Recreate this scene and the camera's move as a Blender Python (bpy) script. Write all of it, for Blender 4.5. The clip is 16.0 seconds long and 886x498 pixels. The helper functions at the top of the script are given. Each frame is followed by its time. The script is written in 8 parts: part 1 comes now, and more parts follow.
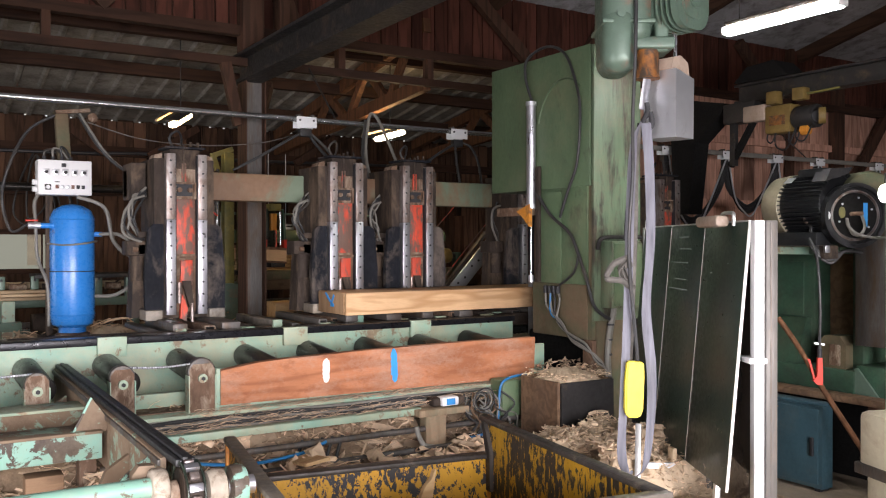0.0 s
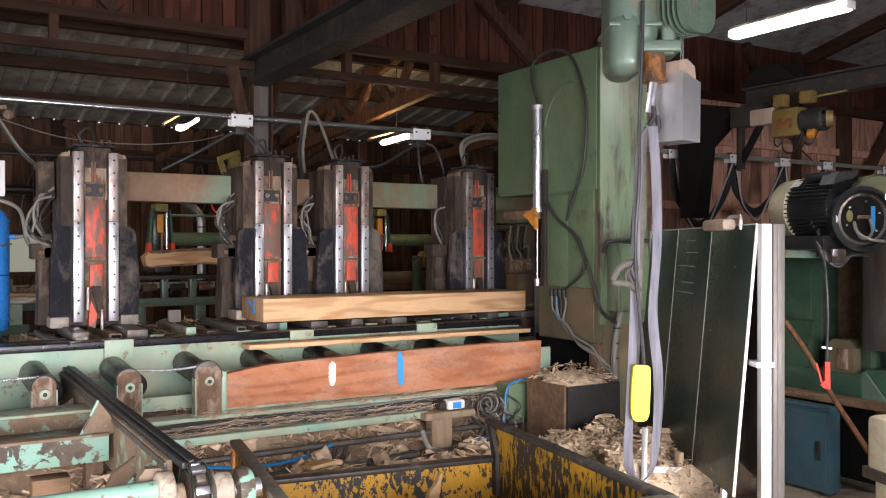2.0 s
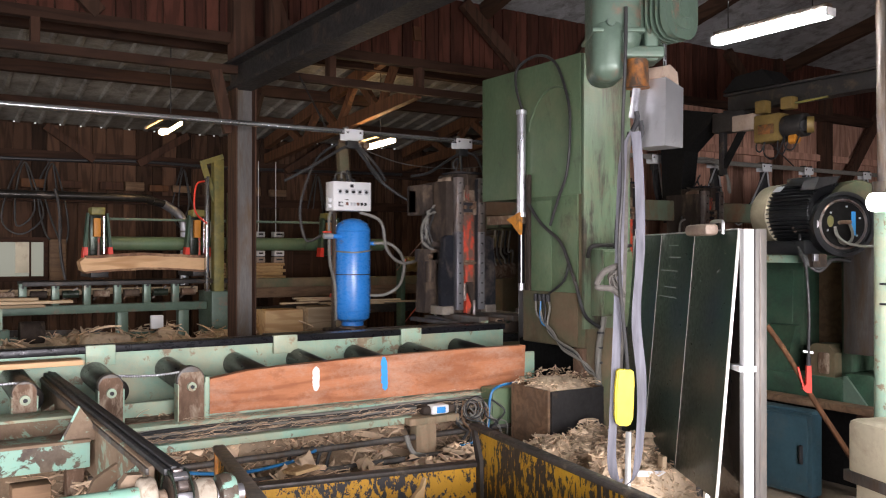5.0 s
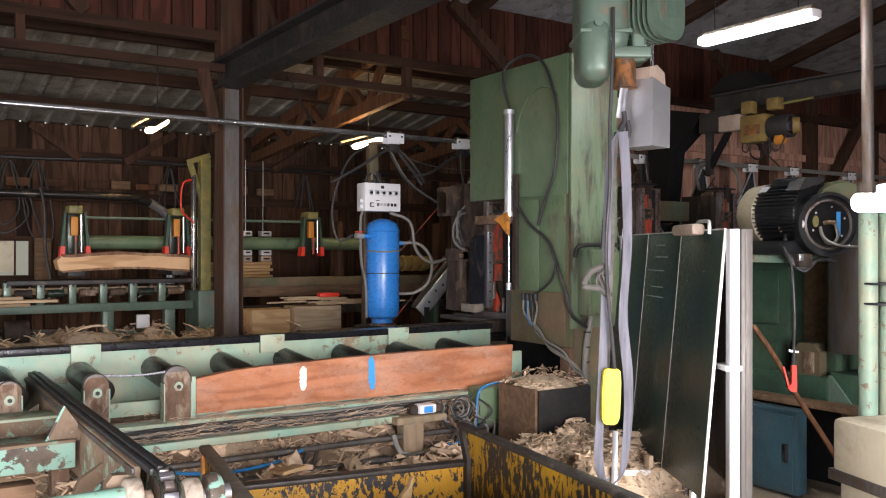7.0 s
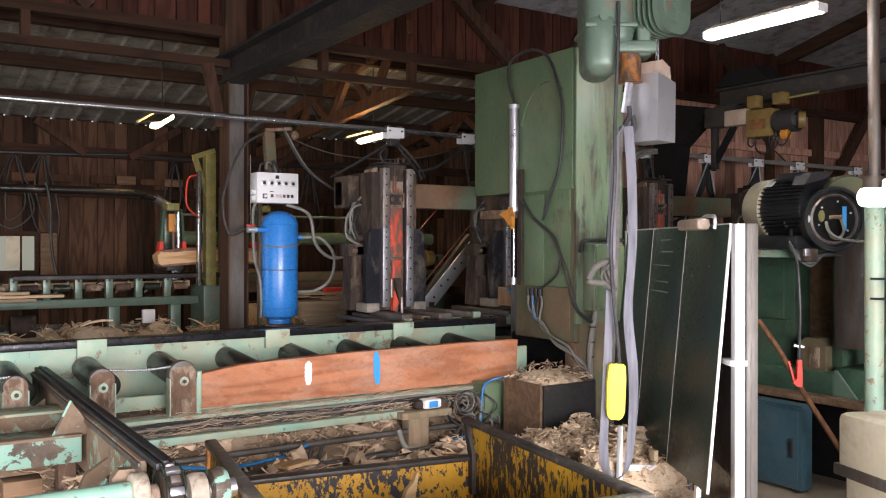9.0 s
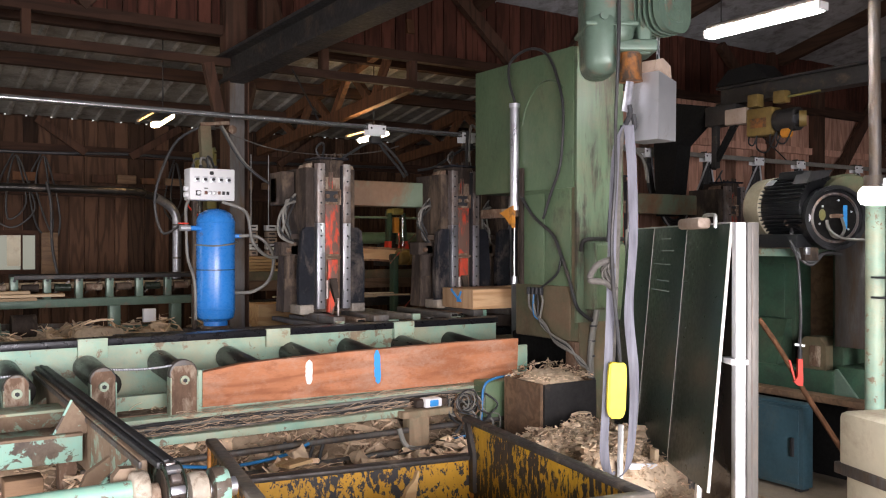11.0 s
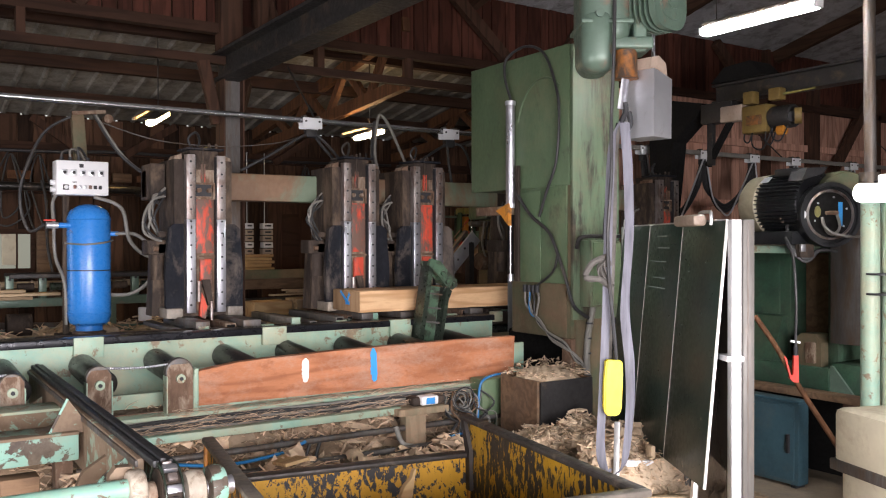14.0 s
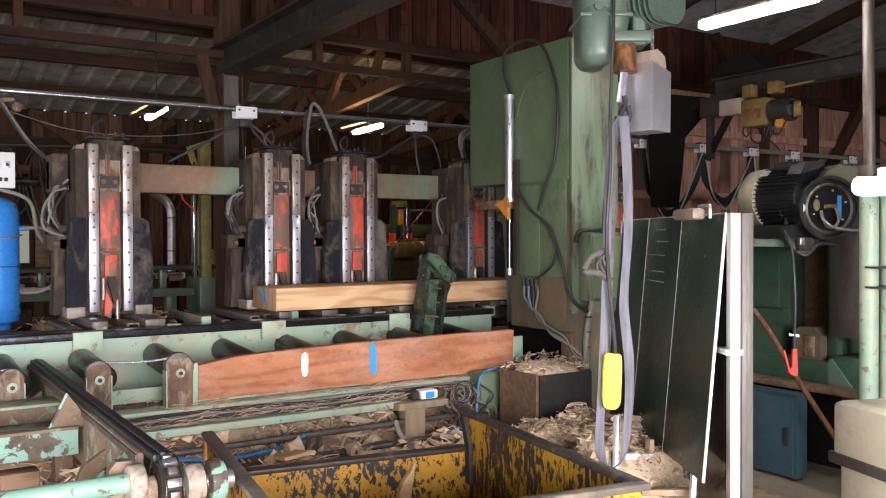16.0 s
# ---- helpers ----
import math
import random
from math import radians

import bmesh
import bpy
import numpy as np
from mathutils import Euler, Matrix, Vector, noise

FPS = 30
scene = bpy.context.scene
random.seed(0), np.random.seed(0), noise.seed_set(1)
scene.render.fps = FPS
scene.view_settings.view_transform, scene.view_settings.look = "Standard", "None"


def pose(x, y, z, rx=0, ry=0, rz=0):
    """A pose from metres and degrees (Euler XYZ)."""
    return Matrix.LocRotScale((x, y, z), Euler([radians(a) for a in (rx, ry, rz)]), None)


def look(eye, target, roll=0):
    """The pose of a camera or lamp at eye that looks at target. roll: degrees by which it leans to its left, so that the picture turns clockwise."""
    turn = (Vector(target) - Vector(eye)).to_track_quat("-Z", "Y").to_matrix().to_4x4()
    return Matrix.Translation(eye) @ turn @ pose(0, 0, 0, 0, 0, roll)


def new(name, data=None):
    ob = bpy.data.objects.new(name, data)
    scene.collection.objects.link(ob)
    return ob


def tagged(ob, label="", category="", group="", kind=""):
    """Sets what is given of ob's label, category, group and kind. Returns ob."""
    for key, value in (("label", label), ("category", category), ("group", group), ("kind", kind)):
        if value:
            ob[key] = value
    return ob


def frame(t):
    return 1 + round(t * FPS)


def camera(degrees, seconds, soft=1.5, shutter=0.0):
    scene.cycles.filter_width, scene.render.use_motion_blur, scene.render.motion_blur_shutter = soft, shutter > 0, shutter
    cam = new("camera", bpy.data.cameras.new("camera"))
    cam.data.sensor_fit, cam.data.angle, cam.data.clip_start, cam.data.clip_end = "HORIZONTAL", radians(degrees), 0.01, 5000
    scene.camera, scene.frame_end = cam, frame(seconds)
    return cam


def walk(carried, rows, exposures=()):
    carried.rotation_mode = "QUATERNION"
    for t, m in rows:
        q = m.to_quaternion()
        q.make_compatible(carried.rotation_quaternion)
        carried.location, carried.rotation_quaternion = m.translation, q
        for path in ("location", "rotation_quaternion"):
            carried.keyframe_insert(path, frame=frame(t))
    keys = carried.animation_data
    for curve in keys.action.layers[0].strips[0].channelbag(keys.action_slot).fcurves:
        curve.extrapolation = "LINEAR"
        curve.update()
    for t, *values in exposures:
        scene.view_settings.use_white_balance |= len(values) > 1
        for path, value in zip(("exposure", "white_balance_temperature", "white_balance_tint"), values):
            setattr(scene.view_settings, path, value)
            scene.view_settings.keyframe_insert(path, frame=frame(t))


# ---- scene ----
EYE = (0.0, 0.0, 1.7)
cam = camera(54.0, 16.0, soft=1.1, shutter=0.5)
PATH = [
    (0.0, pose(*EYE, 89.628, 0.050, -31.771)),
    (0.5, pose(*EYE, 89.743, 0.029, -31.598)),
    (1.0, pose(*EYE, 89.754, -0.014, -31.475)),
    (1.5, pose(*EYE, 89.774, -0.040, -31.449)),
    (2.0, pose(*EYE, 89.845, 0.003, -31.362)),
    (2.5, pose(*EYE, 89.974, 0.112, -31.315)),
    (3.0, pose(*EYE, 90.031, 0.097, -31.273)),
    (3.5, pose(*EYE, 89.976, 0.044, -31.390)),
    (4.0, pose(*EYE, 90.019, 0.065, -31.711)),
    (6.5, pose(*EYE, 90.183, -0.158, -33.113)),
    (7.0, pose(*EYE, 90.122, -0.092, -33.222)),
    (7.5, pose(*EYE, 89.995, -0.021, -33.249)),
    (8.0, pose(*EYE, 89.928, -0.065, -33.124)),
    (8.5, pose(*EYE, 89.823, -0.006, -32.978)),
    (9.0, pose(*EYE, 89.791, -0.062, -32.900)),
    (11.5, pose(*EYE, 89.674, -0.042, -32.860)),
    (12.0, pose(*EYE, 89.534, -0.042, -32.911)),
    (12.5, pose(*EYE, 89.469, -0.052, -32.941)),
    (13.0, pose(*EYE, 89.518, -0.065, -33.043)),
    (13.5, pose(*EYE, 89.579, 0.005, -33.143)),
    (14.0, pose(*EYE, 89.574, 0.097, -33.118)),
    (14.5, pose(*EYE, 89.514, 0.147, -33.125)),
    (15.0, pose(*EYE, 89.412, 0.124, -33.129)),
    (15.5, pose(*EYE, 89.286, 0.149, -33.172)),
    (16.0, pose(*EYE, 89.181, 0.196, -33.181)),
]
walk(cam, PATH)

# ---- light ----
world = bpy.data.worlds.new("sky")
scene.world = world
world.use_nodes = True
sky = world.node_tree.nodes.new("ShaderNodeTexSky")
sky.sky_type, sky.sun_disc = "NISHITA", False
sky.sun_elevation, sky.sun_rotation = radians(35), radians(200)
world.node_tree.links.new(sky.outputs[0], world.node_tree.nodes["Background"].inputs[0])
world.node_tree.nodes["Background"].inputs[1].default_value = 0.1


def area(name, m, sx, sy, watts, colour):
    data = bpy.data.lights.new(name, "AREA")
    data.shape, data.size, data.size_y, data.energy, data.color = "RECTANGLE", sx, sy, watts, colour
    ob = new(name, data)
    ob.matrix_world = m
    return ob


# daylight through the wide gate behind the camera; side and lean-to lamps are added fill
area("gate_daylight", look((-0.4, -4.9, 1.85), (1.2, 6, 1.2)), 5.6, 2.8, 1740, (1.0, 0.95, 0.985))
area("side_gate_daylight", look((-3.9, 1.0, 1.2), (4, 4.5, 1.0)), 4.0, 2.0, 260, (1.0, 0.95, 0.985))
area("lean_to_daylight", look((-3.9, 9.4, 1.5), (4, 8.6, 0.9)), 2.6, 2.0, 68, (1.0, 0.95, 0.93))
scene.view_settings.exposure = 0.0


# ---- materials ----
def nodes_of(name):
    m = bpy.data.materials.new(name)
    m.use_nodes = True
    nt = m.node_tree
    return m, nt, nt.nodes["Principled BSDF"]


def noise_node(nt, scale, detail=5, rough=0.6, stretch=(1, 1, 1), dist=0.0):
    tc = nt.nodes.new("ShaderNodeTexCoord")
    mp = nt.nodes.new("ShaderNodeMapping")
    mp.inputs["Scale"].default_value = stretch
    info = nt.nodes.new("ShaderNodeObjectInfo")
    add = nt.nodes.new("ShaderNodeVectorMath")
    add.operation = "MULTIPLY_ADD"
    add.inputs[1].default_value = (1, 1, 1)
    comb = nt.nodes.new("ShaderNodeCombineXYZ")
    mul = nt.nodes.new("ShaderNodeMath")
    mul.operation = "MULTIPLY"
    mul.inputs[1].default_value = 37.0
    nt.links.new(info.outputs["Random"], mul.inputs[0])
    nt.links.new(mul.outputs[0], comb.inputs[0])
    nt.links.new(mul.outputs[0], comb.inputs[2])
    nt.links.new(tc.outputs["Object"], add.inputs[0])
    nt.links.new(comb.outputs[0], add.inputs[2])
    nt.links.new(add.outputs[0], mp.inputs[0])
    n = nt.nodes.new("ShaderNodeTexNoise")
    n.inputs["Scale"].default_value, n.inputs["Detail"].default_value = scale, detail
    n.inputs["Roughness"].default_value, n.inputs["Distortion"].default_value = rough, dist
    nt.links.new(mp.outputs[0], n.inputs["Vector"])
    return n


def ramp(nt, src, a, b, c0=(0, 0, 0, 1), c1=(1, 1, 1, 1)):
    r = nt.nodes.new("ShaderNodeValToRGB")
    r.color_ramp.elements[0].position, r.color_ramp.elements[1].position = a, b
    r.color_ramp.elements[0].color, r.color_ramp.elements[1].color = c0, c1
    nt.links.new(src, r.inputs[0])
    return r


def mix(nt, fac, a, b):
    m = nt.nodes.new("ShaderNodeMix")
    m.data_type = "RGBA"
    for sock, v in ((m.inputs[0], fac), (m.inputs[6], a), (m.inputs[7], b)):
        if isinstance(v, (tuple, list)):
            sock.default_value = (*v[:3], 1)
        elif isinstance(v, (int, float)):
            sock.default_value = v
        else:
            nt.links.new(v, sock)
    return m.outputs[2]


def surface(name, base, rough=0.6, metal=0.0, var=0.35, scale=6.0, wear=None, wear_at=0.62, wear_soft=0.04, wear_scale=5.0,
            dust=None, dust_at=0.55, bump=0.3, stretch=(1, 1, 1), piece=0.0, grain=40.0, patch=0.0):
    """A worn surface: base colour varied at two scales, patches of a second colour, a film of dust, fine relief."""
    m, nt, p = nodes_of(name)
    big = noise_node(nt, scale, 6, 0.65, stretch)
    fine = noise_node(nt, grain, 4, 0.6, stretch)
    dark = tuple(c * (1 - var) for c in base)
    light = tuple(min(1, c * (1 + var * 0.8)) for c in base)
    col = mix(nt, ramp(nt, big.outputs[0], 0.3, 0.7).outputs[0], dark, light)
    col = mix(nt, ramp(nt, fine.outputs[0], 0.35, 0.8, (0, 0, 0, 1), (0.45, 0.45, 0.45, 1)).outputs[0], col, dark)
    if wear:
        w = noise_node(nt, wear_scale, 8, 0.7, stretch, 0.4)
        wide = noise_node(nt, wear_scale * 0.17, 3, 0.5)
        both = nt.nodes.new("ShaderNodeMath")
        both.operation = "MULTIPLY_ADD"
        both.inputs[1].default_value = patch
        nt.links.new(wide.outputs[0], both.inputs[0])
        less = nt.nodes.new("ShaderNodeMath")
        less.operation = "SUBTRACT"
        less.inputs[1].default_value = patch * 0.5
        nt.links.new(w.outputs[0], less.inputs[0])
        nt.links.new(less.outputs[0], both.inputs[2])
        col = mix(nt, ramp(nt, both.outputs[0], wear_at - wear_soft, wear_at + wear_soft).outputs[0], col, wear)
    if dust:
        d = noise_node(nt, 2.3, 9, 0.75)
        col = mix(nt, ramp(nt, d.outputs[0], dust_at - 0.15, dust_at + 0.2, (0, 0, 0, 1), (0.75, 0.75, 0.75, 1)).outputs[0], col, dust)
    if piece:
        info = nt.nodes.new("ShaderNodeObjectInfo")
        geo = nt.nodes.new("ShaderNodeNewGeometry")
        addn = nt.nodes.new("ShaderNodeMath")
        addn.operation = "ADD"
        nt.links.new(info.outputs["Random"], addn.inputs[0])
        nt.links.new(geo.outputs["Random Per Island"], addn.inputs[1])
        fr = nt.nodes.new("ShaderNodeMath")
        fr.operation = "FRACT"
        nt.links.new(addn.outputs[0], fr.inputs[0])
        hsv = nt.nodes.new("ShaderNodeHueSaturation")
        mr = nt.nodes.new("ShaderNodeMapRange")
        mr.inputs[3].default_value, mr.inputs[4].default_value = 1 - piece, 1 + piece
        nt.links.new(fr.outputs[0], mr.inputs[0])
        nt.links.new(mr.outputs[0], hsv.inputs["Value"])
        nt.links.new(col, hsv.inputs["Color"])
        col = hsv.outputs[0]
    nt.links.new(col, p.inputs["Base Color"])
    rr = ramp(nt, fine.outputs[0], 0.2, 0.8, (max(0, rough - 0.12),) * 3 + (1,), (min(1, rough + 0.15),) * 3 + (1,))
    if bump > 0:
        nt.links.new(rr.outputs[0], p.inputs["Roughness"])
    p.inputs["Roughness"].default_value = rough
    p.inputs["Metallic"].default_value = metal
    p.inputs["Specular IOR Level"].default_value = 0.25 if rough >= 0.65 else 0.5
    b = nt.nodes.new("ShaderNodeBump")
    b.inputs["Strength"].default_value, b.inputs["Distance"].default_value = bump, 0.004
    nt.links.new(fine.outputs[0], b.inputs["Height"])
    nt.links.new(b.outputs[0], p.inputs["Normal"])
    return m


def sawn_wood(name, base, dark, along="x", rough=0.7, scale=1.0, piece=0.0, stain=None):
    """Sawn timber: growth rings stretched along the board, knots and a rough sawn relief."""
    m, nt, p = nodes_of(name)
    st = {"x": (0.35, 3.0, 3.0), "y": (3.0, 0.35, 3.0), "z": (3.0, 3.0, 0.35)}[along]
    warp = noise_node(nt, 1.6 * scale, 3, 0.5, st)
    wave = nt.nodes.new("ShaderNodeMath")
    wave.operation = "MULTIPLY"
    wave.inputs[1].default_value = 46.0
    nt.links.new(warp.outputs[0], wave.inputs[0])
    sn = nt.nodes.new("ShaderNodeMath")
    sn.operation = "SINE"
    nt.links.new(wave.outputs[0], sn.inputs[0])
    mr = nt.nodes.new("ShaderNodeMapRange")
    mr.inputs[1].default_value, mr.inputs[2].default_value = -1, 1
    nt.links.new(sn.outputs[0], mr.inputs[0])
    col = mix(nt, ramp(nt, mr.outputs[0], 0.35, 1.0, (0, 0, 0, 1), (0.7, 0.7, 0.7, 1)).outputs[0], base, dark)
    st2 = tuple(s * 4 for s in st)
    fine = noise_node(nt, 12, 5, 0.7, st2)
    col = mix(nt, ramp(nt, fine.outputs[0], 0.45, 0.9, (0, 0, 0, 1), (0.5, 0.5, 0.5, 1)).outputs[0], col, dark)
    big = noise_node(nt, 2.2, 4, 0.6)
    col = mix(nt, ramp(nt, big.outputs[0], 0.42, 0.75, (0, 0, 0, 1), (0.45, 0.45, 0.45, 1)).outputs[0], col, tuple(c * 0.55 for c in base))
    if stain:
        sn2 = noise_node(nt, 2.6, 10, 0.8, (1.0, 1.6, 1.6))
        col = mix(nt, ramp(nt, sn2.outputs[0], 0.46, 0.72, (0, 0, 0, 1), (0.8, 0.8, 0.8, 1)).outputs[0], col, stain)
        sn3 = noise_node(nt, 13.0, 8, 0.75, (0.5, 1, 1))
        col = mix(nt, ramp(nt, sn3.outputs[0], 0.52, 0.66, (0, 0, 0, 1), (0.75, 0.75, 0.75, 1)).outputs[0], col, dark)
    if piece:
        geo = nt.nodes.new("ShaderNodeNewGeometry")
        info = nt.nodes.new("ShaderNodeObjectInfo")
        addn = nt.nodes.new("ShaderNodeMath")
        addn.operation = "ADD"
        nt.links.new(geo.outputs["Random Per Island"], addn.inputs[0])
        nt.links.new(info.outputs["Random"], addn.inputs[1])
        fr = nt.nodes.new("ShaderNodeMath")
        fr.operation = "FRACT"
        nt.links.new(addn.outputs[0], fr.inputs[0])
        hsv = nt.nodes.new("ShaderNodeHueSaturation")
        mr2 = nt.nodes.new("ShaderNodeMapRange")
        mr2.inputs[3].default_value, mr2.inputs[4].default_value = 1 - piece, 1 + piece
        nt.links.new(fr.outputs[0], mr2.inputs[0])
        nt.links.new(mr2.outputs[0], hsv.inputs["Value"])
        nt.links.new(col, hsv.inputs["Color"])
        col = hsv.outputs[0]
    nt.links.new(col, p.inputs["Base Color"])
    p.inputs["Roughness"].default_value = rough
    p.inputs["Specular IOR Level"].default_value = 0.2
    b = nt.nodes.new("ShaderNodeBump")
    b.inputs["Strength"].default_value, b.inputs["Distance"].default_value = 0.35, 0.003
    nt.links.new(fine.outputs[0], b.inputs["Height"])
    nt.links.new(b.outputs[0], p.inputs["Normal"])
    return m


def glow(name, colour, strength, base=0.9):
    m, nt, p = nodes_of(name)
    p.inputs["Base Color"].default_value = (base, base, base, 1)
    p.inputs["Emission Color"].default_value = (*colour, 1)
    p.inputs["Emission Strength"].default_value = strength
    return m


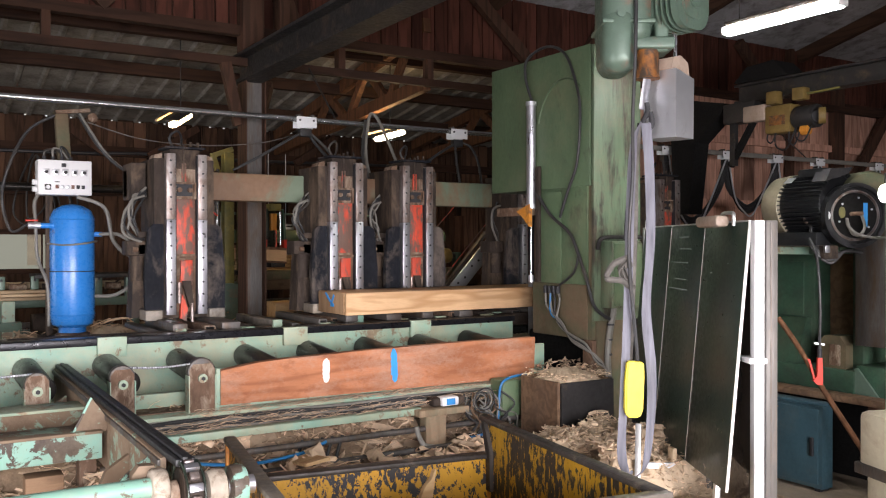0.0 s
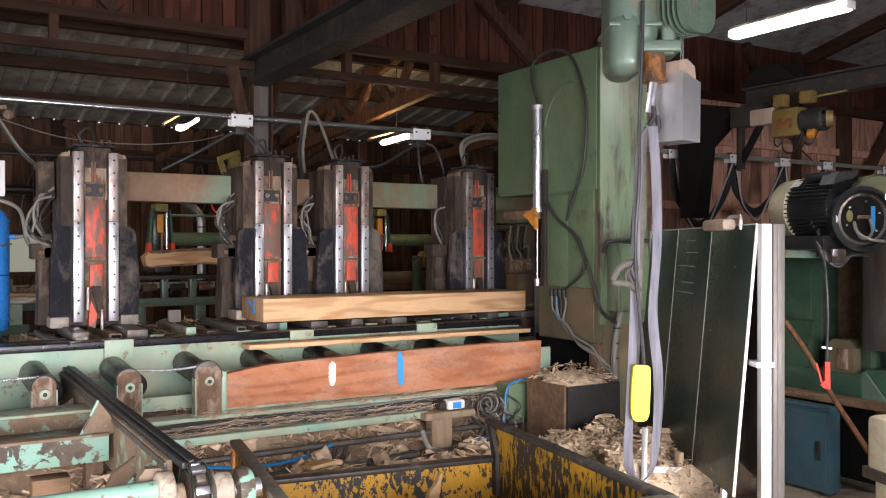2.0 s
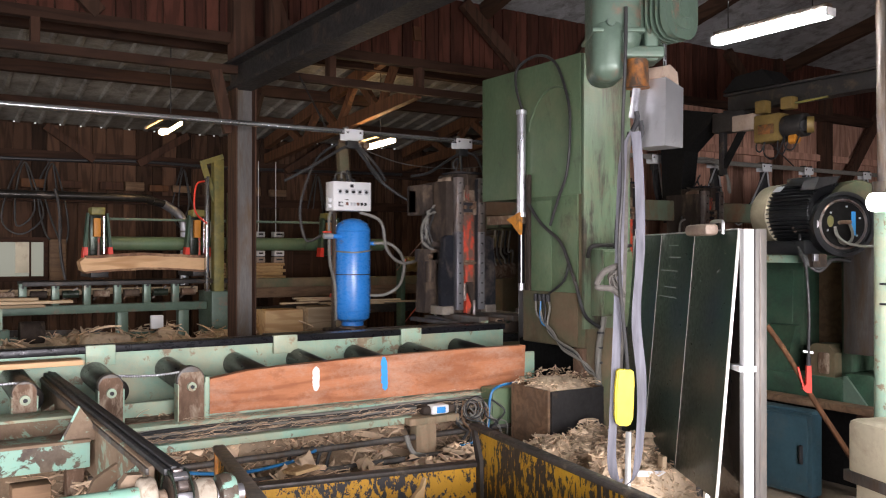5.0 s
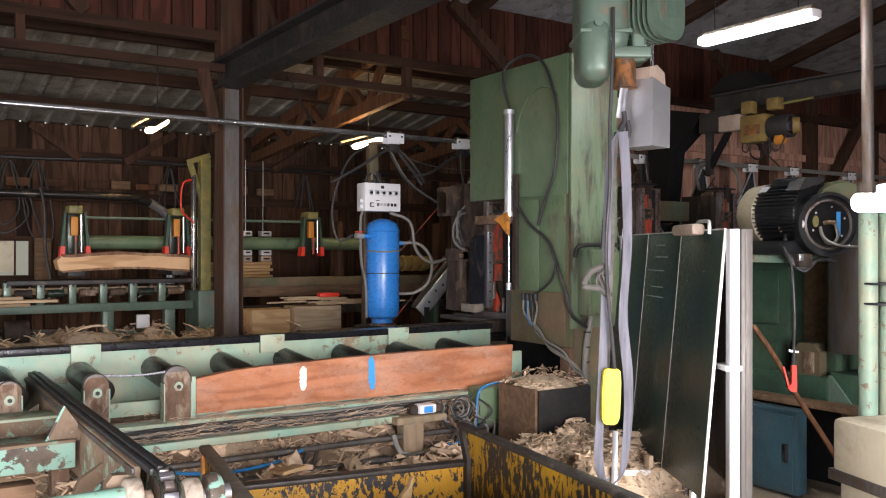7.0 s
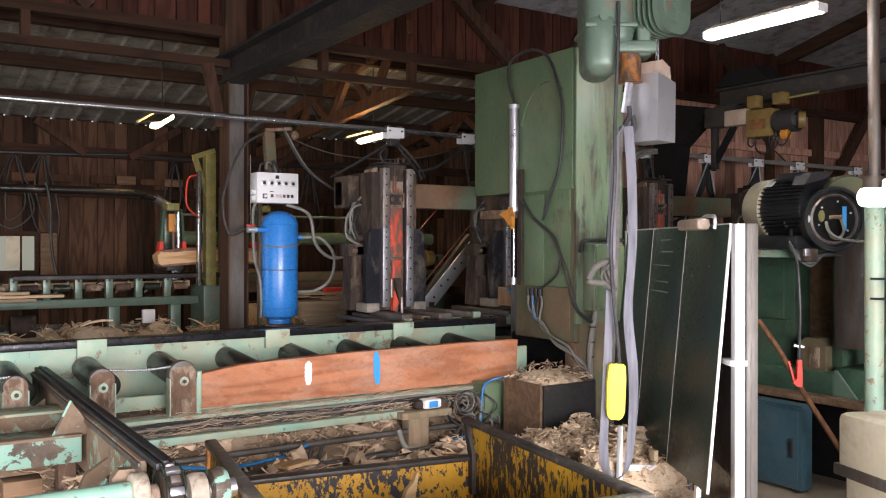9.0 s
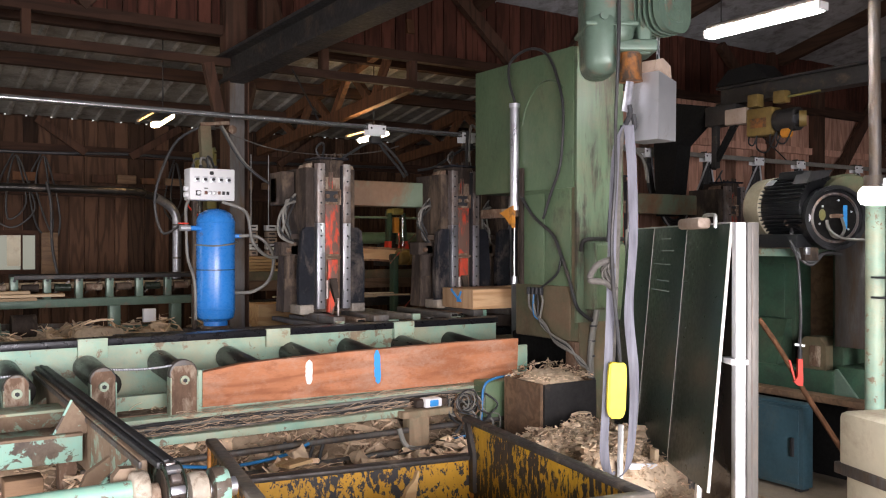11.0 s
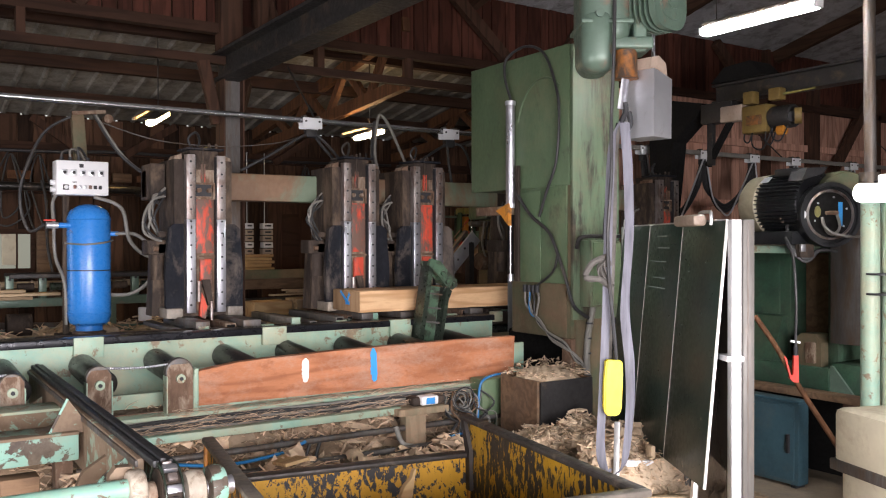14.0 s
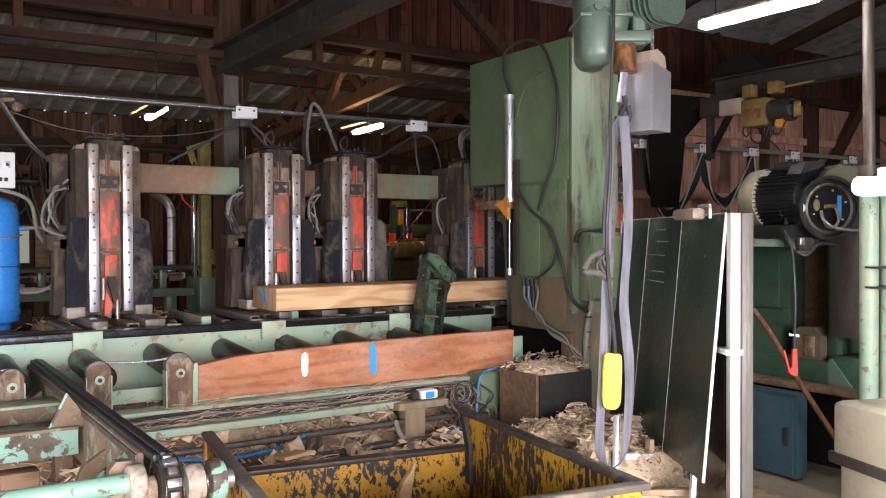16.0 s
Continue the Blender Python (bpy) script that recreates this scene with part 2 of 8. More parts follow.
M = {
    # two copies of the red-brown boards: shade and light put in the base colours
    "boards": sawn_wood("red_brown_boards_shaded", (0.085, 0.03, 0.02), (0.033, 0.012, 0.008), "z", 0.85, 1.0, 0.45),
    "boards_lit": sawn_wood("red_brown_boards_lit", (0.52, 0.295, 0.22), (0.28, 0.145, 0.10), "z", 0.85, 1.0, 0.35),
    "boards_far": sawn_wood("weathered_boards", (0.085, 0.045, 0.028), (0.026, 0.014, 0.009), "z", 0.85, 1.0, 0.65),
    "timber_x": sawn_wood("old_timber_along", (0.052, 0.026, 0.017), (0.022, 0.012, 0.009), "x", 0.85),
    "timber_y": sawn_wood("old_timber_across", (0.08, 0.042, 0.026), (0.035, 0.02, 0.014), "y", 0.85),
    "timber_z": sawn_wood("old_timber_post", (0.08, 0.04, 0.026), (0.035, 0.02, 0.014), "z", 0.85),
    # paler copy of the old timber, with warm lamplight put in its colour
    "timber_lit": sawn_wood("brown_timber_lit", (0.14, 0.064, 0.032), (0.065, 0.031, 0.016), "z", 0.8),
    "roof_main": surface("grey_roof_sheet", (0.52, 0.54, 0.57), 0.6, 0.2, 0.3, 1.5, wear=(0.09, 0.07, 0.06), wear_at=0.6, wear_soft=0.15),
    "roof_sheet": surface("galvanised_roof", (0.34, 0.325, 0.29), 0.55, 0.3, 0.45, 1.5, wear=(0.09, 0.07, 0.055), wear_at=0.6, wear_soft=0.15),
    "steel_dark": surface("dark_steel", (0.032, 0.030, 0.030), 0.55, 0.3, 0.4, 4, wear=(0.10, 0.07, 0.05), wear_at=0.62, wear_soft=0.08),
    "steel_post": surface("grey_brown_steel", (0.13, 0.12, 0.115), 0.5, 0.5, 0.4, 3, wear=(0.11, 0.075, 0.05), wear_at=0.55, wear_soft=0.1, stretch=(2, 2, 0.4)),
    "pipe": surface("bright_pipe", (0.62, 0.63, 0.65), 0.24, 0.95, 0.12, 3, bump=0.0, grain=9),
    "zinc": surface("zinc_plate", (0.66, 0.68, 0.72), 0.4, 0.75, 0.2, 5, bump=0.1),
    "zinc_dull": surface("greasy_chain_steel", (0.34, 0.34, 0.37), 0.4, 0.8, 0.4, 12),
    "bed_pale": surface("dusty_pale_steel", (0.26, 0.235, 0.21), 0.55, 0.2, 0.4, 7, wear=(0.10, 0.08, 0.065), wear_at=0.56, wear_soft=0.1, dust=(0.42, 0.33, 0.23), dust_at=0.6),
    "alu": surface("aluminium", (0.68, 0.68, 0.68), 0.38, 0.8, 0.18, 4, wear=(0.36, 0.31, 0.27), wear_at=0.66, wear_soft=0.08, bump=0.1, stretch=(2, 2, 0.5)),
    "alu_dull": surface("dull_aluminium", (0.125, 0.115, 0.105), 0.5, 0.2, 0.2, 4, wear=(0.2, 0.16, 0.13), wear_at=0.62, wear_soft=0.1, stretch=(2, 2, 0.4)),
    "mint": surface("mint_green_paint", (0.235, 0.425, 0.34), 0.5, 0.0, 0.25, 5, wear=(0.13, 0.105, 0.075), wear_at=0.61, wear_soft=0.025, wear_scale=13.0, dust=(0.50, 0.37, 0.23), dust_at=0.52, patch=0.45, bump=0.45),
    "mint_pipe": surface("pale_mint_paint", (0.20, 0.375, 0.30), 0.42, 0.0, 0.15, 5, wear=(0.12, 0.10, 0.075), wear_at=0.60, wear_soft=0.015, wear_scale=26, dust=(0.40, 0.36, 0.27), dust_at=0.62, patch=0.2, bump=0.2),
    "mint_flaked": surface("flaking_mint_paint", (0.22, 0.41, 0.34), 0.55, 0.0, 0.15, 5, wear=(0.06, 0.042, 0.032), wear_at=0.505, wear_soft=0.012, wear_scale=8.0, dust=(0.30, 0.25, 0.18), dust_at=0.62, patch=0.5),
    "green": surface("machine_green_paint", (0.098, 0.152, 0.083), 0.45, 0.0, 0.2, 4, wear=(0.05, 0.065, 0.04), wear_at=0.63, wear_soft=0.05, dust=(0.19, 0.19, 0.11), dust_at=0.62, stretch=(1, 1, 0.6)),
    "green_stained": surface("stained_green_paint", (0.115, 0.17, 0.105), 0.5, 0.0, 0.35, 5, wear=(0.035, 0.033, 0.024), wear_at=0.54, wear_soft=0.06, wear_scale=6, dust=(0.2, 0.14, 0.09), dust_at=0.62, stretch=(1.8, 1.8, 0.28)),
    "brown_base": surface("dusty_brown_casting", (0.155, 0.105, 0.066), 0.7, 0.0, 0.35, 4, wear=(0.075, 0.095, 0.055), wear_at=0.53, wear_soft=0.14, wear_scale=2.6, dust=(0.20, 0.135, 0.085), dust_at=0.60, stretch=(1, 1, 0.85)),
    "deep_green": surface("deep_green_paint", (0.030, 0.078, 0.047), 0.55, 0.0, 0.35, 3, wear=(0.02, 0.036, 0.026), wear_at=0.56, wear_soft=0.1, dust=(0.085, 0.095, 0.06), dust_at=0.60),
    "black_oily": surface("oily_black_green", (0.022, 0.03, 0.022), 0.3, 0.2, 0.4, 9, wear=(0.06, 0.09, 0.06), wear_at=0.6, wear_soft=0.06),
    "lever_green": surface("oily_green_paint", (0.075, 0.135, 0.085), 0.35, 0.1, 0.3, 10, wear=(0.03, 0.028, 0.022), wear_at=0.52, wear_soft=0.06, wear_scale=9),
    "knee": surface("dusty_dark_steel", (0.046, 0.034, 0.028), 0.75, 0.1, 0.45, 7, wear=(0.17, 0.12, 0.085), wear_at=0.60, wear_soft=0.1, wear_scale=4, stretch=(1.5, 1.5, 0.5)),
    "knee_plate": surface("scuffed_black_plate", (0.010, 0.011, 0.016), 0.8, 0.0, 0.4, 6, wear=(0.13, 0.105, 0.09), wear_at=0.60, wear_soft=0.10, wear_scale=5, patch=0.5, stretch=(1, 1, 0.6)),
    "bare": surface("polished_guide_steel", (0.62, 0.62, 0.68), 0.34, 0.9, 0.18, 5, wear=(0.36, 0.32, 0.31), wear_at=0.64, wear_soft=0.16, bump=0.03, stretch=(2, 2, 0.4), grain=14),
    "bare_dull": surface("rusty_guide_steel", (0.44, 0.40, 0.39), 0.42, 0.75, 0.35, 6, wear=(0.17, 0.105, 0.08), wear_at=0.52, wear_soft=0.12, wear_scale=9, bump=0.1, stretch=(1.5, 1.5, 0.5), grain=20),
    "red": surface("worn_red_paint", (0.60, 0.07, 0.035), 0.5, 0.0, 0.3, 6, wear=(0.15, 0.085, 0.065), wear_at=0.48, wear_soft=0.05, wear_scale=14, stretch=(1.6, 1.6, 0.5), patch=0.9),
    "red_bright": surface("bright_red_paint", (0.68, 0.04, 0.02), 0.45, 0.0, 0.15, 8),
    "blue": surface("blue_enamel", (0.035, 0.23, 0.68), 0.28, 0.0, 0.12, 3, wear=(0.16, 0.10, 0.08), wear_at=0.675, wear_soft=0.03, wear_scale=7, patch=0.25, bump=0.08),
    "blue_cab": surface("dusty_blue_paint", (0.036, 0.085, 0.112), 0.5, 0.0, 0.25, 3, dust=(0.12, 0.11, 0.085), dust_at=0.6),
    "white_box": surface("light_grey_enclosure", (0.80, 0.80, 0.82), 0.45, 0.0, 0.05, 4, bump=0.05),
    "black": surface("black_rubber", (0.018, 0.018, 0.02), 0.5, 0.0, 0.3, 9, dust=(0.12, 0.10, 0.08), dust_at=0.74),
    "black_steel": surface("worn_black_rail", (0.02, 0.02, 0.024), 0.3, 0.5, 0.4, 6, wear=(0.28, 0.27, 0.26), wear_at=0.68, wear_soft=0.05, wear_scale=7, stretch=(0.5, 1, 1)),
    "roller": surface("roller_steel", (0.035, 0.032, 0.03), 0.33, 0.6, 0.4, 5, wear=(0.14, 0.11, 0.09), wear_at=0.66, wear_soft=0.08, stretch=(1, 0.3, 1)),
    "rust": surface("rusted_steel", (0.16, 0.098, 0.066), 0.75, 0.1, 0.5, 6, wear=(0.32, 0.25, 0.19), wear_at=0.56, wear_soft=0.07, wear_scale=11, patch=0.4, stretch=(1.3, 1.3, 0.6)),
    "rust_green": surface("rust_on_mint_paint", (0.17, 0.118, 0.08), 0.65, 0.1, 0.35, 5, wear=(0.20, 0.33, 0.26), wear_at=0.58, wear_soft=0.02, wear_scale=7.0, dust=(0.36, 0.27, 0.19), dust_at=0.56, patch=0.5),
    "beam_green": surface("faded_green_carriage_beam", (0.20, 0.115, 0.065), 0.6, 0.1, 0.3, 3, wear=(0.15, 0.195, 0.135), wear_at=0.50, wear_soft=0.06, wear_scale=1.5, stretch=(0.8, 0.6, 0.6)),
    "cant": sawn_wood("fresh_sawn_cant", (0.68, 0.44, 0.25), (0.40, 0.21, 0.09), "x", 0.6),
    "cant_end": sawn_wood("cant_end_grain", (0.44, 0.28, 0.16), (0.30, 0.18, 0.10), "z", 0.75),
    "slab": sawn_wood("pale_slab", (0.62, 0.42, 0.22), (0.40, 0.22, 0.10), "x", 0.7),
    "plank": sawn_wood("reddish_guard_plank", (0.47, 0.19, 0.095), (0.27, 0.10, 0.05), "x", 0.65, stain=(0.46, 0.32, 0.25)),
    "lumber": sawn_wood("pale_lumber", (0.55, 0.42, 0.28), (0.36, 0.25, 0.15), "x", 0.75, 1.0, 0.25),
    "prop": sawn_wood("grubby_prop", (0.36, 0.25, 0.165), (0.20, 0.135, 0.085), "z", 0.8, stain=(0.16, 0.19, 0.13)),
    "ply": sawn_wood("worn_plywood", (0.20, 0.125, 0.075), (0.11, 0.065, 0.04), "x", 0.75, stain=(0.09, 0.065, 0.05)),
    "dust": surface("sawdust", (0.58, 0.45, 0.32), 0.95, 0.0, 0.3, 14, bump=1.0, grain=120),
    "litter": surface("bark_and_dust", (0.34, 0.24, 0.16), 0.95, 0.0, 0.5, 10, bump=1.0, grain=70),
    "chip": surface("bark_strips_and_chips", (0.58, 0.43, 0.30), 0.85, 0.0, 0.3, 20, piece=0.6),
    "litter_piece": surface("dull_splinters", (0.47, 0.345, 0.245), 0.9, 0.0, 0.3, 20, piece=0.6),
    # near-black: the drum face's own colour, and painted shade for voids and silhouettes
    "black_and_shade": surface("near_black_steel", (0.006, 0.0055, 0.0055), 0.85, 0.0, 0.4, 5),
    "fold": surface("thick_webbing_fold", (0.13, 0.12, 0.11), 0.8, 0.0, 0.4, 16),
    "smoked": surface("smoked_brown_sheet", (0.055, 0.042, 0.036), 0.1, 0.0, 0.3, 2.5, bump=0.02, grain=8),
    "beige": surface("worn_beige_plastic", (0.40, 0.31, 0.25), 0.5, 0.0, 0.2, 6, wear=(0.22, 0.15, 0.11), wear_at=0.62, wear_soft=0.08),
    "bark": surface("reddish_bark", (0.22, 0.12, 0.075), 0.9, 0.0, 0.5, 14, wear=(0.40, 0.26, 0.15), wear_at=0.58, wear_soft=0.08),
    "shaving": surface("pale_shavings", (0.63, 0.48, 0.335), 0.85, 0.0, 0.2, 20, piece=0.45),
    "floor": surface("dusty_concrete", (0.22, 0.185, 0.15), 0.9, 0.0, 0.35, 2, dust=(0.32, 0.24, 0.16), dust_at=0.5, bump=0.6),
    "yellow": surface("chipped_yellow_paint", (0.60, 0.31, 0.014), 0.5, 0.0, 0.15, 4, wear=(0.03, 0.027, 0.03), wear_at=0.53, wear_soft=0.012, wear_scale=30.0, stretch=(1.4, 1.4, 0.8), patch=0.75),
    "yellow_worn": surface("scraped_yellow_paint", (0.55, 0.30, 0.02), 0.5, 0.0, 0.2, 4, wear=(0.035, 0.028, 0.024), wear_at=0.49, wear_soft=0.014, wear_scale=26.0, stretch=(1.0, 1.6, 0.55), patch=0.6),
    "bin_rim": surface("bin_rim_steel", (0.07, 0.06, 0.055), 0.5, 0.4, 0.4, 6, wear=(0.25, 0.20, 0.15), wear_at=0.65, wear_soft=0.08),
    "rim_worn": surface("scuffed_rim_steel", (0.20, 0.175, 0.15), 0.5, 0.3, 0.4, 6, wear=(0.32, 0.25, 0.18), wear_at=0.58, wear_soft=0.1),
    "orange": surface("orange_paint", (0.60, 0.24, 0.03), 0.5, 0.0, 0.2, 8, wear=(0.15, 0.08, 0.05), wear_at=0.6, wear_soft=0.06),
    "orange_rust": surface("orange_rust_pot", (0.31, 0.12, 0.03), 0.5, 0.1, 0.3, 10, wear=(0.06, 0.04, 0.03), wear_at=0.52, wear_soft=0.08, wear_scale=14),
    "hoist": surface("grey_green_hammer_paint", (0.125, 0.185, 0.145), 0.35, 0.15, 0.25, 6, wear=(0.24, 0.15, 0.11), wear_at=0.63, wear_soft=0.06),
    "motor": surface("black_motor_paint", (0.013, 0.014, 0.016), 0.35, 0.1, 0.3, 6, dust=(0.05, 0.047, 0.043), dust_at=0.76),
    "motor_cream": surface("cream_motor_shield", (0.30, 0.265, 0.19), 0.45, 0.0, 0.3, 6, dust=(0.22, 0.18, 0.13), dust_at=0.62),
    "olive": surface("olive_yellow_paint", (0.23, 0.20, 0.06), 0.5, 0.0, 0.3, 8, wear=(0.12, 0.13, 0.06), wear_at=0.55, wear_soft=0.08),
    "yellow_dull": surface("dull_yellow_paint", (0.19, 0.125, 0.036), 0.55, 0.0, 0.3, 8),
    "strap": surface("grey_webbing", (0.185, 0.185, 0.22), 0.8, 0.0, 0.45, 20, stretch=(3, 3, 0.3)),
    "yellow_sleeve": surface("yellow_sleeve", (0.95, 0.80, 0.02), 0.45, 0.0, 0.06, 6, bump=0.1),
    "cable": surface("dusty_black_cable", (0.03, 0.03, 0.032), 0.5, 0.0, 0.3, 12, dust=(0.14, 0.11, 0.08), dust_at=0.66),
    "hose": surface("grey_hose", (0.20, 0.19, 0.17), 0.5, 0.0, 0.25, 9),
    "blue_hose": surface("blue_airline", (0.02, 0.16, 0.38), 0.4, 0.0, 0.15, 9),
    "cream": surface("cream_plastic", (0.60, 0.54, 0.40), 0.5, 0.0, 0.12, 3, wear=(0.36, 0.26, 0.17), wear_at=0.6, wear_soft=0.1, wear_scale=3),
    "dirty_cast": surface("grimy_pale_casting", (0.42, 0.36, 0.29), 0.6, 0.0, 0.35, 12, wear=(0.17, 0.12, 0.085), wear_at=0.55, wear_soft=0.06, wear_scale=16, patch=0.3),
    "grey_box": surface("brushed_grey_sheet", (0.66, 0.67, 0.71), 0.36, 0.8, 0.15, 5, wear=(0.34, 0.33, 0.32), wear_at=0.66, wear_soft=0.1),
    "panel": surface("dark_green_tinted_sheet", (0.012, 0.033, 0.024), 0.34, 0.0, 0.25, 2.2, dust=(0.03, 0.038, 0.03), dust_at=0.66, bump=0.04),
    "chalk": surface("chalk", (0.30, 0.36, 0.34), 0.9, 0.0, 0.3, 30),
    "white_paint": surface("white_paint_mark", (0.85, 0.84, 0.80), 0.7, 0.0, 0.1, 20),
    "blue_paint": surface("blue_paint_mark", (0.05, 0.30, 0.72), 0.7, 0.0, 0.1, 20),
    "label": surface("pale_label", (0.75, 0.76, 0.78), 0.5, 0.0, 0.05, 6),
    "ink": surface("dark_marking", (0.022, 0.022, 0.026), 0.6, 0.0, 0.1, 6),
    "tube_cold": glow("cold_tube", (1.0, 0.98, 0.95), 110.0),
    "tube_small": glow("shaded_cold_tube", (1.0, 0.98, 0.95), 28.0),
    "tube_warm": glow("warm_tube", (1.0, 0.66, 0.29), 30.0),
    "tube_bare": glow("bare_warm_tube", (1.0, 0.70, 0.36), 50.0),
    "eave_light": glow("eave_daylight", (0.95, 0.97, 1.0), 0.5),
    "outside": glow("daylight_outside", (1.0, 1.0, 0.80), 0.26, 0.03),
}


# ---- mesh helpers ----
def box(bm, x0, x1, y0, y1, z0, z1, bevel=0.0):
    r = bmesh.ops.create_cube(bm, size=1.0, matrix=Matrix.Translation(((x0 + x1) / 2, (y0 + y1) / 2, (z0 + z1) / 2)) @ Matrix.Diagonal((x1 - x0, y1 - y0, z1 - z0, 1)))
    if bevel:
        es = list({e for v in r["verts"] for e in v.link_edges})
        bmesh.ops.bevel(bm, geom=es, offset=bevel, segments=2, profile=0.5, affect="EDGES")
    return bm


def obox(bm, m, sx, sy, sz, bevel=0.0, steps=2):
    """A box of that size, centred on the pose m."""
    r = bmesh.ops.create_cube(bm, size=1.0, matrix=m @ Matrix.Diagonal((sx, sy, sz, 1)))
    if bevel:
        es = list({e for v in r["verts"] for e in v.link_edges})
        bmesh.ops.bevel(bm, geom=es, offset=bevel, segments=steps, profile=0.5, affect="EDGES")
    return bm


def beam(bm, a, b, w, h, bevel=0.0):
    """A bar of width w and height h from a to b."""
    a, b = Vector(a), Vector(b)
    d = b - a
    m = Matrix.Translation((a + b) / 2) @ d.to_track_quat("X", "Z").to_matrix().to_4x4()
    return obox(bm, m, d.length, w, h, bevel)


def cyl(bm, a, b, r, r2=None, seg=20, bevel=0.0):
    a, b = Vector(a), Vector(b)
    d = b - a
    m = Matrix.Translation((a + b) / 2) @ d.to_track_quat("Z", "Y").to_matrix().to_4x4()
    res = bmesh.ops.create_cone(bm, cap_ends=True, segments=seg, radius1=r, radius2=r if r2 is None else r2, depth=d.length, matrix=m)
    if bevel:
        es = [e for e in {e for v in res["verts"] for e in v.link_edges} if any(len(f.verts) > 4 for f in e.link_faces)]
        bmesh.ops.bevel(bm, geom=es, offset=bevel, segments=3, profile=0.5, affect="EDGES")
    return bm


def prism(bm, outline, axis, lo, hi):
    """An outline in the two axes other than axis, pushed from lo to hi along it."""
    def at(u, v, w):
        return {"x": (w, u, v), "y": (u, w, v), "z": (u, v, w)}[axis]
    va = [bm.verts.new(at(u, v, lo)) for u, v in outline]
    vb = [bm.verts.new(at(u, v, hi)) for u, v in outline]
    n = len(outline)
    bm.faces.new(va)
    bm.faces.new(vb[::-1])
    for i in range(n):
        bm.faces.new((va[i], vb[i], vb[(i + 1) % n], va[(i + 1) % n]))
    bmesh.ops.recalc_face_normals(bm, faces=bm.faces)
    return bm


def smooth_line(pts, n=6):
    out = []
    pts = [Vector(p) for p in pts]
    for i in range(len(pts) - 1):
        p0, p1, p2, p3 = pts[max(0, i - 1)], pts[i], pts[i + 1], pts[min(len(pts) - 1, i + 2)]
        for k in range(n):
            t = k / n
            out.append(0.5 * (2 * p1 + (p2 - p0) * t + (2 * p0 - 5 * p1 + 4 * p2 - p3) * t * t + (3 * p1 - p0 - 3 * p2 + p3) * t ** 3))
    out.append(pts[-1])
    return out


def sweep(bm, pts, r, seg=8, n=6, flat=1.0):
    """A hose along a smooth line through pts."""
    line = smooth_line(pts, n)
    rings, up = [], Vector((0.13, 0.31, 0.94))
    for i, p in enumerate(line):
        d = (line[min(i + 1, len(line) - 1)] - line[max(i - 1, 0)]).normalized()
        side = d.cross(up)
        if side.length < 1e-3:
            side = d.cross(Vector((1, 0, 0)))
        side.normalize()
        top = side.cross(d).normalized()
        rings.append([bm.verts.new(p + side * r * math.cos(a) + top * r * flat * math.sin(a)) for a in (2 * math.pi * k / seg for k in range(seg))])
    for a, b in zip(rings, rings[1:]):
        for k in range(seg):
            bm.faces.new((a[k], a[(k + 1) % seg], b[(k + 1) % seg], b[k]))
    bm.faces.new(rings[0][::-1])
    bm.faces.new(rings[-1])
    return bm


def lathe(bm, profile, m=None, seg=28, cap=True):
    """A profile of (radius, height) turned round the z axis of the pose m."""
    m = m or Matrix()
    rings = [[bm.verts.new(m @ Vector((r * math.cos(2 * math.pi * k / seg), r * math.sin(2 * math.pi * k / seg), z))) for k in range(seg)] for r, z in profile]
    for a, b in zip(rings, rings[1:]):
        for k in range(seg):
            bm.faces.new((a[k], a[(k + 1) % seg], b[(k + 1) % seg], b[k]))
    if cap:
        bm.faces.new(rings[0][::-1])
        bm.faces.new(rings[-1])
    return bm


def ring_of(bm, profile, m=None, seg=28):
    """A closed profile turned round an axis: a ring with a hole."""
    return lathe(bm, profile + profile[:1], m, seg, False)


def link(name, bm, material, smooth=True):
    bmesh.ops.recalc_face_normals(bm, faces=bm.faces)
    me = bpy.data.meshes.new(name)
    bm.to_mesh(me)
    bm.free()
    me.materials.append(M[material] if isinstance(material, str) else material)
    if smooth:
        for p in me.polygons:
            p.use_smooth = True
        me.set_sharp_from_angle(angle=radians(38))
    return new(name, me)


def part(name, bm, material, parent, label=""):
    ob = link(name, bm, material)
    ob.parent = parent
    if label:
        ob["label"] = label
    return ob


def thing(name, label, category, group="", at=(0, 0, 0)):
    ob = new(name)
    ob.empty_display_size = 0.1
    ob.matrix_basis = Matrix.Translation(at)
    return tagged(ob, label, category, group)


def solid(name, bm, material, label, category, group="", kind=""):
    return tagged(link(name, bm, material), label, category, group, kind)


def B():
    return bmesh.new()


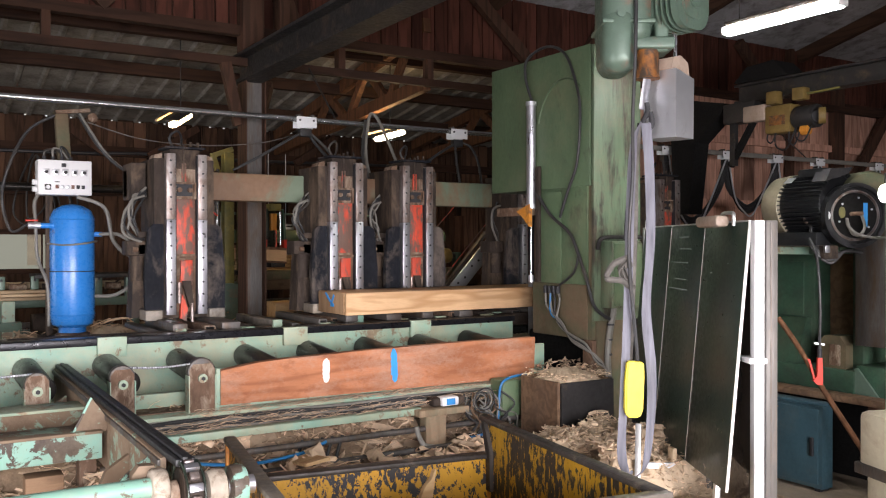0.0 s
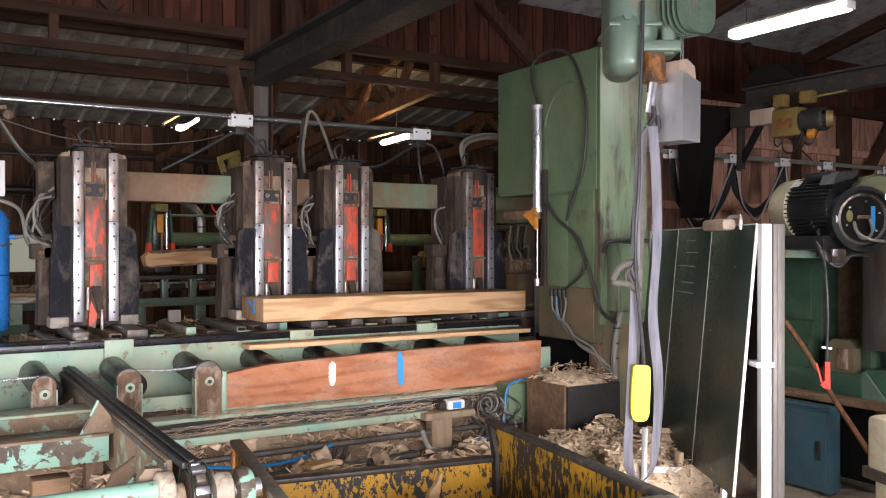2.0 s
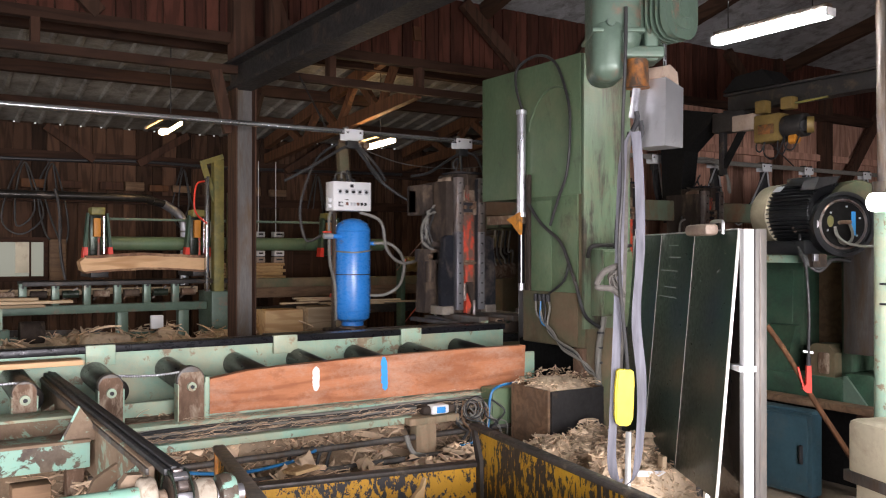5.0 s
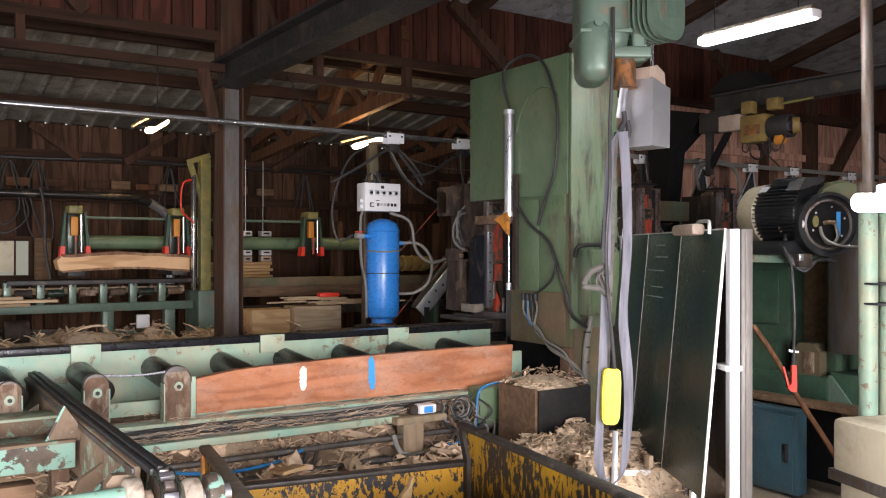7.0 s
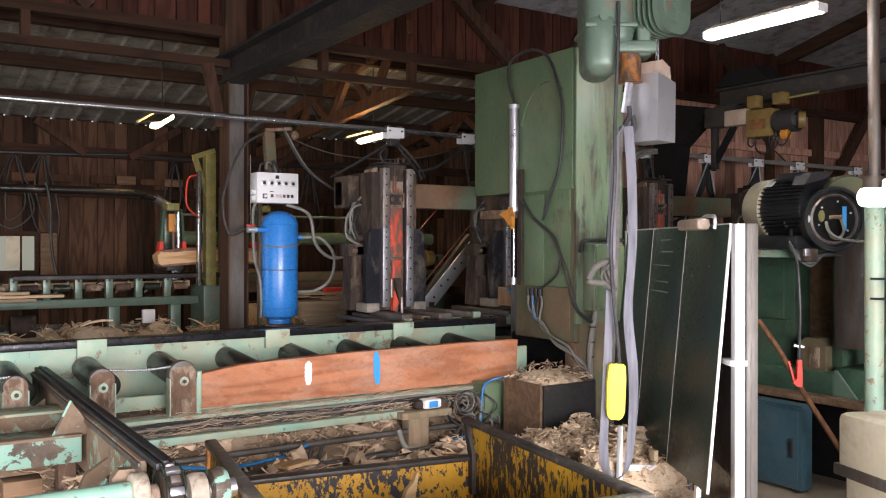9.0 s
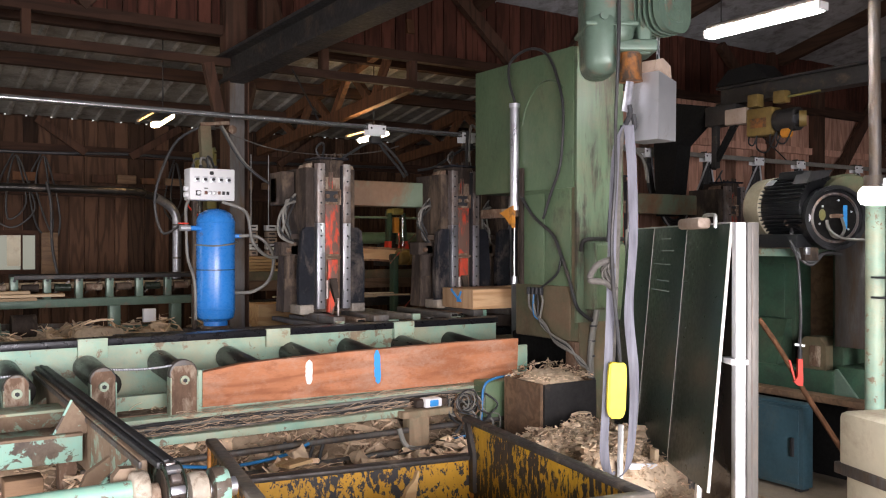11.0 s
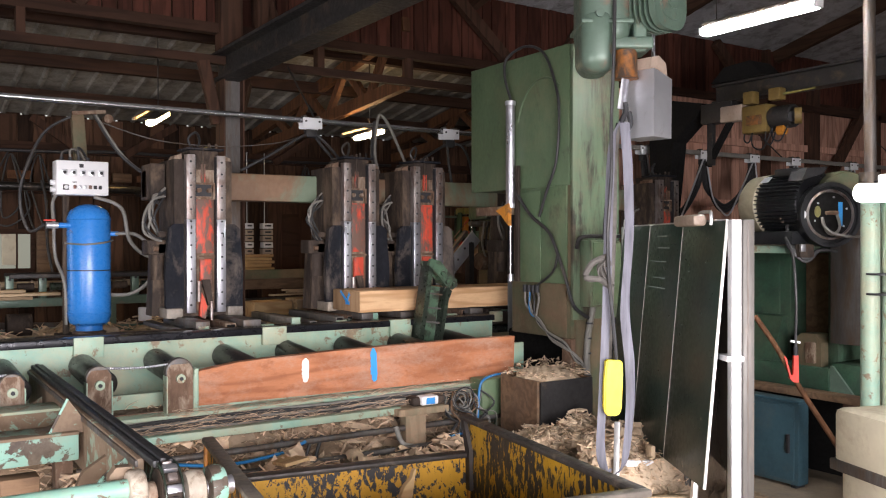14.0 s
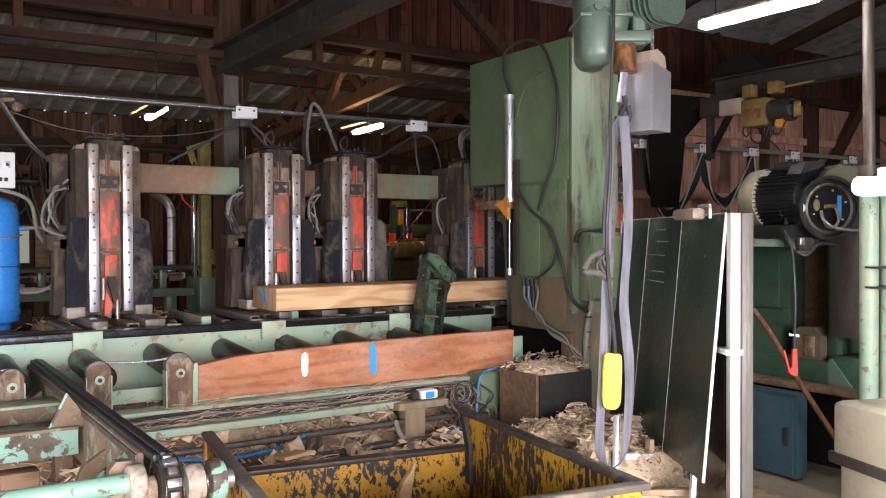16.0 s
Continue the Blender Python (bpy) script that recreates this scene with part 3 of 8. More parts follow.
# ---- the shed ----
def build_shed():
    solid("floor", box(B(), -4, 14, -5, 12.2, -0.2, 0), "floor", "dusty concrete floor littered with bark and sawdust", "floor", kind="structure")
    # end, back and gate walls
    # unseen left wall, left open where the two added fill lights stand
    solid("wall_left", box(box(box(B(), -4.2, -4, -5, -1.2, 0, 6), -4.2, -4, 3.2, 7.9, 0, 6), -4.2, -4, 10.9, 12.2, 0, 6), "boards_far", "unseen dark board wall with openings for the fill lights", "wall", kind="structure")
    solid("lintel_left", box(box(B(), -4.2, -4, -1.2, 3.2, 3.1, 6), -4.2, -4, 7.9, 10.9, 2.9, 6), "boards_far", "unseen boarding over the fill light openings", "wall", kind="structure")
    solid("wall_right", box(B(), 14, 14.2, -5, 12.2, 0, 6), "boards_far", "dark board end wall", "wall", kind="structure")
    bm = box(B(), -4, -3.4, -5.2, -5, 0, 6)
    box(bm, 2.6, 14, -5.2, -5, 0, 6)
    box(bm, -3.4, 2.6, -5.2, -5, 3.3, 6)
    solid("wall_gate", bm, "boards_far", "board wall with a wide open gate", "wall", kind="structure")
    # far wall of the lean-to
    solid("wall_far", box(B(), -4, 14, 11.6, 11.75, 0, 3.3), "boards_far", "weathered board wall behind the second machine", "wall", kind="structure")
    # added headers, out of view: they block light to darken the upper hall
    solid("wall_header", box(B(), -4, 14, -0.95, -0.85, 2.26, 6.0), "boards_far", "unseen boarded header added to block light from the gate", "wall", kind="structure")
    solid("wall_side_header", box(B(), -2.5, -2.4, -0.85, 7.3, 1.95, 6.0), "boards_far", "unseen boarded header added to block light from the left", "wall", kind="structure")
    # main hall roof
    bm = B()
    prism(bm, [(-5.2, 4.2), (1.2, 5.9), (7.6, 4.22), (7.6, 4.32), (1.2, 6.0), (-5.2, 4.3)], "x", -4.2, 14.2)
    solid("ceiling", bm, "roof_main", "ribbed grey metal roof over dark rafters", "roof", kind="structure")
    for x in (-3.0, -0.5, 5.2, 7.7, 10.2, 12.7):
        bm = B()
        beam(bm, (x, -5, 4.16), (x, 1.2, 5.8), 0.09, 0.16)
        beam(bm, (x, 1.2, 5.8), (x, 7.4, 4.19), 0.09, 0.16)
        solid("rafter", bm, "timber_y", "dark wooden rafter under the metal roof", "rafter", "rafters")
    # lean-to roof with ribs
    bm = B()
    pts = []
    for i in range(72):
        x = -4 + 0.25 * i
        pts += [(x, 0.0), (x + 0.02, -0.03), (x + 0.05, -0.03), (x + 0.07, 0.0)]
    pts.append((14.0, 0.0))
    n = len(pts) - 1
    va = [bm.verts.new((x, 7.5, 3.95 + d)) for x, d in pts]
    vb = [bm.verts.new((x, 11.7, 3.26 + d)) for x, d in pts]
    vc = [bm.verts.new((x, 7.5, 4.01)) for x, d in pts]
    vd = [bm.verts.new((x, 11.7, 3.32)) for x, d in pts]
    for i in range(n):
        bm.faces.new((va[i], va[i + 1], vb[i + 1], vb[i]))
        bm.faces.new((vc[i], vc[i + 1], vd[i + 1], vd[i]))
    solid("ceiling_lean_to", bm, "roof_sheet", "ribbed metal lean-to roof seen from below", "roof", kind="structure")


def board_wall(name, x0, x1, y, z0, z1, width, material, label):
    """Vertical boards with open joints on a dark backing, nailed to rails."""
    wall = solid(name, box(B(), x0, x1, y + 0.03, y + 0.06, z0, z1), "boards_far", label, "wall", kind="structure")
    rnd = random.Random(int(x0 * 10 + z0 * 7))
    me = {}
    x, k = x0, 0
    while x < x1 - 0.03:
        k = rnd.randrange(4)
        w = width * (0.8, 0.95, 1.05, 1.2)[k]
        w = min(w, x1 - x)
        if (k, round(w, 3)) not in me:
            bm = box(B(), 0.006, w - 0.006, 0, 0.024, 0, z1 - z0, 0.004)
            m = bpy.data.meshes.new("board")
            bm.to_mesh(m)
            bm.free()
            m.materials.append(M[material])
            me[k, round(w, 3)] = m
        ob = new("board", me[k, round(w, 3)])
        ob.parent = wall
        ob.location = (x, y + rnd.uniform(-0.006, 0.004), z0)
        x += w
    return wall


def build_walls():
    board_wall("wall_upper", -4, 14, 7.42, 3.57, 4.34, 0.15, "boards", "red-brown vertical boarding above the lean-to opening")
    # the right bay takes the paler copy, with the light painted in
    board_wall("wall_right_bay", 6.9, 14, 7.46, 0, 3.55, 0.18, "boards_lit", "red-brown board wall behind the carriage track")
    board_wall("wall_far_boards", -3.5, 9.5, 11.55, 0.2, 3.25, 0.17, "boards_far", "weathered vertical boards with gaps of light")
    solid("girt_upper", box(B(), -4, 14, 7.30, 7.4, 3.50, 3.585), "timber_x", "dark wooden girt under the boarding", "beam", kind="structure")
    solid("girt_lower", box(B(), -4, 7.0, 7.29, 7.36, 3.235, 3.305), "timber_x", "dark wooden tie beam", "beam", kind="structure")
    for z in (2.86, 2.36):
        solid("rail", box(B(), -4, 9.5, 11.44, 11.54, z - 0.06, z + 0.06), "timber_x", "wooden rail on the far board wall", "rail", kind="structure")
    # rails here share the boards' lit colour
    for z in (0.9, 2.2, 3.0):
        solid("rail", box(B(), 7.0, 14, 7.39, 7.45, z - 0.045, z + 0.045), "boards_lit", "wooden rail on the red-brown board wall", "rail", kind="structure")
    for x in (0.9, 3.4, 4.35, 5.7, 7.0, 9.9, 12.5):
        solid("stud", box(B(), x, x + 0.065, 7.30, 7.40, 3.305 if x < 6.9 else 0, 3.50 if x < 6.9 else 4.25), "timber_z", "dark wooden stud", "post", kind="structure")
    # braces on the upper boarding
    for a, b in (((3.0, 7.33, 3.6), (2.75, 7.33, 4.2)), ((5.6, 7.33, 3.62), (4.9, 7.33, 4.22)), ((6.3, 7.33, 3.62), (6.7, 7.33, 4.22)), ((10.0, 7.33, 3.2), (8.9, 7.33, 4.22)), ((1.4, 7.33, 3.6), (0.8, 7.33, 4.2))):
        solid("brace", beam(B(), a, b, 0.08, 0.12), "timber_z", "dark diagonal wooden brace", "brace", "braces")
    # lean-to trusses across the bay
    for x in (0.2, 4.4, 6.6):
        t = thing("roof_truss", "brown timber truss under the lean-to roof", "truss", "lean-to trusses")
        # truss members use the lit timber copy
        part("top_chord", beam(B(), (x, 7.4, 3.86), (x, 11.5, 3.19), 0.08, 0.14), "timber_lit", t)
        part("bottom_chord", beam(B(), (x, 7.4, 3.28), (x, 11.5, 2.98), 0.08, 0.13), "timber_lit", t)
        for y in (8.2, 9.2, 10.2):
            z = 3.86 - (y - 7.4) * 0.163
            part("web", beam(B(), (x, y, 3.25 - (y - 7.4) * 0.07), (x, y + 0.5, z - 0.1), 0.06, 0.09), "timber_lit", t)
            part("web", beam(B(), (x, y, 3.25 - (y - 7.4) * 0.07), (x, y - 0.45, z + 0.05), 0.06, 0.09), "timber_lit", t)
    for y in (8.3, 9.4, 10.5):
        z = 3.93 - (y - 7.3) * 0.1636 - 0.07
        solid("purlin", box(B(), -4, 9.5, y - 0.05, y + 0.05, z - 0.06, z + 0.06), "timber_x", "wooden purlin under the lean-to roof", "purlin", kind="structure")
    # steel post with its girder towards the gate
    g = thing("steel_post", "grey-brown steel post carrying the girder", "post")
    part("flange", box(B(), 2.475, 2.487, 7.18, 7.40, 0, 3.12), "timber_z", g)
    part("flange", box(B(), 2.643, 2.655, 7.18, 7.40, 0, 3.12), "timber_z", g)
    part("web", box(B(), 2.487, 2.643, 7.26, 7.275, 0, 3.12), "steel_post", g)
    g = thing("steel_girder", "dark steel girder across the hall", "girder")
    part("bottom_flange", box(B(), 2.44, 2.64, -0.84, 7.5, 3.09, 3.115), "steel_dark", g)
    part("top_flange", box(B(), 2.44, 2.64, -0.84, 7.5, 3.31, 3.335), "steel_dark", g)
    part("web", box(B(), 2.53, 2.55, -0.84, 7.5, 3.115, 3.31), "steel_dark", g)
    for x0, x1 in ((2.47, 2.66), (2.80, 2.90)):
        solid("timber_post", box(B(), x0, x1, 7.23, 7.40, 3.34, 4.3, 0.006), "timber_z", "dark wooden post standing on the girder", "post", kind="structure")
    # knee braces by the post
    for a, b in (((2.46, 7.32, 2.72), (2.34, 7.32, 3.25)), ((2.62, 7.35, 2.6), (2.95, 7.9, 3.2))):
        solid("brace", beam(B(), a, b, 0.07, 0.09), "timber_z", "brown wooden knee brace by the post", "brace", "braces")
    # small window in the far wall
    w = tagged(link("window_1", box(B(), 0.95, 1.56, 11.50, 11.53, 1.40, 1.81), "outside"), "small bright window in the far wall", "window", kind="structure")
    part("window_frame", box(box(box(box(B(), 0.90, 0.95, 11.44, 11.52, 1.34, 1.87), 1.56, 1.60, 11.44, 11.52, 1.34, 1.87), 0.95, 1.56, 11.44, 11.52, 1.81, 1.87), 0.95, 1.56, 11.44, 11.52, 1.34, 1.40), "timber_x", w)
    part("mullion", box(B(), 1.40, 1.42, 11.46, 11.50, 1.40, 1.81), "timber_x", w)
    part("pane", box(B(), 1.25, 1.40, 11.478, 11.484, 1.44, 1.81), "cream", w, "dusty pale pane")
    solid("wall_conduit", sweep(B(), [(-3.0, 11.40, 2.80), (1.25, 11.40, 2.80), (2.6, 11.40, 2.84), (3.9, 11.40, 2.82), (6.5, 11.40, 2.86)], 0.022), "black", "black conduit along the far board wall", "conduit", kind="structure")
    rb = random.Random(12)
    for x in (1.30, 1.72, 2.186, 2.486, 2.781, 3.078, 3.45, 4.0, 4.4):
        solid("wood_block", box(B(), x, x + 0.26 + rb.uniform(-0.03, 0.03), 11.36, 11.437, 2.46 + rb.uniform(-0.01, 0.01), 2.56 + rb.uniform(-0.015, 0.015), 0.006), ("timber_lit", "ply", "timber_z")[rb.randrange(3)], "short wooden block nailed to the far wall rail", "block", "wall blocks")
    for a, b in (((1.55, 11.3, 3.2), (2.10, 11.3, 2.82)), ((3.25, 11.3, 3.2), (2.63, 11.3, 2.80)), ((5.2, 11.3, 3.2), (4.6, 11.3, 2.8))):
        solid("brace", beam(B(), a, b, 0.06, 0.09), "timber_z", "brown diagonal brace on the far wall", "brace", "braces")
    solid("doorway_light", box(B(), 3.62, 3.74, 11.49, 11.53, 1.25, 2.1), "outside", "narrow gap of daylight beside the far door", "opening", kind="structure")


# ---- the festoon line ----
PIPE_Y, PIPE_Z = 6.7, 2.72


def build_pipe():
    t = thing("festoon_pipe", "bright overhead steel pipe carrying cable trolleys", "pipe")
    part("pipe", cyl(B(), (-3.5, PIPE_Y, PIPE_Z), (5.6, PIPE_Y, PIPE_Z), 0.023, seg=20), "pipe", t)
    part("rail", box(B(), 5.6, 13.5, PIPE_Y - 0.02, PIPE_Y + 0.02, PIPE_Z - 0.028, PIPE_Z + 0.022, 0.006), "hose", t, "grey channel rail")
    for x in (-2.5, 0.2, 3.1, 6.0, 9.4, 12.2):
        part("hanger", cyl(B(), (x, PIPE_Y, PIPE_Z), (x, PIPE_Y + 0.62, 3.3), 0.008, seg=8), "steel_dark", t)


def trolley(x, loops, thick=0.012, rubber="cable"):
    t = thing("cable_trolley", "small white-grey cable trolley hanging on the pipe", "trolley", "cable trolleys", (x, PIPE_Y, PIPE_Z))
    part("plate", box(B(), -0.088, 0.088, -0.045, -0.037, -0.07, 0.02, 0.003), "label", t)
    part("back_plate", box(B(), -0.088, 0.088, 0.037, 0.045, -0.07, 0.02, 0.003), "label", t)
    for dx in (-0.06, 0.06):
        part("wheel", cyl(B(), (dx, -0.036, 0.028), (dx, 0.036, 0.028), 0.013, seg=14), "steel_post", t)
        part("bolt", cyl(B(), (dx, -0.052, -0.01), (dx, -0.044, -0.01), 0.009, seg=8), "ink", t)
    part("clamp", box(B(), -0.05, 0.05, -0.03, 0.03, -0.14, -0.075, 0.006), "black", t)
    for pts in loops:
        part("cable", sweep(B(), pts, thick), rubber, t)
    return t


def build_trolleys():
    a = trolley(2.81, [[(0, 0, -0.1), (-0.12, 0, -0.16), (-0.35, 0, -0.30), (-0.6, 0.02, -0.44)],
                       [(0.02, 0, -0.1), (0.10, 0, -0.2), (0.22, 0, -0.32), (0.30, 0.0, -0.42)],
                       [(0.04, 0.02, -0.1), (0.14, 0, -0.18), (0.26, 0, -0.30), (0.34, 0.02, -0.40)]])
    b = trolley(4.30, [[(0, 0, -0.1), (-0.2, -0.05, -0.2), (-0.42, -0.1, -0.32), (-0.6, -0.1, -0.36)],
                       [(0.03, 0, -0.1), (0.12, -0.05, -0.14), (0.20, -0.06, -0.3), (0.24, -0.06, -0.55)],
                       [(-0.02, 0, -0.1), (-0.02, -0.03, -0.3), (0.02, -0.03, -0.5)]])
    xs = (6.965, 7.92, 8.79, 9.595, 10.835, 11.8)
    for i, x in enumerate(xs[:-1]):
        w, sag = xs[i + 1] - x, (0.62, 0.46, 0.52, 0.40, 0.42)[i]
        loops = [[(dx, 0.01 * k, -0.1), (w * 0.10 + dx, 0.02, -0.16 - 0.5 * sag), (w * 0.28, 0.02, -0.12 - 0.9 * sag - 0.03 * k), (w * 0.47, 0.02, -0.13 - sag - 0.035 * k), (w * 0.70, 0.02, -0.12 - 0.8 * sag - 0.03 * k), (w * 0.90 + dx, 0.02, -0.15 - 0.4 * sag), (w + dx, 0, -0.1)] for k, dx in enumerate((-0.03, 0.01, 0.035))]
        t = trolley(x, loops, 0.019, "black")
        part("pull_chain", sweep(B(), [(w * 0.02, -0.03, -0.06), (w * 0.14, -0.03, -0.26 - 0.5 * sag), (w * 0.32, -0.03, -0.2 - sag), (w * 0.47, -0.03, -0.24 - sag), (w * 0.66, -0.03, -0.12 - 0.8 * sag), (w * 0.98, -0.03, -0.06)], 0.010), "zinc", t, "bright pull chain")
    return a, b


# ---- log carriage ----
def build_knee(c, x, parent_label):
    """One carriage knee with its two drilled guide rails, red slide and side plates; front at y 5.85."""
    k = part("knee", prism(B(), [(x - 0.20, 5.92), (x + 0.20, 5.92), (x + 0.20, 6.30), (x - 0.20, 6.30)], "z", 1.20, 2.27), "knee", c, parent_label)
    part("head_plate", box(B(), x - 0.13, x + 0.13, 5.87, 6.1, 2.335, 2.35, 0.004), "knee_plate", k)
    for dx in (-0.08, -0.02, 0.05, 0.10):
        part("stud", cyl(B(), (x + dx, 5.95, 2.34), (x + dx, 5.95, 2.37 + 0.02 * (dx > 0)), 0.009, seg=8), "knee", k)
    part("back_column", box(B(), x - 0.10, x + 0.10, 5.9, 6.2, 2.2, 2.335, 0.01), "knee", k)
    for sx in (-1, 1):
        r = part("guide_rail", box(B(), x + sx * 0.105 - 0.03, x + sx * 0.105 + 0.03, 5.852, 5.915, 1.225, 1.86, 0.003), "bare", k, "bare steel guide rail with bolt holes")
        part("upper_rail", box(B(), x + sx * 0.105 - 0.03, x + sx * 0.105 + 0.03, 5.853, 5.915, 1.86, 2.30, 0.003), "bare_dull", k, "rust-stained upper guide rail")
        part("rail_edge", box(B(), x + sx * 0.105 - sx * 0.036, x + sx * 0.105 - sx * 0.030, 5.862, 5.92, 1.225, 2.29), "ink", k)
        part("ear", prism(B(), [(x + sx * 0.145, 2.27), (x + sx * 0.20, 2.27), (x + sx * 0.19, 2.295), (x + sx * 0.16, 2.30), (x + sx * 0.145, 2.31)], "y", 5.93, 6.05), "rust", k)
        for i in range(13):
            z = 1.28 + i * 0.081
            part("bolt_hole", cyl(B(), (x + sx * 0.107, 5.856, z), (x + sx * 0.107, 5.8495, z), 0.0075, seg=8), "ink", r)
        part("side_plate", prism(B(), [(x + sx * 0.145, 1.25), (x + sx * 0.265, 1.25), (x + sx * 0.27, 1.5), (x + sx * 0.245, 1.80), (x + sx * 0.21, 1.83), (x + sx * 0.145, 1.83)], "y", 5.885, 5.93), "knee_plate", k, "scuffed black wear plate")
        part("foot", box(B(), x + sx * 0.21 - 0.06, x + sx * 0.21 + 0.05, 5.86, 6.05, 1.19, 1.26, 0.008), "bed_pale", k)
    part("back_plate", box(B(), x - 0.072, x + 0.072, 5.905, 5.925, 1.24, 2.30), "rust", k, "rusty back plate between the rails")
    part("slide", box(B(), x - 0.060, x + 0.062, 5.893, 5.915, 1.63, 2.00, 0.004), "red", k, "worn red slide plate")
    part("slide_edge", box(B(), x - 0.070, x - 0.062, 5.885, 5.915, 1.40, 2.0, 0.002), "knee", k)
    part("jack_rod", cyl(B(), (x - 0.012, 5.89, 2.10), (x - 0.012, 5.89, 2.37), 0.008, seg=10), "knee", k)
    for dx in (-0.04, 0.03):
        part("yoke_bolt", cyl(B(), (x + dx, 5.875, 2.06), (x + dx, 5.90, 2.06), 0.016, seg=12), "rust", k)
    part("slide_frame", box(B(), x - 0.07, x + 0.07, 5.88, 5.92, 2.10, 2.112), "rust", k)
    part("slide_frame", box(B(), x + 0.056, x + 0.07, 5.88, 5.92, 2.0, 2.10), "rust", k)
    part("slide_frame", box(B(), x - 0.07, x + 0.07, 5.88, 5.92, 1.600, 1.614), "rust", k)
    part("slide_gap", box(B(), x - 0.056, x + 0.05, 5.90, 5.921, 2.02, 2.10), "ink", k)
    part("slide_stop", box(B(), x - 0.024, x + 0.004, 5.885, 5.91, 2.115, 2.24, 0.004), "red", k)
    part("lower_slide", box(B(), x - 0.035, x + 0.045, 5.885, 5.915, 1.42, 1.59, 0.006), "red", k)
    part("dog_cylinder", cyl(B(), (x - 0.045, 5.885, 1.30), (x - 0.045, 5.885, 1.44), 0.018, seg=12), "bare_dull", k)
    part("dog_arm", prism(B(), [(x - 0.03, 1.45), (x + 0.03, 1.45), (x + 0.05, 1.28), (x + 0.02, 1.27)], "y", 5.87, 5.92), "knee", k)
    part("dog_hook", prism(B(), [(x - 0.045, 1.20), (x - 0.005, 1.18), (x + 0.005, 1.27), (x - 0.03, 1.36), (x - 0.04, 1.30)], "y", 5.86, 5.90), "red", k, "red dog hook")
    part("dog_pin", cyl(B(), (x + 0.035, 5.86, 1.16), (x + 0.035, 5.86, 1.30), 0.012, seg=10), "bare_dull", k)
    part("log_bunk", box(box(B(), x - 0.20, x - 0.11, 5.45, 5.95, 1.155, 1.20, 0.004), x + 0.1, x + 0.22, 5.42, 5.95, 1.155, 1.20, 0.004), "steel_post", k)
    # hydraulics behind the knee
    part("cylinder", cyl(B(), (x - 0.29, 6.02, 1.45), (x - 0.29, 6.02, 1.62), 0.045, seg=14), "knee", k)
    part("actuator", box(B(), x - 0.36, x - 0.22, 6.0, 6.15, 1.62, 1.72, 0.01), "knee", k)
    part("back_arm", prism(B(), [(x - 0.32, 1.2), (x - 0.20, 1.2), (x - 0.21, 1.62), (x - 0.30, 1.62)], "y", 6.05, 6.2), "knee", k)
    part("hose", sweep(B(), [(x - 0.25, 6.05, 1.72), (x - 0.34, 6.0, 1.85), (x - 0.33, 6.0, 1.98), (x - 0.24, 6.02, 2.02)], 0.009), "hose", k)
    part("hose", sweep(B(), [(x - 0.24, 6.05, 1.72), (x - 0.29, 5.99, 1.79), (x - 0.33, 6.0, 1.90), (x - 0.26, 6.04, 2.05)], 0.008), "cable", k)
    part("top_hose", sweep(B(), [(x - 0.05, 6.0, 2.35), (x - 0.08, 6.0, 2.42), (x - 0.02, 6.02, 2.47), (x + 0.03, 6.1, 2.42), (x + 0.03, 6.2, 2.3)], 0.008), "cable", k)
    return k


